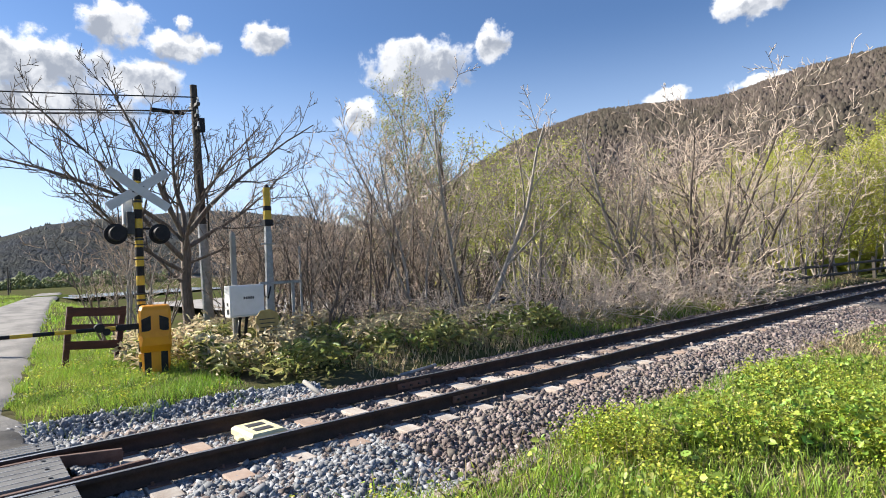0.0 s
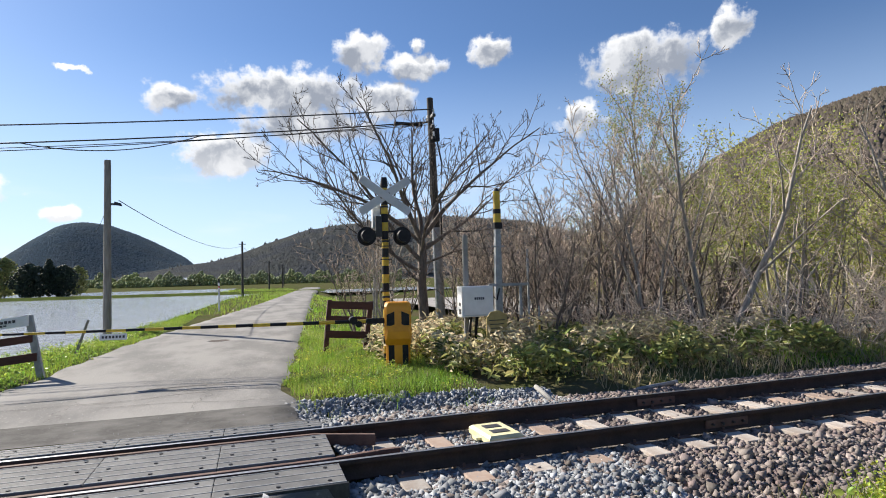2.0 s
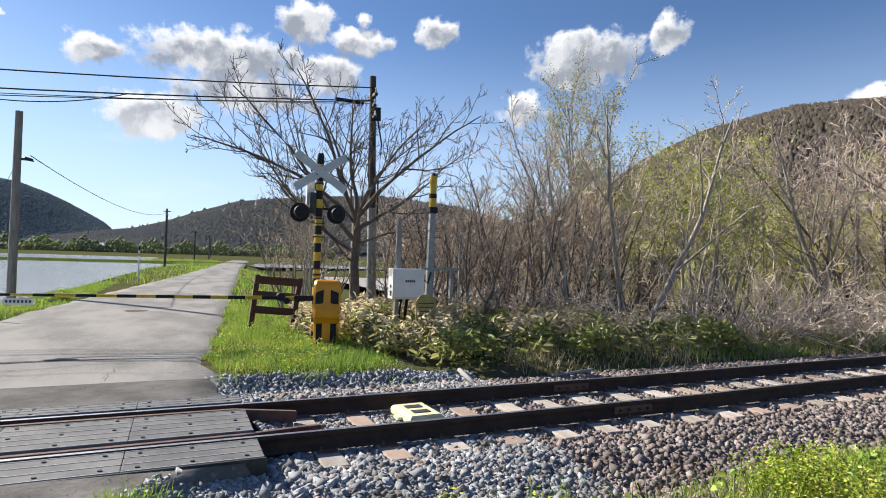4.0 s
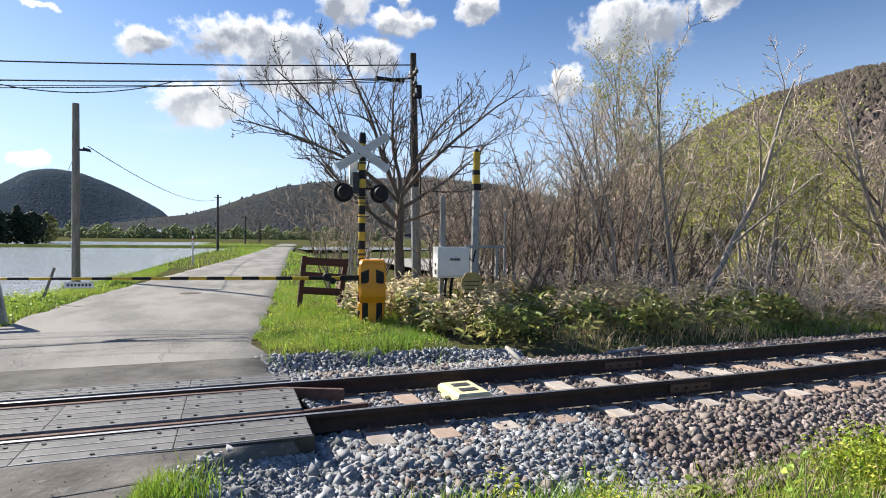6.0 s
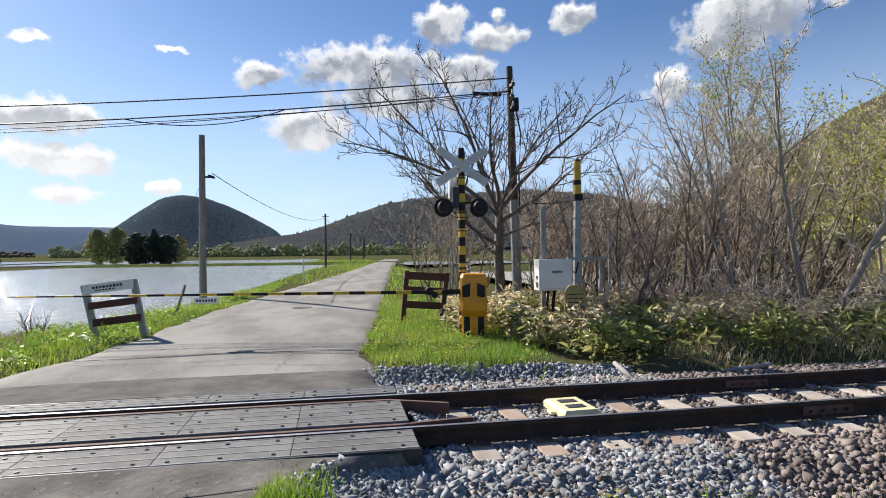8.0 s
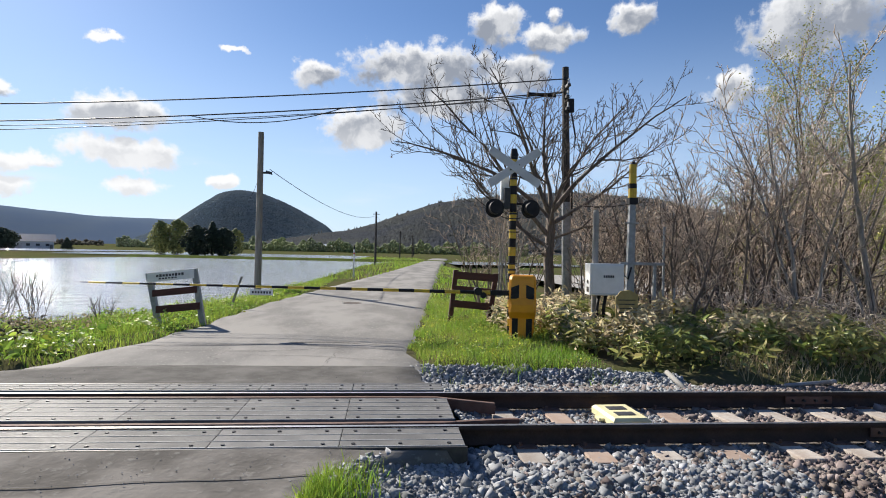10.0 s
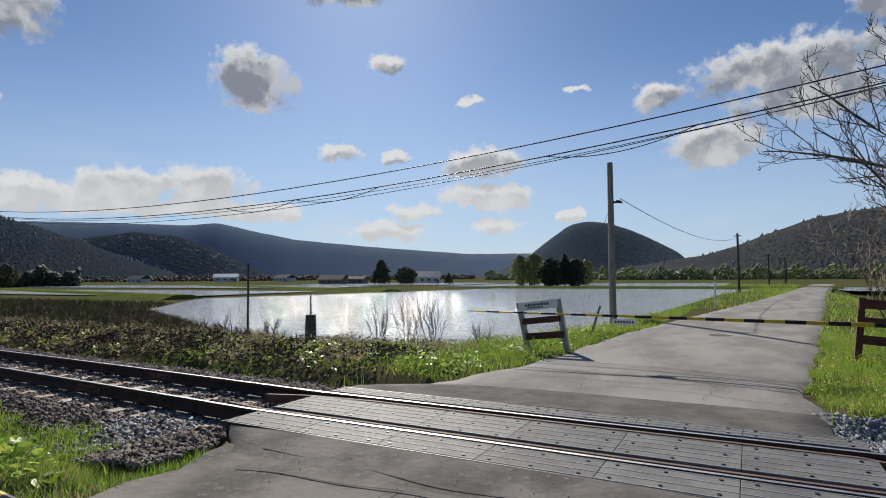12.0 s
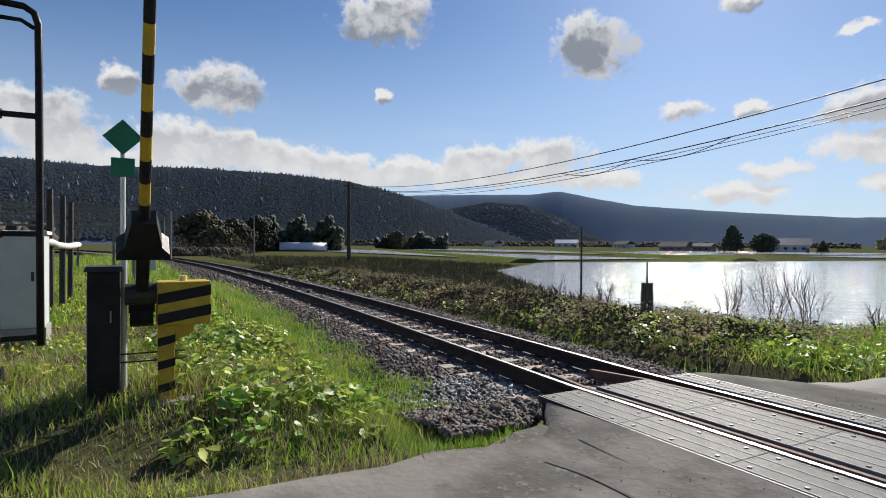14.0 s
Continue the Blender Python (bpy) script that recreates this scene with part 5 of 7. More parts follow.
def poles():
    t = utility_pole("utility_pole", 4.66, 10.93, -0.4, 6.95, 0.135, 0.095, "pole_dark", "dark utility pole with brackets behind the bare tree", -1.6)
    part("guard_sleeve", rod((0.0, 0, 0.3), (0.0, 0, 3.4), 0.15, 0.135), "galvanised", t, "grey steel guard sleeve")
    for z, l in ((6.75, 0.35), (6.45, 0.22), (6.1, 0.25)):
        part("cross_arm", box((0.10, l * 2, 0.08), (0, 0, z), 0.01), "dark_metal", t)
        for s in (-1, 1):
            part("insulator", rod((0, s * l * 0.9, z + 0.04), (0, s * l * 0.9, z + 0.18), 0.035, 0.02), "white_paint", t)
    part("cable_sleeve", rod((-0.3, 0, 6.52), (-1.15, 0, 6.55), 0.055), "black_paint", t)
    part("splice_box", box((0.2, 0.14, 0.4), (0.1, -0.12, 6.2), 0.02), "black_paint", t)
    part("drop_cable", tube([(0.1, -0.2, 6.0), (0.22, -0.2, 5.3), (0.12, -0.19, 4.2), (0.1, -0.19, 3.0)], 0.025), "wire", t, smooth=True)
    t = utility_pole("utility_pole", -5.99, 19.28, -0.4, 6.3, 0.15, 0.115, "grey_wood", "weathered grey timber pole by the paddy")
    part("bracket", box((0.34, 0.08, 0.08), (0.22, 0, 5.0), 0.01), "dark_metal", t)
    part("street_lamp", loft([[(0.22, -0.09, 4.98), (0.5, -0.07, 4.93), (0.5, 0.07, 4.93), (0.22, 0.09, 4.98)], [(0.25, -0.06, 5.10), (0.46, -0.04, 5.04), (0.46, 0.04, 5.04), (0.25, 0.06, 5.10)]]), "dark_metal", t, "small dark lamp on the pole")
    part("stay", tube([(0, 0, 4.9), (-0.25, 0, 4.2), (-0.42, 0, 3.9)], 0.008), "wire", t)
    for x, y, top in ((-1.98, 65.4, 6.1), (2.05, 111.0, 5.2), (6.3, 150.0, 5.5), (8.5, 190.0, 5.5)):
        u = utility_pole("utility_pole", x, y, -0.5, top, 0.15, 0.11, "pole_dark", "dark timber pole along the farm road")
        part("cross_arm", box((0.8, 0.08, 0.08), (0, 0, top + 0.2), 0.01), "dark_metal", u)
    u = utility_pole("utility_pole", POLE4[0], POLE4[1], -0.5, 7.6, 0.22, 0.16, "pole_dark", "tall dark utility pole beside the railway")
    part("cross_arm", box((0.1, 1.0, 0.1), (0, 0, 7.7), 0.01), "dark_metal", u)
    for x, y, top in ((-70, 8.5, 4.5), (-95, 0.5, 5.0), (-58.0, -1.0, 4.2)):
        utility_pole("utility_pole", x, y, -0.5, top, 0.12, 0.09, "grey_wood", "slim distant pole beside the railway")

    def wire(name, a, b, sag, r, label):
        a, b = Vector(a), Vector(b)
        pts = [a.lerp(b, i / 28) - Vector((0, 0, 4 * sag * (i / 28) * (1 - i / 28))) for i in range(29)]
        t = thing(name, a, label, "wire", "overhead wires")
        part("strand", tube([p - a for p in pts], r, 5), "wire", t, smooth=True)
        return pts

    px, py = POLE4
    wire("overhead_wire", (4.66 - 0.2, 10.7, 6.55), (px, py, 7.3), 1.8, 0.019, "thick black overhead cable")
    pts = wire("overhead_wire", (4.5, 10.8, 6.2), (px, py, 7.1), 2.0, 0.02, "bundled black overhead cable")
    wire("overhead_wire", (4.5, 11.1, 6.25), (px, py + 0.2, 7.0), 2.25, 0.013, "thin black overhead wire")
    wire("overhead_wire", (4.5, 11.0, 6.16), (px, py - 0.1, 7.12), 2.1, 0.011, "thin black overhead wire")
    # loops that hang under the bundle
    for i0, i1, drop in ((3, 5, 0.30), (8, 10, 0.28), (10, 12, 0.3)):
        a, b = pts[i0], pts[i1]
        t = thing("cable_loop", a, "slack cable loop hanging under the bundle", "wire", "slack loops")
        part("loop", tube([a.lerp(b, k / 16) - a - Vector((0, 0, 4 * drop * k / 16 * (1 - k / 16))) for k in range(17)], 0.014, 5), "wire", t, smooth=True)
    wire("overhead_wire", (-5.6, 19.28, 4.75), (-1.98, 65.4, 5.6), 0.9, 0.016, "thin wire between farm road poles")
    wire("overhead_wire", (-1.98, 65.4, 5.6), (2.05, 111.0, 4.9), 0.6, 0.016, "thin wire between farm road poles")


def drain_cover():
    t = thing("drain_cover", (-1.62, 11.9, -0.142), "dark round iron drain cover set in the road", "drain cover")
    part("rim", rod((0, 0, -0.02), (0, 0, 0.012), 0.33, 0.32, 24), "dark_metal", t)
    part("lid", rod((0, 0, 0.0), (0, 0, 0.017), 0.28, 0.28, 24), "rail_side", t)


def markers():
    t = thing("marker_post", (-2.68, 31.3, -0.3), "slim white road marker post with black bands", "marker post")
    part("post", rod((0, 0, 0), (0, 0, 1.75), 0.045), "white_paint", t)
    part("band", rod((0, 0, 1.75), (0, 0, 2.02), 0.047), "black_paint", t)
    part("band", rod((0, 0, 1.45), (0, 0, 1.55), 0.047), "red_paint", t)
    s = thing("capped_stake", (-11.68, 7.0, -0.35), "squat brown capped post with a thin iron rod", "post")
    part("sleeve", loft([[(math.cos(k * math.pi / 4) * r, math.sin(k * math.pi / 4) * r, z) for k in range(8)] for r, z in ((0.16, 0.0), (0.15, 0.6), (0.135, 0.83))]), "dark_wood", s)
    part("rod", rod((0, 0, 0.8), (0, 0, 1.36), 0.022), "dark_metal", s)
    s = thing("iron_rod", (-15.38, 8.2, -0.5), "tall thin dark rod standing in the bank", "rod")
    part("rod", rod((0, 0, 0), (0, 0, 2.5), 0.035, 0.03), "dark_metal", s)
    # timber rail fence beyond the track
    f = thing("rail_fence", (0, 0, 0), "dark weathered timber rail fence beside the railway", "fence")
    xs = [23.3, 26.0, 28.7, 31.4, 34.1, 36.8, 39.5, 42.2, 45, 48, 51]
    ys = [3.1, 2.9, 2.7, 2.6, 2.45, 2.3, 2.1, 1.85, 1.6, 1.25, 0.9]
    for x, y in zip(xs, ys):
        part("post", box((0.14, 0.14, 1.25), (x, y, 0.25), 0.01), "dark_wood", f)
    for (x0, y0), (x1, y1) in zip(zip(xs, ys), zip(xs[1:], ys[1:])):
        for z in (0.25, 0.66):
            part("rail", rod((x0, y0 - 0.09, z), (x1, y1 - 0.09, z), 0.06, n=6), "dark_wood", f)

# ---------------- trees and undergrowth ----------------
def grow(rng, start, heading, length, radius, depth, out, ends, wander=0.16, lift=0.05, fork=(3, 5), ratio=0.62, spread=(28, 58), lo=0.3):
    """Grow one limb and its children: out gets (points, radii, depth)."""
    n = 5 if depth > 1 else 4
    pts, rad, p, d = [start], [radius], start.copy(), heading.normalized()
    for i in range(n):
        d = (d + Vector((rng.gauss(0, wander), rng.gauss(0, wander), rng.gauss(0, wander) + lift))).normalized()
        p = p + d * (length / n)
        pts.append(p.copy())
        rad.append(radius * (1 - 0.72 * (i + 1) / n))
    out.append((pts, rad, depth))
    if depth == 0:
        ends.append((pts[-1].copy(), d.copy()))
        ends.append((pts[-2].copy(), d.copy()))
        return
    for k in range(rng.randint(*fork)):
        t = lo + (1 - lo) * (k + rng.random()) / fork[1]
        i = min(n - 1, int(t * n))
        q = pts[i].lerp(pts[i + 1], t * n - i)
        side = d.orthogonal().normalized()
        side.rotate(Matrix.Rotation(rng.uniform(0, 2 * math.pi), 3, d))
        ang = radians(rng.uniform(*spread))
        base = (pts[min(i + 1, n)] - pts[i]).normalized()
        h = base * math.cos(ang) + side * math.sin(ang)
        grow(rng, q, h, length * ratio * rng.uniform(0.7, 1.15), max(0.0078, rad[i] * 0.6), depth - 1, out, ends, wander, lift, fork, ratio, spread, lo)


def limbs_mesh(limbs):
    v, f = [], []
    for pts, rad, depth in limbs:
        k = 6 if depth > 2 else (4 if depth > 1 else 3)
        base = len(v)
        for i, (p, r) in enumerate(zip(pts, rad)):
            d = (pts[min(i + 1, len(pts) - 1)] - pts[max(i - 1, 0)]).normalized()
            a = d.orthogonal().normalized()
            b = d.cross(a)
            for j in range(k):
                t = 2 * math.pi * j / k
                v.append(tuple(p + (a * math.cos(t) + b * math.sin(t)) * r))
        for i in range(len(pts) - 1):
            for j in range(k):
                f.append((base + i * k + j, base + i * k + (j + 1) % k, base + (i + 1) * k + (j + 1) % k, base + (i + 1) * k + j))
    return v, f


LEAF_V = np.array([(0, 0, 0), (0.26, 0.3, 0.08), (0.22, 0.72, 0.05), (0, 1.0, -0.06), (-0.22, 0.72, 0.05), (-0.26, 0.3, 0.08)])
LEAF_F = [(0, 1, 2), (0, 2, 3), (0, 3, 4), (0, 4, 5)]
# a broad, rounded, cupped leaf with a notch at its stalk
HEART_V = np.array([(0, 0.12, 0.0), (0.2, -0.04, 0.09), (0.44, 0.2, 0.13), (0.42, 0.58, 0.12), (0.2, 0.86, 0.05), (0, 0.94, -0.03), (-0.2, 0.86, 0.05), (-0.42, 0.58, 0.12), (-0.44, 0.2, 0.13), (-0.2, -0.04, 0.09), (0, 0.45, 0.0)])
HEART_F = [(k, (k + 1) % 10, 10) for k in range(10)]


def tree(name, seed, label, stems, height, radius, bark, twig, depth=4, leaf=None, leaves=0, leaf_size=0.1, splay=0.2, **how):
    rng = random.Random(seed)
    limbs, ends = [], []
    for s in range(stems):
        a = rng.uniform(0, 2 * math.pi)
        tilt = splay * rng.uniform(0.3, 1.0) if stems > 1 else 0.04
        start = Vector((math.cos(a) * 0.12 * (stems > 1), math.sin(a) * 0.12 * (stems > 1), -0.25))
        grow(rng, start, Vector((math.cos(a) * tilt, math.sin(a) * tilt, 1)), height * rng.uniform(0.55, 0.72), radius * rng.uniform(0.7, 1.0), depth, limbs, ends, **how)
    t = thing(name, (0, 0, 0), label, "tree", "trees and shrubs by the river")
    cut = min(depth, max(2, depth - 1))
    thick = [l for l in limbs if l[2] >= cut]
    thin = [l for l in limbs if l[2] < cut]
    v, f = limbs_mesh(thick)
    raw("trunk", v, f, bark, t, smooth=True)
    v, f = limbs_mesh(thin)
    raw("twig_crown", v, f, twig, t)
    if leaf:
        nr = np.random.default_rng(seed)
        e = np.array([tuple(p) for p, d in ends])
        pick = e[nr.integers(0, len(e), leaves)] + nr.normal(0, 0.16, (leaves, 3))
        v, f = scatter(LEAF_V, LEAF_F, pick, leaf_size * nr.uniform(0.6, 1.3, leaves), nr)
        raw("foliage", v, f, leaf, t)
    return t


def plant(proto, x, y, scale, turn, sink=0.1):
    """A copy of a grown tree at a spot."""
    z = float(land(np.array([x]), np.array([y]))[0]) - sink
    ob = copy_thing(proto, pose(x, y, z, 0, 0, turn))
    ob.scale = (scale, scale, scale)
    return ob


def brush(name, seed, n, az0, az1, r0, r1, tall, radius, key, label):
    """A tangle of thin leaning stems, joined."""
    rng = np.random.default_rng(seed)
    a, r = np.radians(rng.uniform(az0, az1, n)), np.sqrt(rng.uniform(r0 ** 2, r1 ** 2, n))
    x, y = -0.6 - r * np.sin(a), -5.5 + r * np.cos(a)
    ok = (y > 3.4 + 0.02 * x) & ((np.degrees(a) > -44.6) | (np.degrees(a) < -49.0))
    x, y = x[ok], y[ok]
    n = len(x)
    h = tall * rng.uniform(0.35, 1.1, n)
    k = 3
    ring = np.array([(math.cos(2 * math.pi * j / k), math.sin(2 * math.pi * j / k), 0) for j in range(k)])
    shape = np.concatenate([ring, ring * 0.75 + np.array([0.0, 0, 0.45]), ring * 0.35 + np.array([0.0, 0, 1.0])])
    faces = [(i * k + j, i * k + (j + 1) % k, (i + 1) * k + (j + 1) % k, (i + 1) * k + j) for i in range(2) for j in range(k)]
    rad = radius * rng.uniform(0.6, 1.4, n)
    v, f = scatter(shape, faces, np.stack([x, y, land(x, y) - 0.1], 1), np.stack([rad, rad, h], 1), rng, upright=True, tilt=0.3)
    v = v.reshape(n, 9, 3)
    bend = rng.normal(0, 0.12, (n, 1, 2)) * h[:, None, None]
    v[:, 3:6, :2] += bend
    tagged(raw(name, v.reshape(-1, 3), f, key), label, "brushwood", kind="stuff")


def curve(p, heading, length, n, rng, wander, turn):
    """Points of a limb that sets out along a heading and bends steadily towards turn."""
    pts, d, q = [p.copy()], heading.normalized(), p.copy()
    for i in range(n):
        d = (d + turn / n + Vector((rng.gauss(0, wander), rng.gauss(0, wander), rng.gauss(0, wander)))).normalized()
        q = q + d * (length / n)
        pts.append(q.copy())
    return pts


def branch(rng, pts, r0, r1, level, out, ends, how):
    """Store a limb and grow its side branches; how holds, per level: count, length ratio, angle, wander, rise."""
    n = len(pts) - 1
    rad = [r0 + (r1 - r0) * i / n for i in range(n + 1)]
    out.append((pts, rad, level))
    if level == 0:
        ends.append(pts[-1]), ends.append(pts[-2])
        return
    count, ratio, ang, wander, rise, lo = how[level]
    length = sum((u - v).length for u, v in zip(pts, pts[1:]))
    count = max(2, round(count * rng.uniform(0.8, 1.2)))
    roll = rng.uniform(0, 6.28)
    for k in range(count):
        t = lo + (0.97 - lo) * (k + rng.random()) / count
        i = min(n - 1, int(t * n))
        q = pts[i].lerp(pts[i + 1], t * n - i)
        base = (pts[i + 1] - pts[i]).normalized()
        roll += 2.4 + rng.uniform(-0.5, 0.5)
        side = base.orthogonal().normalized()
        side.rotate(Matrix.Rotation(roll, 3, base))
        g = radians(ang * rng.uniform(0.7, 1.25))
        h = base * math.cos(g) + side * math.sin(g)
        if h.z < -0.15:
            h.z *= 0.3
        ln = length * ratio * rng.uniform(0.6, 1.2) * (1.15 - 0.55 * t)
        c = curve(q, h, ln, 5 if level > 1 else 4, rng, wander, Vector((0, 0, rise)))
        ra = max(how.get("least", 0.0105), rad[i] * 0.55)
        branch(rng, c, ra, max(0.0062, ra * 0.35), level - 1, out, ends, how)
    ends.append(pts[-1])


def stem_tree(name, seed, label, stems, how, bark, twig, levels=3, fine=1, leaf=None, leaves=0, leaf_size=0.05, loose=0.14):
    """A tree or shrub of given stems: (foot offset, compass angle, lean, length, radius, rise)."""
    rng = random.Random(seed)
    limbs, ends = [], []
    for off, az_, lean, ln, r, rise in stems:
        a, t = radians(az_), radians(lean)
        start = Vector((math.cos(a) * off, math.sin(a) * off, -0.25))
        pts = curve(start, Vector((math.cos(a) * math.sin(t), math.sin(a) * math.sin(t), math.cos(t))), ln, 8, rng, 0.07, Vector((0, 0, rise)))
        branch(rng, pts, r, r * 0.22, levels, limbs, ends, how)
    t = thing(name, (0, 0, 0), label, "tree" if "tree" in name else "shrub", "trees and shrubs by the river")
    v, f = limbs_mesh([l for l in limbs if l[2] > fine])
    raw("trunk", v, f, bark, t, smooth=True)
    v, f = limbs_mesh([l for l in limbs if l[2] <= fine])
    raw("twig_crown", v, f, twig, t)
    if leaf:
        nr = np.random.default_rng(seed)
        e = np.array([tuple(p) for p in ends])
        pick = e[nr.integers(0, len(e), leaves)] + nr.normal(0, loose, (leaves, 3))
        v, f = scatter(LEAF_V, LEAF_F, pick, leaf_size * nr.uniform(0.6, 1.35, leaves), nr)
        raw("foliage", v, f, leaf, t)
    return t


def fan(seed, n, off, lean, length, radius, rise=0.25):
    """Stems of a clump, splayed round their foot."""
    rng = random.Random(seed)
    return [(off * rng.uniform(0.4, 1.0), 360 * (k + rng.uniform(-0.3, 0.3)) / n, lean * rng.uniform(0.35, 1.15), length * rng.uniform(0.72, 1.08), radius * rng.uniform(0.65, 1.1), rise * rng.uniform(0.4, 1.4)) for k in range(n)]


def spreading_tree(seed):
    """A dark trunk that parts into long limbs, arching outwards with upturned, knotty shoots."""
    rng = random.Random(seed)
    limbs, ends = [], []
    trunk = [Vector((0, 0, -0.2)), Vector((0.05, 0, 0.8)), Vector((0.0, 0.03, 1.7)), Vector((0.04, 0, 2.5)), Vector((0.02, 0, 2.95))]
    limbs.append((trunk, [0.17, 0.145, 0.13, 0.12, 0.09], 4))
    how = {3: (9, 0.42, 40, 0.11, 0.3, 0.22), 2: (5, 0.46, 48, 0.14, 0.5, 0.2), 1: (3, 0.55, 46, 0.16, 0.6, 0.2), "least": 0.0088}
    # compass angle, lean, length, foot height, radius, turn outwards, rise
    for az_, lean, ln, z, r, out_, rise in [(184, 50, 5.0, 2.3, 0.085, 0.5, 0.05), (170, 44, 5.2, 2.8, 0.085, 0.5, 0.0), (200, 40, 4.2, 2.9, 0.08, 0.3, 0.05), (178, 62, 4.6, 2.0, 0.065, 0.25, 0.25), (60, 8, 3.2, 2.95, 0.085, 0.05, 0.1), (185, 22, 3.1, 2.95, 0.07, 0.2, 0.1),
                                            (350, 32, 5.0, 2.9, 0.09, 0.5, 0.0), (8, 48, 4.6, 2.6, 0.085, 0.25, 0.3), (5, 20, 3.7, 2.9, 0.07, 0.4, 0.05), (190, 66, 3.6, 1.7, 0.05, 0.2, 0.1), (265, 40, 3.8, 2.5, 0.06, 0.2, 0.2), (100, 44, 4.0, 2.6, 0.06, 0.2, 0.2), (355, 68, 3.4, 2.2, 0.05, 0.1, -0.05)]:
        a, t = radians(az_), radians(lean)
        flat_ = Vector((math.cos(a), math.sin(a), 0))
        pts = curve(Vector((0, 0, z)), flat_ * math.sin(t) + Vector((0, 0, math.cos(t))), ln, 10, rng, 0.1, flat_ * out_ + Vector((0, 0, rise)))
        branch(rng, pts, r * 0.8, r * 0.16, 3, limbs, ends, how)
    t = thing("bare_tree", (0, 0, 0), "large bare tree with wide arching dark limbs", "tree", "trees and shrubs by the river")
    v, f = limbs_mesh([l for l in limbs if l[2] >= 3])
    raw("trunk", v, f, "bark_dark", t, smooth=True)
    v, f = limbs_mesh([l for l in limbs if l[2] < 3])
    raw("twig_crown", v, f, "twig_dark", t)
    return t


def woods():
    rng = random.Random(21)
    # the large bare tree beside the dark pole
    big = spreading_tree(104)
    big.matrix_basis = pose(3.72, 9.7, -0.35, 0, 0, 0)
    open_how = {3: (8, 0.40, 40, 0.11, 0.3, 0.35), 2: (5, 0.42, 44, 0.13, 0.3, 0.2), 1: (3, 0.5, 44, 0.14, 0.3, 0.2)}
    dense = {3: (9, 0.42, 44, 0.11, 0.25, 0.22), 2: (6, 0.42, 46, 0.13, 0.25, 0.15), 1: (4, 0.48, 46, 0.15, 0.2, 0.15)}
    bush = {2: (6, 0.5, 44, 0.16, -0.1, 0.15), 1: (4, 0.5, 50, 0.18, -0.2, 0.15)}
    a = stem_tree("bare_tree", 7, "bare clump of dark crooked stems", fan(7, 5, 0.3, 24, 5.4, 0.06), open_how, "bark_dark", "twig_brown")
    b = stem_tree("bare_tree", 8, "tall bare tree of slender pale grey stems", fan(8, 3, 0.22, 12, 7.0, 0.075, 0.1), open_how, "bark_grey", "twig_brown")
    v_tree = stem_tree("bare_tree", 18, "pale forked bare tree leaning over the bank", [(0.1, 20, 24, 6.6, 0.10, 0.1), (0.1, 150, 7, 6.4, 0.085, 0.1), (0.2, 200, 20, 3.6, 0.04, 0.1)], open_how, "bark_grey", "twig_brown")
    c = stem_tree("bare_shrub", 9, "tangled bare shrub of pinkish-brown twigs", fan(9, 8, 0.35, 50, 2.4, 0.018, -0.3), bush, "twig_pink", "twig_pink", levels=2, fine=1)
    d = stem_tree("bare_tree", 10, "broad bare tree with dense pinkish-brown twigs", fan(10, 7, 0.4, 30, 6.6, 0.075, 0.15), dense, "bark_dark", "twig_pink")
    e = stem_tree("leafing_tree", 12, "tall willow flushing pale spring green at its tips", fan(12, 5, 0.3, 30, 8.4, 0.115, 0.32), {3: (12, 0.38, 34, 0.07, 0.4, 0.3), 2: (7, 0.42, 32, 0.08, 0.35, 0.2), 1: (4, 0.5, 30, 0.09, 0.3, 0.2)}, "bark_dark", "twig_brown", leaf="leaf_willow", leaves=20000, leaf_size=0.055, loose=0.14)
    g = stem_tree("leafing_tree", 13, "young tree with bright yellow-green new leaves", fan(13, 2, 0.15, 8, 7.6, 0.085, 0.1), {3: (13, 0.30, 46, 0.06, 0.3, 0.22), 2: (6, 0.45, 42, 0.08, 0.3, 0.15), 1: (4, 0.5, 40, 0.1, 0.2, 0.2)}, "bark_grey", "twig_brown", leaf="leaf_spring", leaves=9000, leaf_size=0.09, loose=0.16)
    h = stem_tree("leafing_tree", 14, "dark-stemmed clump of trees with sparse olive new leaves", fan(14, 5, 0.35, 18, 6.4, 0.08, 0.1), open_how, "bark_grey", "twig_brown", leaf="leaf_olive", leaves=4600, leaf_size=0.08, loose=0.16)
    protos = (a, b, c, d, e, g, h, v_tree)

    def at(az, dist, proto, scale, turn=None):
        x, y = -0.6 + dist * math.sin(radians(-az)), -5.5 + dist * math.cos(radians(-az))
        plant(proto, x, y, scale, rng.uniform(0, 360) if turn is None else turn)

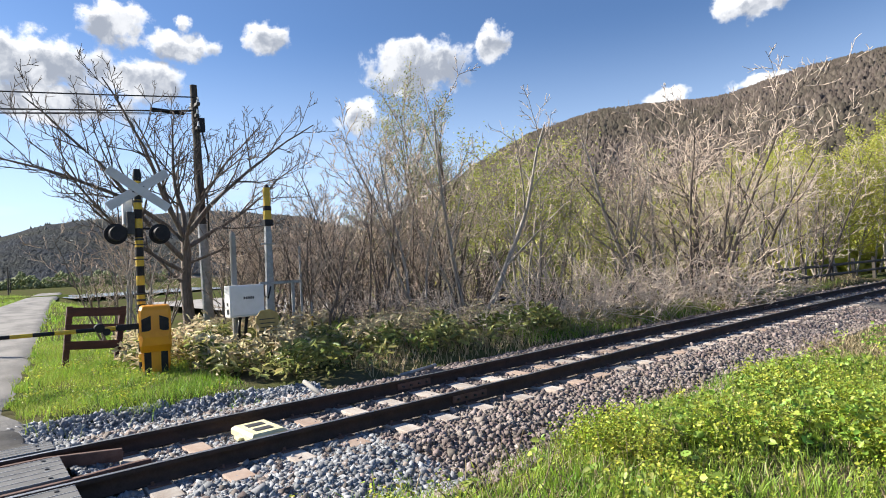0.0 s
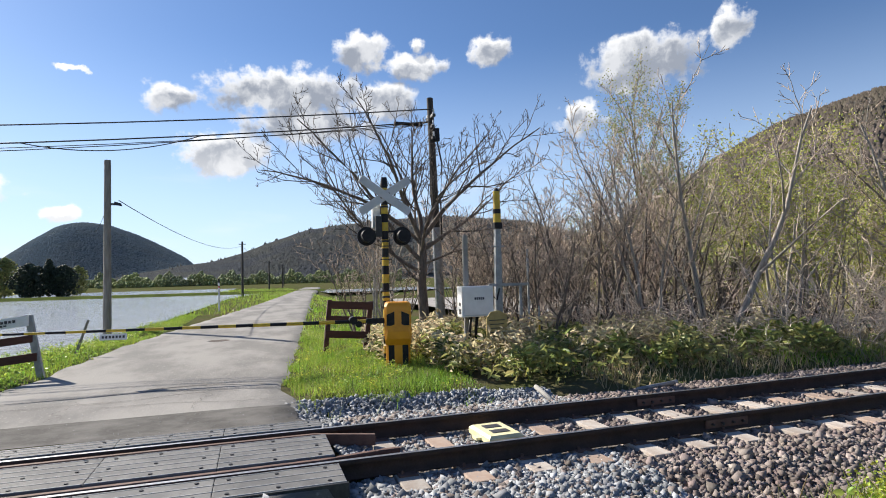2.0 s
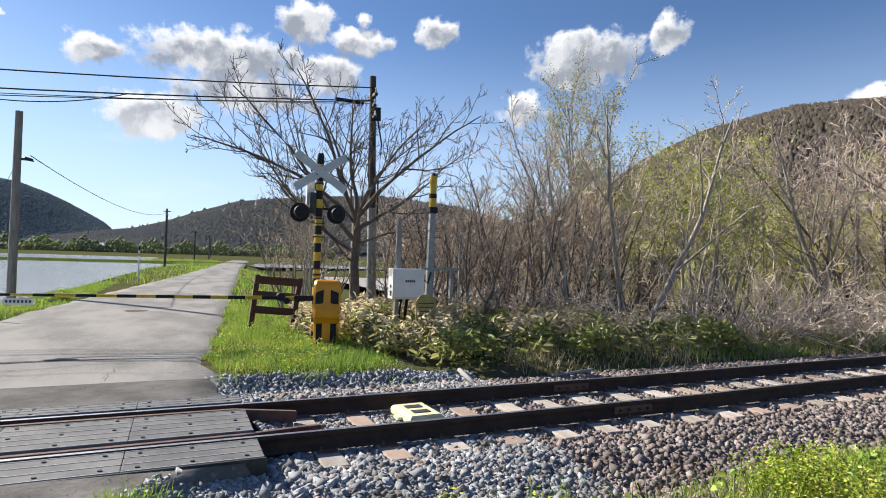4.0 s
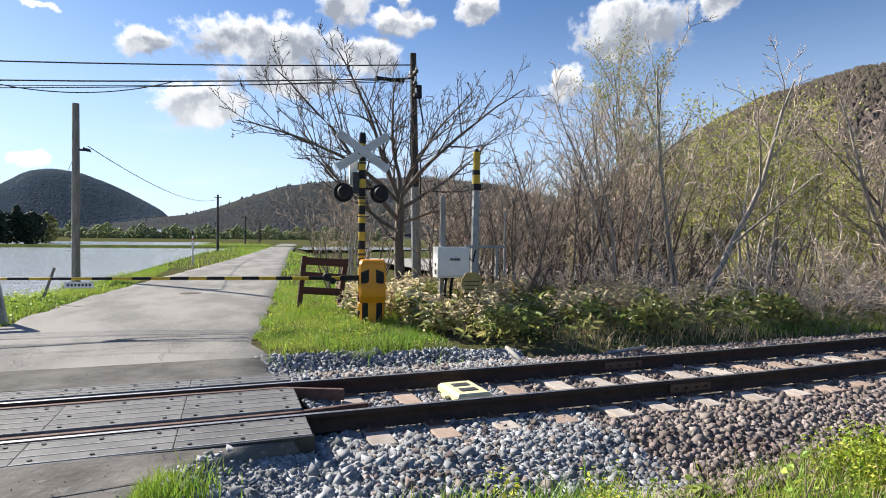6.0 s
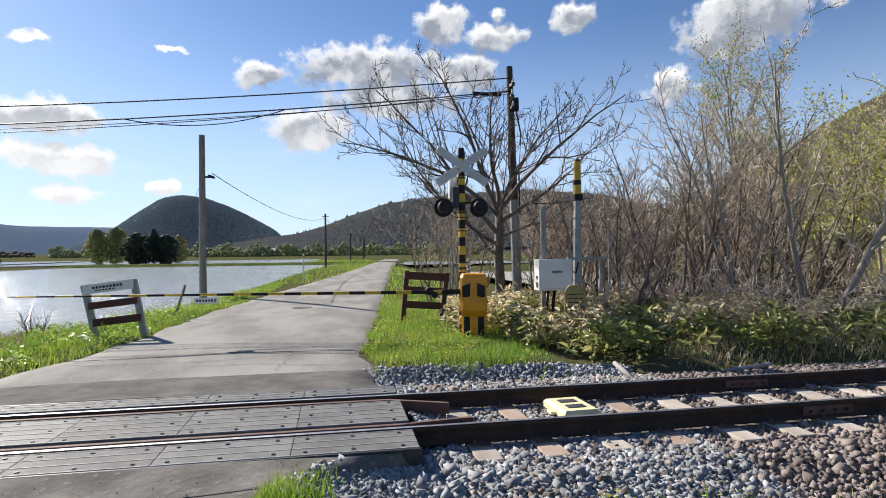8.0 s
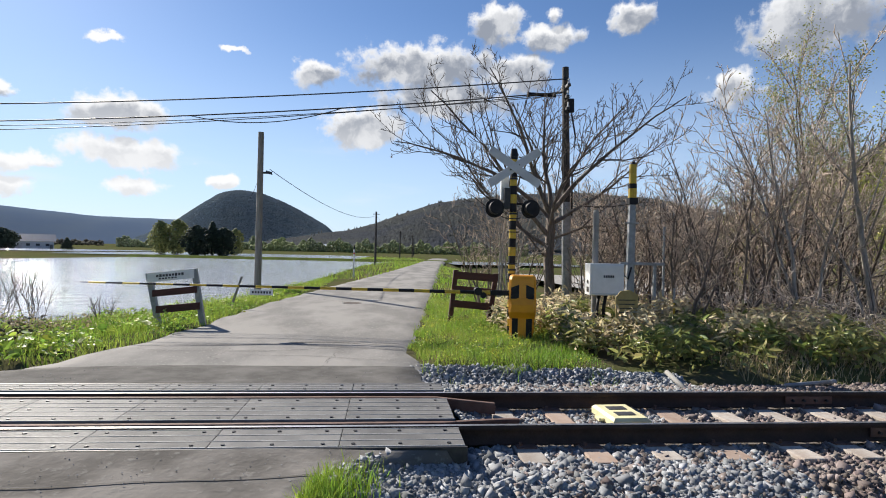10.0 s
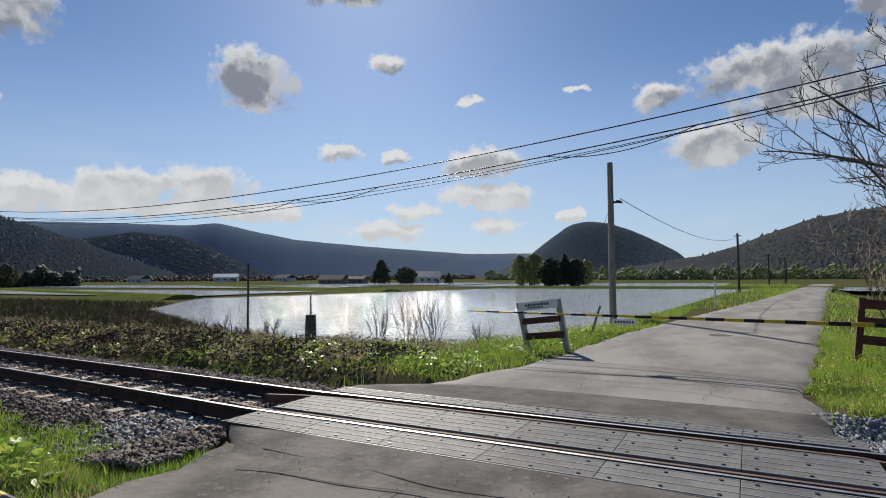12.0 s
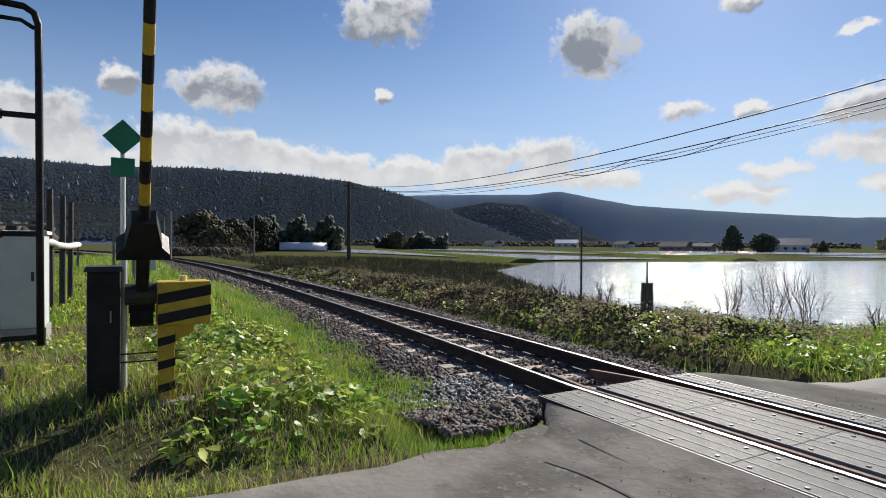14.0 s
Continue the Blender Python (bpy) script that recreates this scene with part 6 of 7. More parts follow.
    # trees that stand out one by one
    for az_, dist, p, s, turn in [(-28.4, 13.4, a, 0.72, 40), (-32.5, 14.6, a, 0.95, 170), (-35.6, 16.2, b, 0.92, 15), (-38.4, 14.6, b, 0.86, 80), (-43.2, 15.0, v_tree, 0.96, -40), (-40.8, 22.5, e, 1.14, 0), (-37.6, 24.5, e, 0.9, 130),
                                  (-48.8, 17.5, h, 0.84, 20), (-51.5, 23.0, h, 1.08, 90), (-55.0, 27.0, h, 1.1, 300), (-57.5, 22.0, b, 1.0, 200), (-60.0, 22.5, v_tree, 1.08, 150), (-64.5, 21.0, d, 1.12, 30), (-67.2, 23.0, d, 1.05, 160), (-62.2, 26.0, d, 1.0, 250),
                                  (-70.5, 27.0, b, 1.0, 60), (-73.0, 30.0, d, 0.9, 10), (-25.6, 15.0, a, 0.70, 250), (-22.6, 16.5, a, 0.66, 310), (-19.6, 15.2, a, 0.6, 100), (-11.2, 15.5, b, 0.58, 20), (-12.6, 16.4, b, 0.66, 140), (-9.6, 17.0, a, 0.6, 250), (-13.6, 18.0, a, 0.66, 40)]:
        at(az_, dist, p, s, turn)
    # thicket behind them
    for i in range(20):
        az_ = -20.0 - i * 1.25 + rng.uniform(-0.7, 0.7)
        if -48.5 < az_ < -45.0:
            continue
        at(az_, rng.uniform(16, 25), rng.choice([a, a, b, d]), rng.uniform(0.68, 0.86) if az_ > -31 else rng.uniform(0.78, 1.0))
    for i in range(9):
        at(-53 - i * 2.4 + rng.uniform(-0.6, 0.6), rng.uniform(24, 34), rng.choice([a, b, d, h]), rng.uniform(0.7, 0.95))
    for i in range(9):
        at(-24 - i * 3.2 + rng.uniform(-0.6, 0.6), rng.uniform(27, 38), rng.choice([a, b, d]), rng.uniform(0.7, 0.9))
    # green woods beyond the river
    for az_, dist, s in [(-54.5, 34, 0.85), (-58, 38, 0.9), (-61, 40, 1.0), (-65, 44, 1.15), (-68, 42, 1.2), (-70.5, 40, 1.15), (-72, 46, 1.25), (-73.5, 39, 1.1), (-75.5, 42, 1.1), (-78, 40, 1.05), (-80.5, 40, 1.0), (-71.5, 56, 1.4), (-66, 60, 1.5), (-76, 55, 1.3), (-48.5, 42, 1.0), (-45, 45, 1.0), (-52.0, 40, 0.95), (-50, 50, 1.1), (-63, 48, 1.1), (-47, 36, 0.8), (-56, 33, 0.9), (-59.5, 35, 0.95), (-53.2, 36, 0.9), (-42.5, 44, 0.95), (-69.3, 36, 1.05), (-74.8, 37, 1.05), (-77, 46, 1.2), (-38, 52, 1.0), (-33, 54, 0.9)]:
        at(az_, dist, g, s * (0.55 if az_ > -62 else 1.0))
    # low tangle along the front of the thicket
    for i in range(24):
        az_ = -27 - i * 1.9 + rng.uniform(-0.6, 0.6)
        s = rng.uniform(0.45, 0.8) if az_ > -50 or az_ < -70 else rng.uniform(0.7, 1.15)
        if -49.0 < az_ < -44.6:
            continue
        at(az_, rng.uniform(12.6, 16.0) + max(0, -az_ - 47) * 0.33, c, s)
    brush("brush_brown", 72, 420, -72, -20, 13.5, 26, 2.2, 0.011, "twig_brown", "tangle of thin brown stems in the thicket")
    brush("brush_pale", 71, 160, -70, -30, 12.5, 19, 1.7, 0.013, "bark_grey", "thin pale saplings along the thicket")
    brush("brush_bank", 74, 4500, 46, 84, 10.0, 32, 0.5, 0.007, "twig_dark", "dry dark stems on the paddy bank")
    brush("brush_dark", 73, 260, -60, -18, 14.0, 24, 3.4, 0.016, "bark_dark", "thin dark saplings in the thicket")
    for k, p in enumerate(protos):
        # each grown pattern stands somewhere in the far wood as well
        p.matrix_basis = pose(26 + 5 * k, 33 + 3 * k, -1.1, 0, 0, 40 * k)


BLADE_V = np.array([(-0.5, 0, 0), (0.5, 0, 0), (0.28, 0.12, 0.55), (-0.28, 0.12, 0.55), (0.0, 0.42, 1.0)])


def blades(rng, places, heights, width):
    """Bent blades: two triangles and a tip each."""
    n = len(places)
    sc = np.stack([np.full(n, width) * rng.uniform(0.7, 1.4, n), heights, heights], 1)
    f = [(0, 1, 2), (0, 2, 3), (3, 2, 4)]
    return scatter(BLADE_V, f, places, sc, rng, upright=True, tilt=0.22)


def spots(rng, n, x0, x1, y0, y1, test=None):
    x, y = rng.uniform(x0, x1, n), rng.uniform(y0, y1, n)
    keep = (x < road_left(y) - 0.05) | (x > road_right(y) + 0.05)
    keep &= np.abs(y - track_y(x)) > 1.9
    keep &= inside_distance(x, y, PADDY) < -0.25
    if test is not None:
        keep &= test(x, y)
    return x[keep], y[keep]


def grass(name, seed, n, area, height, width, key, label, test=None, patch=0.0, sink=0.01):
    rng = np.random.default_rng(seed)
    x, y = spots(rng, n, *area, test)
    if patch:
        keep = (wave(x, y, 1.6, seed * 1.0) + rng.normal(0, 0.5, len(x))) > patch
        x, y = x[keep], y[keep]
    z = land(x, y) - sink
    h = height * rng.uniform(0.45, 1.25, len(x)) * (1 + 0.35 * wave(x, y, 1.1, 3.0))
    v, f = blades(rng, np.stack([x, y, z], 1), np.maximum(h, height * 0.3), width)
    tagged(raw(name, v, f, key), label, "grass", kind="stuff")


def leaves(name, seed, n, area, height, size, key, label, test=None, patch=-9.0, category="bush", narrow=0.5):
    """Loose leaves filling a low mound."""
    rng = np.random.default_rng(seed)
    x, y = spots(rng, n, *area, test)
    m = wave(x, y, 1.3, seed * 0.7) + 0.5 * wave(x, y, 3.1, seed * 0.3)
    keep = m + rng.normal(0, 0.4, len(x)) > patch
    x, y, m = x[keep], y[keep], m[keep]
    top = height * (0.75 + 0.3 * np.clip(m, -1, 1.3))
    z = land(x, y) + top * rng.random(len(x)) ** 0.6
    s = size * rng.uniform(0.55, 1.35, len(x))
    sh = LEAF_V * np.array([narrow * 2, 1, 1.6])
    v, f = scatter(sh, LEAF_F, np.stack([x, y, z], 1), s, rng, upright=True, tilt=0.75)
    tagged(raw(name, v, f, key), label, category, kind="stuff")


def leafy_plants(name, seed, n, k, area, height, spread, size, key, label, test=None, patch=-9.0, heart=False):
    """Single leafy plants: k leaves round each stem, in patches with gaps."""
    rng = np.random.default_rng(seed)
    x, y = spots(rng, n, *area, test)
    m = wave(x, y, 1.3, seed * 0.7) + 0.6 * wave(x, y, 3.1, seed * 0.3)
    keep = m + rng.normal(0, 0.3, len(x)) > patch
    x, y, m = x[keep], y[keep], m[keep]
    h = height * np.clip(0.7 + 0.35 * np.clip(m, -1, 1.3) + rng.normal(0, 0.22, len(x)), 0.2, 1.6)
    x, y, h = np.repeat(x, k), np.repeat(y, k), np.repeat(h, k)
    u = rng.random(len(x)) ** 0.7
    w_ = spread * (1.15 - 0.6 * u)
    px, py = x + rng.normal(0, 1, len(x)) * w_, y + rng.normal(0, 1, len(x)) * w_
    s = size * rng.uniform(0.5, 1.3, len(x)) * (1.2 - 0.45 * u)
    sv, sf = (HEART_V, HEART_F) if heart else (LEAF_V * np.array([1.3, 1, 1.6]), LEAF_F)
    v, f = scatter(sv, sf, np.stack([px, py, land(px, py) + h * u + 0.01], 1), s, rng, upright=True, tilt=0.42 if heart else 0.6)
    tagged(raw(name, v, f, key), label, "weeds", kind="stuff")


def brush_edge(seed, n, area, tall, radius):
    """Dry broken stalks standing along the edge of the ballast."""
    rng = np.random.default_rng(seed)
    x, y = spots(rng, n, *area)
    ring = np.array([(math.cos(2 * math.pi * j / 3), math.sin(2 * math.pi * j / 3), 0) for j in range(3)])
    shape = np.concatenate([ring, ring * 0.5 + np.array([0, 0, 1.0])])
    rad = radius * rng.uniform(0.5, 1.3, len(x))
    v, f = scatter(shape, [(j, (j + 1) % 3, 3 + (j + 1) % 3, 3 + j) for j in range(3)], np.stack([x, y, land(x, y) - 0.03], 1), np.stack([rad, rad, tall * rng.uniform(0.3, 1.2, len(x))], 1), rng, upright=True, tilt=0.7)
    tagged(raw("dry_stalks", v, f, "grass_dry"), "dry broken stalks among the weeds", "stalks", kind="stuff")


def undergrowth():
    verge_r = lambda x, y: (x < np.where(y < 4.4, 2.7, 1.9 + 0.25 * (y - 3))) & (x > road_right(y) + 0.12 + 0.14 * wave(x, y, 2.3, 1.0)) & (y > 2.5 + 0.1 * np.sin(x * 4))
    grass("grass_verge", 1, 95000, (-0.4, 4.5, 2.15, 14), 0.115, 0.0075, "grass_fresh", "fresh green grass on the road verge", verge_r, -0.75)
    grass("grass_verge_dry", 17, 9000, (-0.4, 4.5, 2.15, 14), 0.10, 0.010, "grass_dry", "dry straw in the road verge", verge_r, 0.1)
    grass("grass_verge_far", 2, 9000, (0.3, 9.0, 12, 70), 0.28, 0.03, "grass_fresh", "fresh green grass along the farm road", lambda x, y: x < road_right(y) + 3.0)
    grass("grass_bank", 3, 48000, (-11.0, -3.6, 2.7, 30), 0.17, 0.012, "grass_fresh", "fresh green grass on the paddy bank", lambda x, y: (x > -8.0) | (rng_mask(x, y)))
    grass("grass_bank_far", 4, 9000, (-6.5, 8.0, 28, 120), 0.35, 0.035, "grass_fresh", "green grass between road and paddy", lambda x, y: x < road_left(y))
    grass("grass_bank_dry", 5, 20000, (-34.0, -7.0, 2.6, 18), 0.15, 0.014, "grass_dry", "dry brown stalks on the paddy bank", lambda x, y: inside_distance(x, y, PADDY) > -9)
    grass("grass_left", 6, 52000, (-13.0, -4.9, -9.0, -2.0), 0.125, 0.012, "grass_fresh", "lush green grass round the barrier machine", None, -0.15)
    grass("grass_left_dry", 7, 36000, (-12.0, -4.9, -9.0, -2.0), 0.12, 0.010, "grass_dry", "dry straw lying in the grass", None)
    grass("grass_left_far", 8, 22000, (-60.0, -12.0, -9.0, -2.1), 0.32, 0.03, "grass_fresh", "rough grass beside the railway", None, -0.2)
    grass("grass_right", 9, 42000, (-0.9, 9.0, -6.5, -1.9), 0.16, 0.011, "grass_fresh", "fresh grass at the foot of the ballast", lambda x, y: y < np.where(x < 2.2, -1.95, -2.2) + 0.12 * np.sin(x * 3))
    grass("grass_behind", 18, 46000, (-1.0, 14.0, -16.0, -6.3), 0.17, 0.016, "grass_fresh", "rough green grass beside the road", None, -0.3)
    leafy_plants("weeds_verge", 49, 900, 12, (-0.2, 3.0, 2.6, 9.0), 0.15, 0.045, 0.035, "leaf_weed", "low leafy weeds in the road verge", verge_r, 0.3)
    brush_edge(55, 900, (2.0, 11.0, -3.4, -2.05), 0.30, 0.006)
    edge = np.random.default_rng(56)
    x, d = -5.1 - 22 * edge.random(26000) ** 1.6, -1.5 - 1.2 * edge.random(26000) ** 0.8
    keep = (wave(x, d, 1.5, 2.0) + edge.normal(0, 0.4, 26000) - 1.4 * sm(d, -1.95, -1.5) > -0.7) & (x < road_left(d) - 0.06)
    x, y = x[keep], track_y(x[keep]) + d[keep]
    h = 0.16 * edge.uniform(0.4, 1.2, len(x)) * (1 + 0.02 * np.maximum(-x - 6, 0))
    v, f = blades(edge, np.stack([x, y, land(x, y) - 0.02], 1), h, 0.012)
    tagged(raw("grass_ballast_edge", v, f, "grass_fresh"), "fresh grass creeping over the edge of the ballast", "grass", kind="stuff")
    grass("grass_right_dry", 10, 18000, (1.5, 14.0, -7.0, -2.2), 0.11, 0.012, "grass_dry", "dry stalks lying among the weeds", None)
    grass("grass_far_side", 11, 26000, (3.0, 30.0, 2.4, 4.2), 0.17, 0.016, "grass_fresh", "short grass along the ballast edge", lambda x, y: x > 8.5, 0.0)
    grass("grass_far_side_dry", 12, 30000, (4.5, 32.0, 2.2, 9.0), 0.28, 0.016, "grass_dry", "dry grass along the thicket", None)
    grass("reeds", 13, 5000, (-40.0, -5.4, 7.0, 30.0), 0.26, 0.012, "grass_dry", "brown reed stubble at the water's edge", lambda x, y: inside_distance(x, y, PADDY) > -1.3)
    sasa = lambda x, y: (x > 1.3 + 0.10 * (y - 3)) & ((x > 2.5) | (y > 5.7)) & (y > 2.6 + 0.18 * np.sin(x * 2.3) - 0.15 * (x > 5))
    leaves("sasa_bush", 31, 17000, (1.9, 11.0, 2.45, 7.6), 0.52, 0.16, "leaf_sasa", "low broad-leaved bamboo grass thicket", sasa, -0.15, narrow=0.32)
    leaves("sasa_bush_dry", 32, 13000, (1.7, 9.5, 2.9, 9.0), 0.72, 0.14, "leaf_sasa_dry", "sun-bleached dry bamboo grass leaves", lambda x, y: sasa(x, y) & (y > 3.6), -0.8, narrow=0.32)
    leaves("ivy_low", 33, 5000, (7.0, 30.0, 2.6, 5.0), 0.2, 0.10, "leaf_sasa", "low green undergrowth along the thicket", None, 0.0, narrow=0.4)
    leaves("litter", 34, 40000, (7.0, 34.0, 3.0, 14.0), 0.12, 0.16, "leaf_sasa_dry", "dry leaf litter under the bare trees", None, -0.5, narrow=0.3)
    near = lambda x, y: (y < -2.45 - 0.12 * np.clip(x - 2, 0, 4) + 0.2 * np.sin(x * 2.1)) & (x + 0.55 * (y + 3) > 1.2)
    leafy_plants("weeds", 35, 5200, 26, (0.9, 9.0, -5.6, -2.3), 0.30, 0.04, 0.033, "leaf_weed", "bright yellow-green leafy weeds on the bank", near, 0.5)
    leafy_plants("weeds_tall", 36, 1100, 16, (2.5, 12.0, -6.5, -2.9), 0.42, 0.06, 0.06, "leaf_broad", "lush green leafy weeds on the bank", near, 0.3)
    leafy_plants("weeds_broad", 46, 120, 7, (2.2, 8.0, -4.2, -2.4), 0.16, 0.07, 0.10, "leaf_broad", "broad round leaves at the foot of the ballast", None, 0.2, heart=True)
    leafy_plants("butterbur", 37, 560, 8, (-12.5, -5.9, -4.2, -2.3), 0.2, 0.09, 0.105, "leaf_broad", "broad butterbur leaves by the barrier", None, 0.15, heart=True)
    leafy_plants("butterbur_bank", 38, 900, 7, (-34.0, -5.0, 2.6, 6.5), 0.2, 0.1, 0.14, "leaf_broad", "broad green leaves on the paddy bank", None, 0.35, heart=True)
    leafy_plants("weeds_bank", 47, 2600, 12, (-9.5, -4.0, 2.8, 22.0), 0.24, 0.06, 0.06, "leaf_broad", "leafy green weeds on the paddy bank", None, 0.3)
    leafy_plants("weeds_bank_dry", 48, 2600, 10, (-34.0, -6.5, 2.4, 7.5), 0.34, 0.09, 0.07, "grass_dry", "dry brown weeds along the track", None, 0.0)
    leaves("low_weeds_left", 39, 24000, (-26.0, -7.4, -9.0, -2.4), 0.16, 0.045, "leaf_weed", "low mixed weeds round the cabinet", None, -0.1, "weeds", 0.8)
    leaves("bank_brush_dark", 44, 16000, (-40.0, -6.5, 2.3, 5.2), 0.32, 0.1, "far_shrub", "dark withered brush along the track", None, -0.6, "weeds", 0.35)
    leaves("bank_weeds_dark", 40, 26000, (-40.0, -7.5, 2.6, 16), 0.17, 0.09, "far_shrub", "dark withered weeds on the paddy bank", lambda x, y: inside_distance(x, y, PADDY) > -12, -0.5, "weeds", 0.4)
    rng = np.random.default_rng(90)
    y = rng.normal(-1.75, 0.16, 1400)
    x = road_right(y) + np.abs(rng.normal(0.0, 0.16, 1400)) - 0.06
    v, f = blades(rng, np.stack([x, y, np.full(1400, -0.09)], 1), 0.17 * rng.uniform(0.3, 1.1, 1400), 0.009)
    tagged(raw("grass_corner", v, f, "grass_fresh"), "bright grass tuft at the road's edge", "grass", kind="stuff")
    grass("meadow_left", 15, 30000, (-75.0, -14.0, 4.0, 26.0), 0.34, 0.05, "bank_grass", "rough olive grass between the track and the paddies", None)
    # upright bare shoots by the water
    for i, (x, y, s) in enumerate([(-9.2, 8.2, 1.15), (-8.6, 8.5, 1.05), (-10.3, 8.3, 0.85), (-14.6, 8.4, 0.6), (-7.6, 9.6, 0.55), (-17.5, 9.0, 0.6)]):
        sh = tree("bare_shrub", 60 + i, "upright bare shoots at the water's edge", 9, 1.7 * s, 0.011, "twig_dark", "twig_dark", depth=1, fork=(3, 5), splay=0.4, wander=0.07, lift=0.08, ratio=0.5, spread=(15, 35), lo=0.3)
        sh.matrix_basis = pose(x, y, float(land(np.array([x]), np.array([y]))[0]) + 0.12, 0, 0, 50 * i)
    grass("grass_tufts", 14, 30000, (-13.0, 9.0, -6.5, 12.0), 0.24, 0.012, "grass_tuft", "taller grass tufts standing in the verge", lambda x, y: (x < 2.6) | (y < -2), 0.5)


def rng_mask(x, y):
    return wave(x, y, 1.9, 5.0) > 0.2


# ---------------- far land ----------------
CLUMP_V = np.array([(0, 0, 1.0), (0.5, 0.1, 0.55), (0.12, 0.5, 0.5), (-0.42, 0.3, 0.6), (-0.4, -0.35, 0.5), (0.2, -0.5, 0.6), (0.3, 0.3, 0.0), (-0.35, 0.1, 0.0), (0.05, -0.35, 0.0)])
CLUMP_F = [(0, 1, 2), (0, 2, 3), (0, 3, 4), (0, 4, 5), (0, 5, 1), (1, 6, 2), (2, 6, 7), (2, 7, 3), (3, 7, 4), (4, 7, 8), (4, 8, 5), (5, 8, 6), (5, 6, 1)]
CROWN_V = np.array([(0, 0, 1.0), (0.55, 0.05, 0.4), (0.15, 0.52, 0.5), (-0.45, 0.33, 0.38), (-0.42, -0.32, 0.48), (0.18, -0.5, 0.36)])
CROWN_F = [(0, 1, 2), (0, 2, 3), (0, 3, 4), (0, 4, 5), (0, 5, 1)]
SPRUCE_V = np.array([(0.5, 0, 0.1), (0.15, 0.47, 0.1), (-0.4, 0.3, 0.1), (-0.4, -0.3, 0.1), (0.15, -0.47, 0.1), (0, 0, 1.0)])
SPRUCE_F = [(0, 1, 5), (1, 2, 5), (2, 3, 5), (3, 4, 5), (4, 0, 5)]


def hill(name, dist, depth, profile, key, label, crown=None, crowns=0, size=6.0, rough=0.35, seed=1, fall=1.0, spruce=False, ridge=False, tall=0.62, pines=0, pine="conifer"):
    """A wooded ridge seen from the crossing: profile holds (azimuth, elevation) of its skyline."""
    azs = np.array([p[0] for p in profile], dtype=float)
    els = np.array([p[1] for p in profile], dtype=float)
    order = np.argsort(azs)
    azs, els = azs[order], els[order]
    rng = np.random.default_rng(seed)
    aa = np.linspace(azs[0], azs[-1], int(max(60, (azs[-1] - azs[0]) * 5)))
    ee = np.interp(aa, azs, els)
    k = np.ones(5) / 5
    ee = np.convolve(np.pad(ee, 2, mode="edge"), k, mode="valid")
    ee = ee + rough * 0.12 * (np.sin(aa * 1.9 + seed) + 0.6 * np.sin(aa * 4.3 + 2 * seed) + 0.4 * np.sin(aa * 9.1))
    tt = np.linspace(0, 1, 26)
    shape = np.concatenate([np.sin(np.linspace(0, 1, 19) * math.pi / 2) ** fall, np.cos(np.linspace(0.15, 1, 7) * math.pi / 2)])

    def place(a, t):
        e = np.interp(a, aa, ee)
        s = np.interp(t, tt, shape)
        r = dist + depth * (t - 18 / 25.0)
        r0 = dist
        h = r0 * np.tan(np.radians(e)) * s
        h = h * (1 + rough * 0.25 * (1 - s) * np.sin(a * 1.3 + 6 * t + seed)) * np.where(t < 0.72, r / r0, 1.0)
        ar = np.radians(a)
        return np.stack([-0.6 - r * np.sin(ar), -5.5 + r * np.cos(ar), h + 0.8 - 1.6 * (s < 0.02)], -1)

    ga, gt = np.meshgrid(aa, tt)
    v = place(ga, gt)
    n, m = ga.shape
    idx = np.arange(n * m).reshape(n, m)
    f = np.stack([idx[:-1, :-1], idx[1:, :-1], idx[1:, 1:], idx[:-1, 1:]], -1).reshape(-1, 4)
    ob = raw(name, v.reshape(-1, 3), f, key, smooth=True)
    tagged(ob, label, "hill", kind="structure")
    if crown:
        a = rng.uniform(azs[0], min(azs[-1], 112), crowns)
        t = np.where(rng.random(crowns) < (1.1 if ridge else 0.3), rng.uniform(0.62, 0.76, crowns), rng.uniform(0.02, 0.72, crowns))
        p = place(a, t) - np.array([0, 0, size * 0.2])
        s = size * rng.uniform(0.5, 1.25, crowns)
        sv, sf = (SPRUCE_V * np.array([0.6, 0.6, 1.5]), SPRUCE_F) if spruce else (CROWN_V * np.array([1.0, 1.0, tall]), CROWN_F)
        v, f = scatter(sv, sf, p, s, rng, upright=True, tilt=0.08)
        tagged(raw("wood_on_" + name, v, f, crown, smooth=True), "woodland covering the slope", "woodland", kind="stuff")
    if pines:
        # dark conifers, in groups and along the crest
        a = rng.uniform(azs[0], min(azs[-1], 112), pines)
        t = np.where(rng.random(pines) < 0.5, rng.uniform(0.66, 0.73, pines), rng.uniform(0.2, 0.72, pines))
        keep = np.sin(a * 1.7 + seed) + np.sin(t * 19 + a * 0.6) + rng.normal(0, 0.4, pines) > np.where(t > 0.66, -0.4, 0.9)
        a, t = a[keep], t[keep]
        p = place(a, t)
        v, f = scatter(SPRUCE_V * np.array([1.0, 1.0, 1.5]), SPRUCE_F, p - np.array([0, 0, size * 0.3]), size * rng.uniform(0.7, 1.5, len(a)), rng, upright=True, tilt=0.05)
        tagged(raw("conifers_on_" + name, v, f, pine), "dark conifers standing along the ridge", "woodland", kind="stuff")


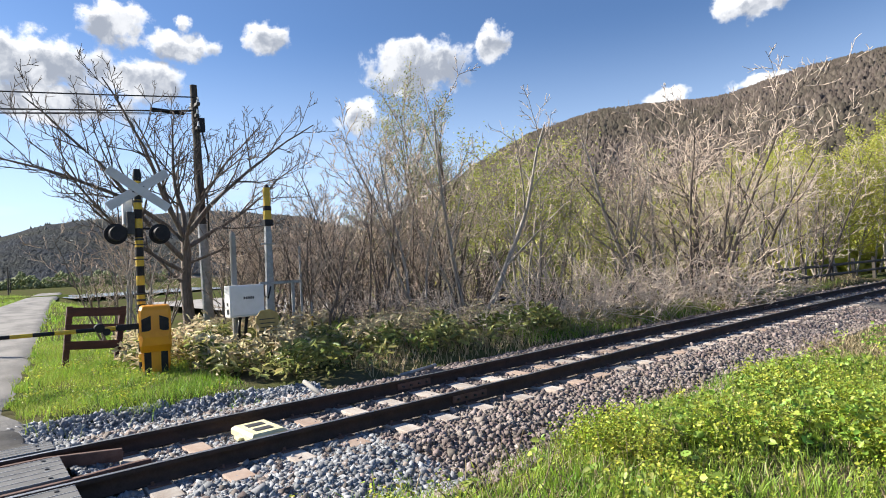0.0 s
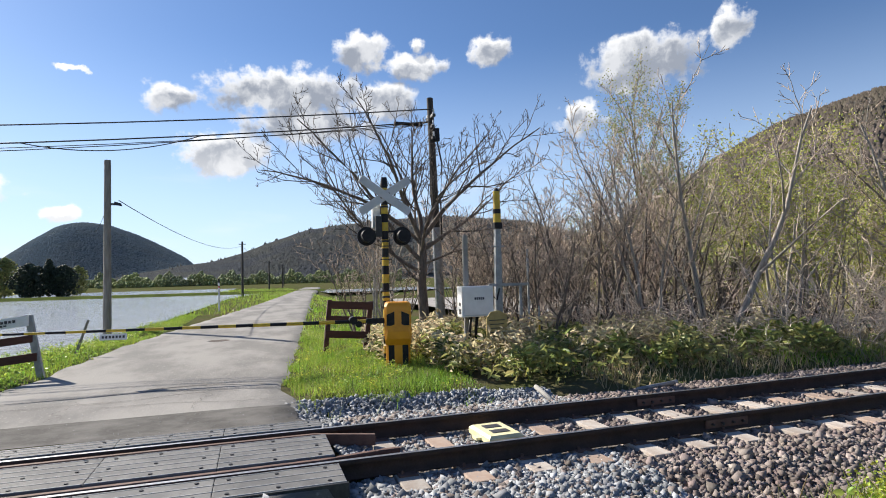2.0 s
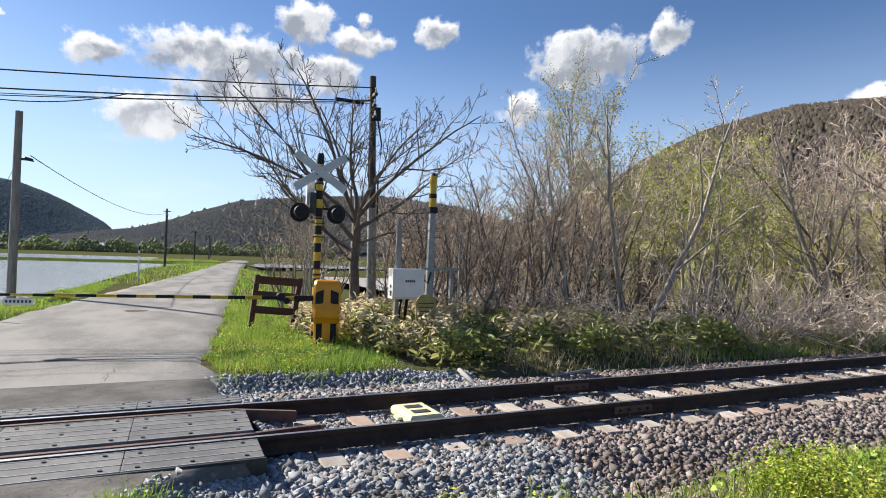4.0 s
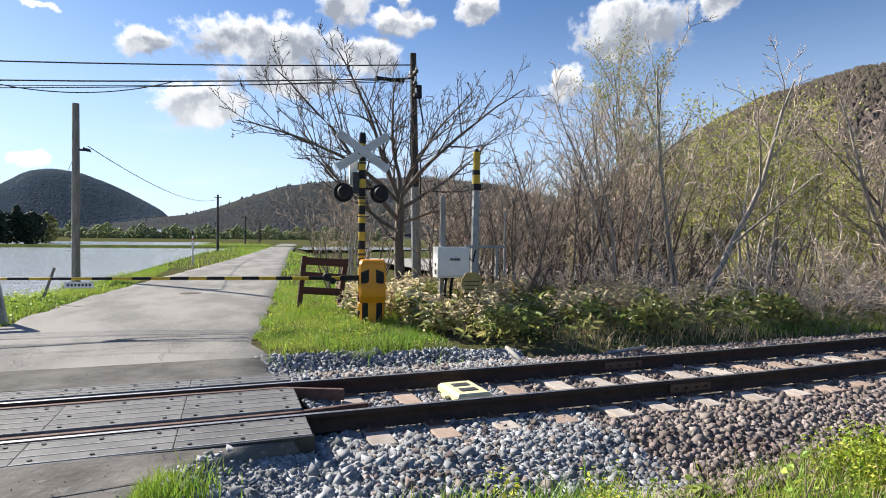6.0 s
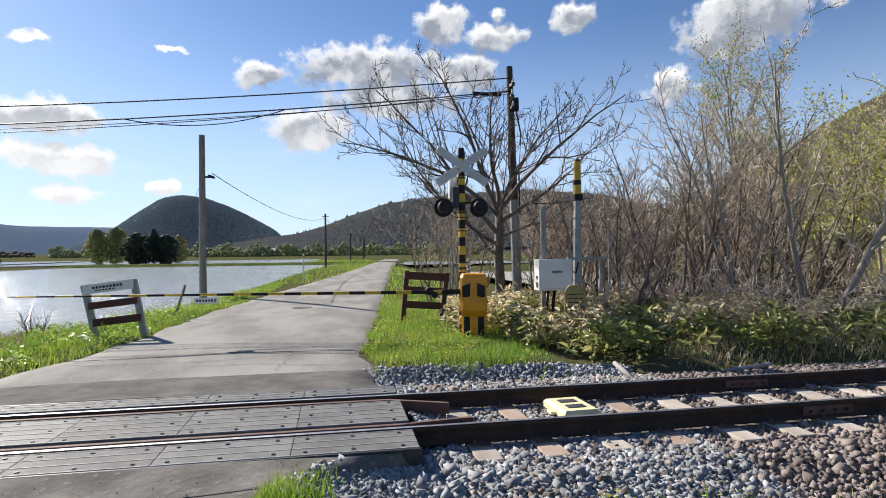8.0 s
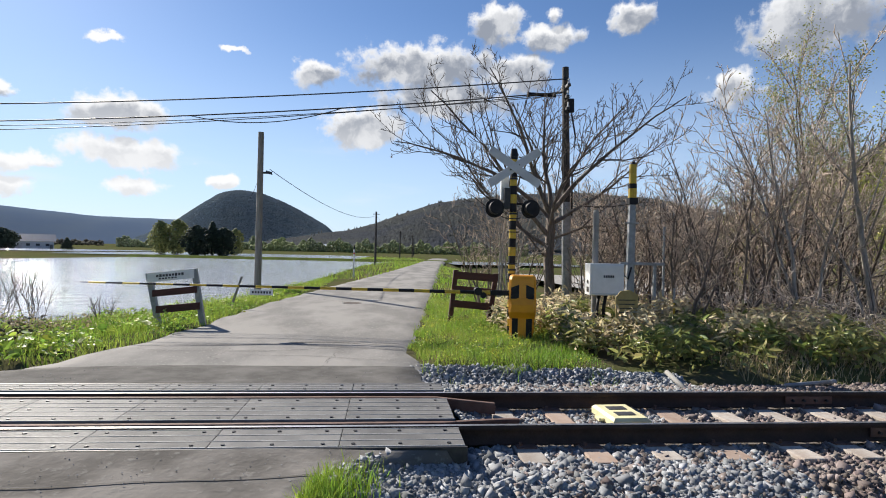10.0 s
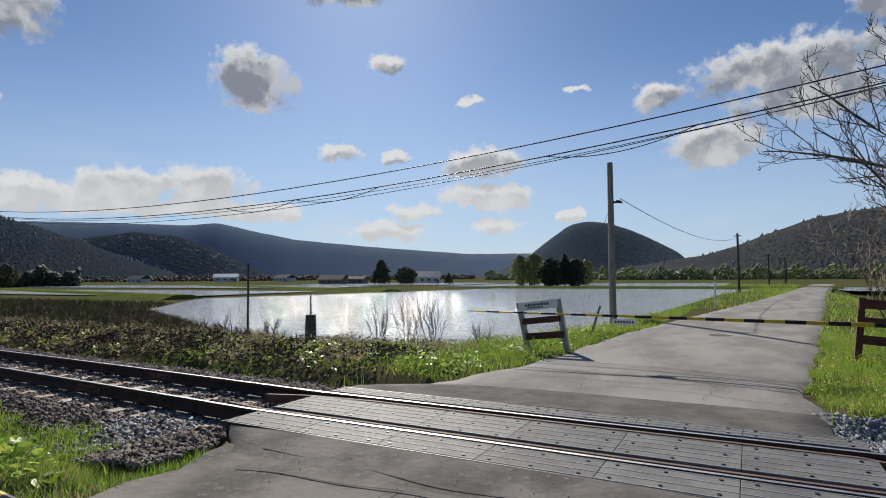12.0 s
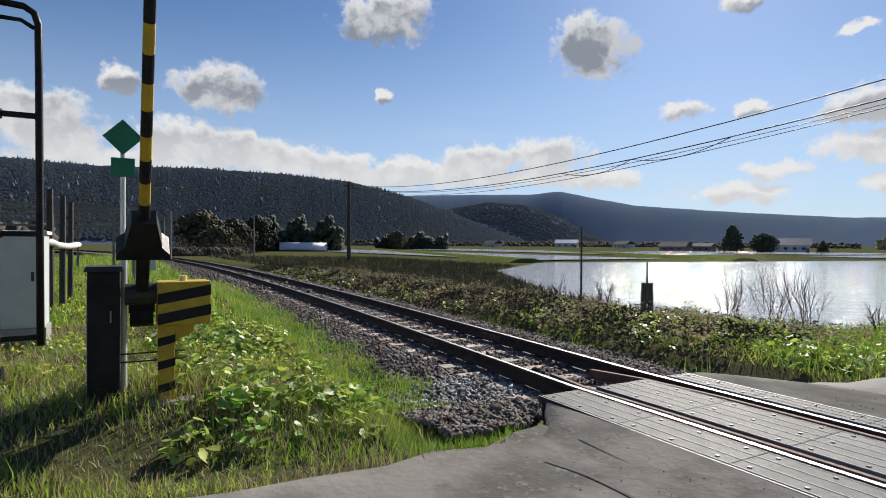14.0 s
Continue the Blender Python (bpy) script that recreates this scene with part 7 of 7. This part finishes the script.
def far_wood(name, seed, n, az0, az1, r0, r1, size, key, label, spruce=False, high=0.0):
    rng = np.random.default_rng(seed)
    a, r = np.radians(rng.uniform(az0, az1, n)), rng.uniform(r0, r1, n)
    p = np.stack([-0.6 - r * np.sin(a), -5.5 + r * np.cos(a), np.full(n, -0.8)], 1)
    s = size * rng.uniform(0.5, 1.2, n)
    crest = 0.75 + 0.25 * np.sin(np.degrees(a) * 2.3 + seed) + 0.12 * np.sin(np.degrees(a) * 7.1)
    p[:, 2] += rng.random(n) * high * crest if high else rng.random(n) ** 2 * size * 1.3
    sv, sf = (SPRUCE_V * np.array([0.7, 0.7, 1.7]), SPRUCE_F) if spruce else (CLUMP_V, CLUMP_F)
    v, f = scatter(sv, sf, p, s, rng, upright=True, tilt=0.15)
    tagged(raw(name, v, f, key), label, "woodland", kind="stuff")


def clump_tree(name, az, dist, height, width, key, seed, label, conical=False):
    """A far tree: a trunk and a crown of many clumps."""
    rng = np.random.default_rng(seed)
    a = radians(az)
    t = thing(name, (-0.6 - dist * math.sin(a), -5.5 + dist * math.cos(a), -0.7), label, "tree", "far trees")
    part("trunk", rod((0, 0, 0), (0, 0, height * 0.7), 0.02 * height, 0.008 * height, 7), "bark_dark", t)
    n = 1300
    z = rng.random(n) ** 0.8
    w_ = (1 - z) ** 0.7 if conical else np.sqrt(np.maximum(0.02, 1 - (2 * z - 0.9) ** 2 * 0.9))
    ang = rng.uniform(0, 6.28, n)
    r = width / 2 * w_ * np.sqrt(rng.random(n)) * (1 + 0.25 * np.sin(ang * 3 + z * 9))
    p = np.stack([np.cos(ang) * r, np.sin(ang) * r, height * (0.06 + 0.9 * z)], 1)
    v, f = scatter(CLUMP_V, CLUMP_F, p, width * 0.07 * rng.uniform(0.5, 1.5, n), rng)
    raw("crown", v, f, key, t)


def house(az, dist, wx, wy, h, roof_h, wall, roof, turn, label):
    a = radians(az)
    t = thing("farmhouse", pose(-0.6 - dist * math.sin(a), -5.5 + dist * math.cos(a), -0.6, 0, 0, turn), label, "house", "farm buildings")
    part("wall", box((wx, wy, h), (0, 0, h / 2)), wall, t)
    o = 0.5
    part("roof", loft([[(-wx / 2 - o, -wy / 2 - o, h), (-wx / 2 - o, wy / 2 + o, h), (-wx / 2 - o, 0, h + roof_h)], [(wx / 2 + o, -wy / 2 - o, h), (wx / 2 + o, wy / 2 + o, h), (wx / 2 + o, 0, h + roof_h)]]), roof, t)
    for i in range(3):
        part("window", box((wx * 0.12, 0.1, h * 0.3), (-wx * 0.3 + wx * 0.3 * i, -wy / 2 - 0.03, h * 0.55)), "dark_metal", t)
    part("door", box((wx * 0.1, 0.1, h * 0.6), (wx * 0.42, -wy / 2 - 0.03, h * 0.3)), "house_wall", t)


def far_land():
    hill("hill_right", 420, 330, [(-100, 13.5), (-90, 14.6), (-78, 14.4), (-72.5, 14.1), (-66.4, 12.9), (-60, 13.2), (-55.6, 13.2), (-49, 11.7), (-44, 9.3), (-38, 5.5), (-33, 3.2), (-27, 1.2), (-22, 0.3)],
         "forest_bare", "steep hillside of leafless brown woodland", "forest_crown", 120000, 3.2, 0.22, 2, tall=1.9, pines=2600)
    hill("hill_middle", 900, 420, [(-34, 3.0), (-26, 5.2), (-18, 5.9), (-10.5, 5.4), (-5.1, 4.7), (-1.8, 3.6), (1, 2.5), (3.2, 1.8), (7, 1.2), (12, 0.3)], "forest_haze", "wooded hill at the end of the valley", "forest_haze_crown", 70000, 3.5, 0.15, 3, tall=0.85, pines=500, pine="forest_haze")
    hill("hill_dome", 1300, 420, [(4.0, 0.3), (6.0, 2.2), (8.0, 3.3), (10.0, 4.3), (12, 5.0), (13.9, 5.25), (15.6, 4.9), (17.1, 3.9), (18.4, 2.9), (20, 1.6), (23, 0.3)], "forest_haze_blue", "round wooded hill standing over the fields", "forest_haze_blue_crown", 45000, 3.8, 0.1, 4, tall=0.75)
    hill("ridge_far", 3300, 900, [(12, 1.2), (18.7, 2.3), (25.4, 2.3), (34.6, 3.0), (42.4, 3.7), (46, 4.4), (49.6, 5.2), (52, 4.9), (58, 4.9), (63.5, 4.8), (72, 4.2), (90, 3.5)], "far_ridge_haze", "long ridge across the valley, coloured blue for haze", rough=0.08, seed=5)
    hill("ridge_spur", 2300, 600, [(45, 0.3), (47, 1.2), (49.5, 2.6), (53, 3.8), (56.5, 4.1), (61, 3.3), (66, 2.4)], "forest_haze_left", "dark wooded spur before the far ridge", "forest_haze_left_crown", 14000, 9.0, 0.1, 8, tall=0.6)
    hill("hill_left", 950, 480, [(53, 0.3), (56, 1.4), (60, 3.0), (63, 4.1), (65.7, 4.9), (70, 5.9), (76.6, 6.5), (84, 6.7), (93, 6.4), (99, 6.6), (110, 6.2), (125, 5.0), (150, 3.0), (190, 4.0), (230, 6.0), (262, 12.0)], "forest_haze_left", "long wooded hill along the railway", "forest_haze_left_crown", 110000, 3.4, 0.2, 6, tall=0.8, pines=1600, pine="forest_haze_left")
    far_wood("wood_green_far", 41, 24000, -14, 13, 300, 460, 1.25, "far_green", "band of spring green trees across the fields", high=6.5)
    far_wood("wood_green_left", 42, 10000, 12, 24, 380, 520, 1.3, "far_green", "band of spring green trees across the fields", high=6.0)
    far_wood("wood_spring", 48, 15000, -84, -40, 48, 105, 1.9, "leaf_spring", "bright yellow-green spring woodland beyond the river")
    far_wood("wood_brown_right", 49, 5000, -42, -25, 60, 120, 2.2, "forest_crown", "leafless brown woodland beyond the river")
    far_wood("wood_olive_right", 50, 6000, -62, -40, 45, 110, 1.8, "leaf_willow", "pale olive spring woodland beyond the river")
    far_wood("wood_dark_left", 43, 7000, 70.8, 79.5, 150, 185, 1.5, "conifer", "dark shelter belt beyond the railway", high=8.0)
    far_wood("wood_brush_left", 44, 9000, 80, 87.5, 95, 150, 0.7, "far_shrub", "low brush near the bend of the track")
    brush("brush_left_far", 75, 1200, 79, 87.0, 90, 140, 2.6, 0.03, "far_shrub", "bare brush near the bend of the track")
    far_wood("hedge_left", 45, 4000, 60.5, 67.5, 205, 225, 1.4, "conifer", "dark clipped shelter belt by the farms", high=5.2)
    far_wood("wood_valley", 46, 6000, 25, 75, 500, 900, 2.6, "far_shrub", "scattered trees and hedges over the valley floor")
    far_wood("wood_behind", 47, 9000, 95, 260, 120, 300, 3.2, "far_shrub", "woodland behind the railway")
    # dykes between the paddies
    for i, (x0, y0, x1, y1, wd) in enumerate([(-52, 34, -190, 70, 3.5), (-40, 87.5, 10, 88, 3.0), (-45, 62, -160, 118, 3.0)]):
        d = Vector((x1 - x0, y1 - y0, 0))
        n = d.normalized().cross(Vector((0, 0, 1))) * wd / 2
        a, b = Vector((x0, y0, 0)), Vector((x1, y1, 0))
        sec = lambda p: [p + n * 1.3 + Vector((0, 0, -0.6)), p + n * 0.5 + Vector((0, 0, -0.12)), p - n * 0.5 + Vector((0, 0, -0.12)), p - n * 1.3 + Vector((0, 0, -0.6))]
        dk = part("dyke_%d" % (i + 1), loft([sec(a), sec(a.lerp(b, 0.5)), sec(b)]), "dyke_grass")
        tagged(dk, "low grassy dyke between paddies", "dyke", kind="structure")
    for az_, dist, h, w_, key, con, lab in [(83.4, 118, 8.2, 9.0, "far_olive", False, "bushy olive-brown tree by the bend of the track"), (80.6, 120, 6.8, 7.0, "far_shrub", False, "bare brown tree by the bend of the track"), (81.9, 105, 5.0, 6.0, "far_olive", False, "low olive bush by the bend of the track"), (78.6, 130, 8.0, 7.0, "conifer", False, "dark rounded tree by the railway"), (65.4, 200, 6.6, 6.0, "far_olive", False, "olive tree beside the shelter belt"), (34.3, 190, 8.2, 7.5, "conifer", True, "dark conifer by a farmhouse"), (31.9, 190, 5.5, 7.0, "conifer", False, "dark rounded tree by a farmhouse"), (27.6, 190, 3.6, 3.2, "conifer", True, "small dark conifer in the fields"),
                                            (16.3, 120, 7.0, 4.0, "conifer", True, "dark conifer on the paddy edge"), (17.6, 118, 6.0, 5.0, "conifer", False, "dark rounded tree on the paddy edge"), (15.3, 119, 5.8, 4.4, "conifer", False, "dark rounded tree on the paddy edge"),
                                            (19.2, 125, 7.4, 4.0, "leaf_willow", False, "pale leafing tree on the paddy edge"), (20.6, 126, 7.0, 4.0, "leaf_willow", False, "pale leafing tree on the paddy edge"), (14.3, 130, 6.0, 3.5, "leaf_willow", False, "pale leafing tree on the paddy edge")]:
        clump_tree("field_tree", az_, dist, h, w_, key, int(az_ * 10), lab, con)
    house(39.0, 190, 7.5, 6, 1.6, 1.5, "house_wall", "roof_dark", 20, "low dark farmhouse beyond the paddy")
    house(36.6, 195, 5.5, 5, 1.7, 1.0, "house_wall", "roof_dark", 15, "low dark farmhouse beyond the paddy")
    house(29.6, 200, 7.5, 6, 2.2, 2.0, "house_white", "roof_blue", 30, "white farmhouse with a blue roof")
    house(30.9, 205, 3.0, 4, 2.2, 0.9, "house_white", "roof_dark", 30, "small white outbuilding beside the farmhouse")
    house(48.8, 420, 15.0, 10, 3.0, 2.5, "house_white", "film_sheet", 40, "long shed with a shining roof")
    house(6.0, 330, 14.0, 8, 2.4, 2.0, "house_wall", "film_sheet", 0, "low farm shed across the fields")
    house(43.5, 360, 10.0, 8, 2.4, 2.0, "house_white", "roof_dark", 0, "distant white farm building")
    house(56.0, 380, 10.0, 8, 2.4, 2.0, "house_white", "roof_dark", 10, "distant white farm building")
    house(62.5, 260, 7.0, 6, 2.4, 1.6, "house_white", "roof_dark", 60, "distant white farm building")
    for az_, dist, ln in ((74.4, 145, 11.0), (84.8, 120, 6.5)):
        a = radians(az_)
        t = thing("greenhouse", pose(-0.6 - dist * math.sin(a), -5.5 + dist * math.cos(a), -0.3, 0, 0, az_), "long white plastic-covered greenhouse", "greenhouse", "greenhouses")
        part("cover", loft([[(x, math.cos(k * math.pi / 8) * 2.2, math.sin(k * math.pi / 8) * 1.9) for k in range(9)] for x in (-ln / 2, 0, ln / 2)]), "film_sheet", t, smooth=True)
        for x in (-ln / 2, ln / 2):
            part("end_frame", tube([(x, math.cos(k * math.pi / 8) * 2.25, math.sin(k * math.pi / 8) * 1.95) for k in range(9)], 0.08), "galvanised", t)

# ---------------- build ----------------
ground()
roads()
road_cracks()
grit()
waters()
far_land()
bed()
rails()
track_device()
crossing_signal()
far_arm = far_barrier()
near_arm = near_barrier()
near_signal()
near_fittings()
guards()
white_box()
warning_pole()
poles()
markers()
drain_cover()
woods()
undergrowth()
sleepers()
ballast()
deck()


def motions():
    """Both barrier arms rise after the train has gone."""
    home = far_arm.location.copy()
    rows = [(0.0, 0.6), (12.3, 0.6), (12.5, 1.8), (12.6, 2.8), (12.8, 5.6), (13.0, 9.5), (13.5, 24.0), (14.0, 40.0)]
    walk(far_arm, [(t, Matrix.Translation(home) @ pose(0, 0, 0, 0, a, 0)) for t, a in rows])
    base = near_arm.location.copy()
    rows = [(0.0, -3.2), (12.3, -3.2), (12.5, 0.2), (12.6, 3.8), (12.8, 9.3), (13.0, 15.5), (13.3, 25.0), (13.6, 34.0), (14.0, 47.0)]
    walk(near_arm, [(t, Matrix.Translation(base) @ pose(0, 0, 0, 0, -a, 0)) for t, a in rows])


motions()
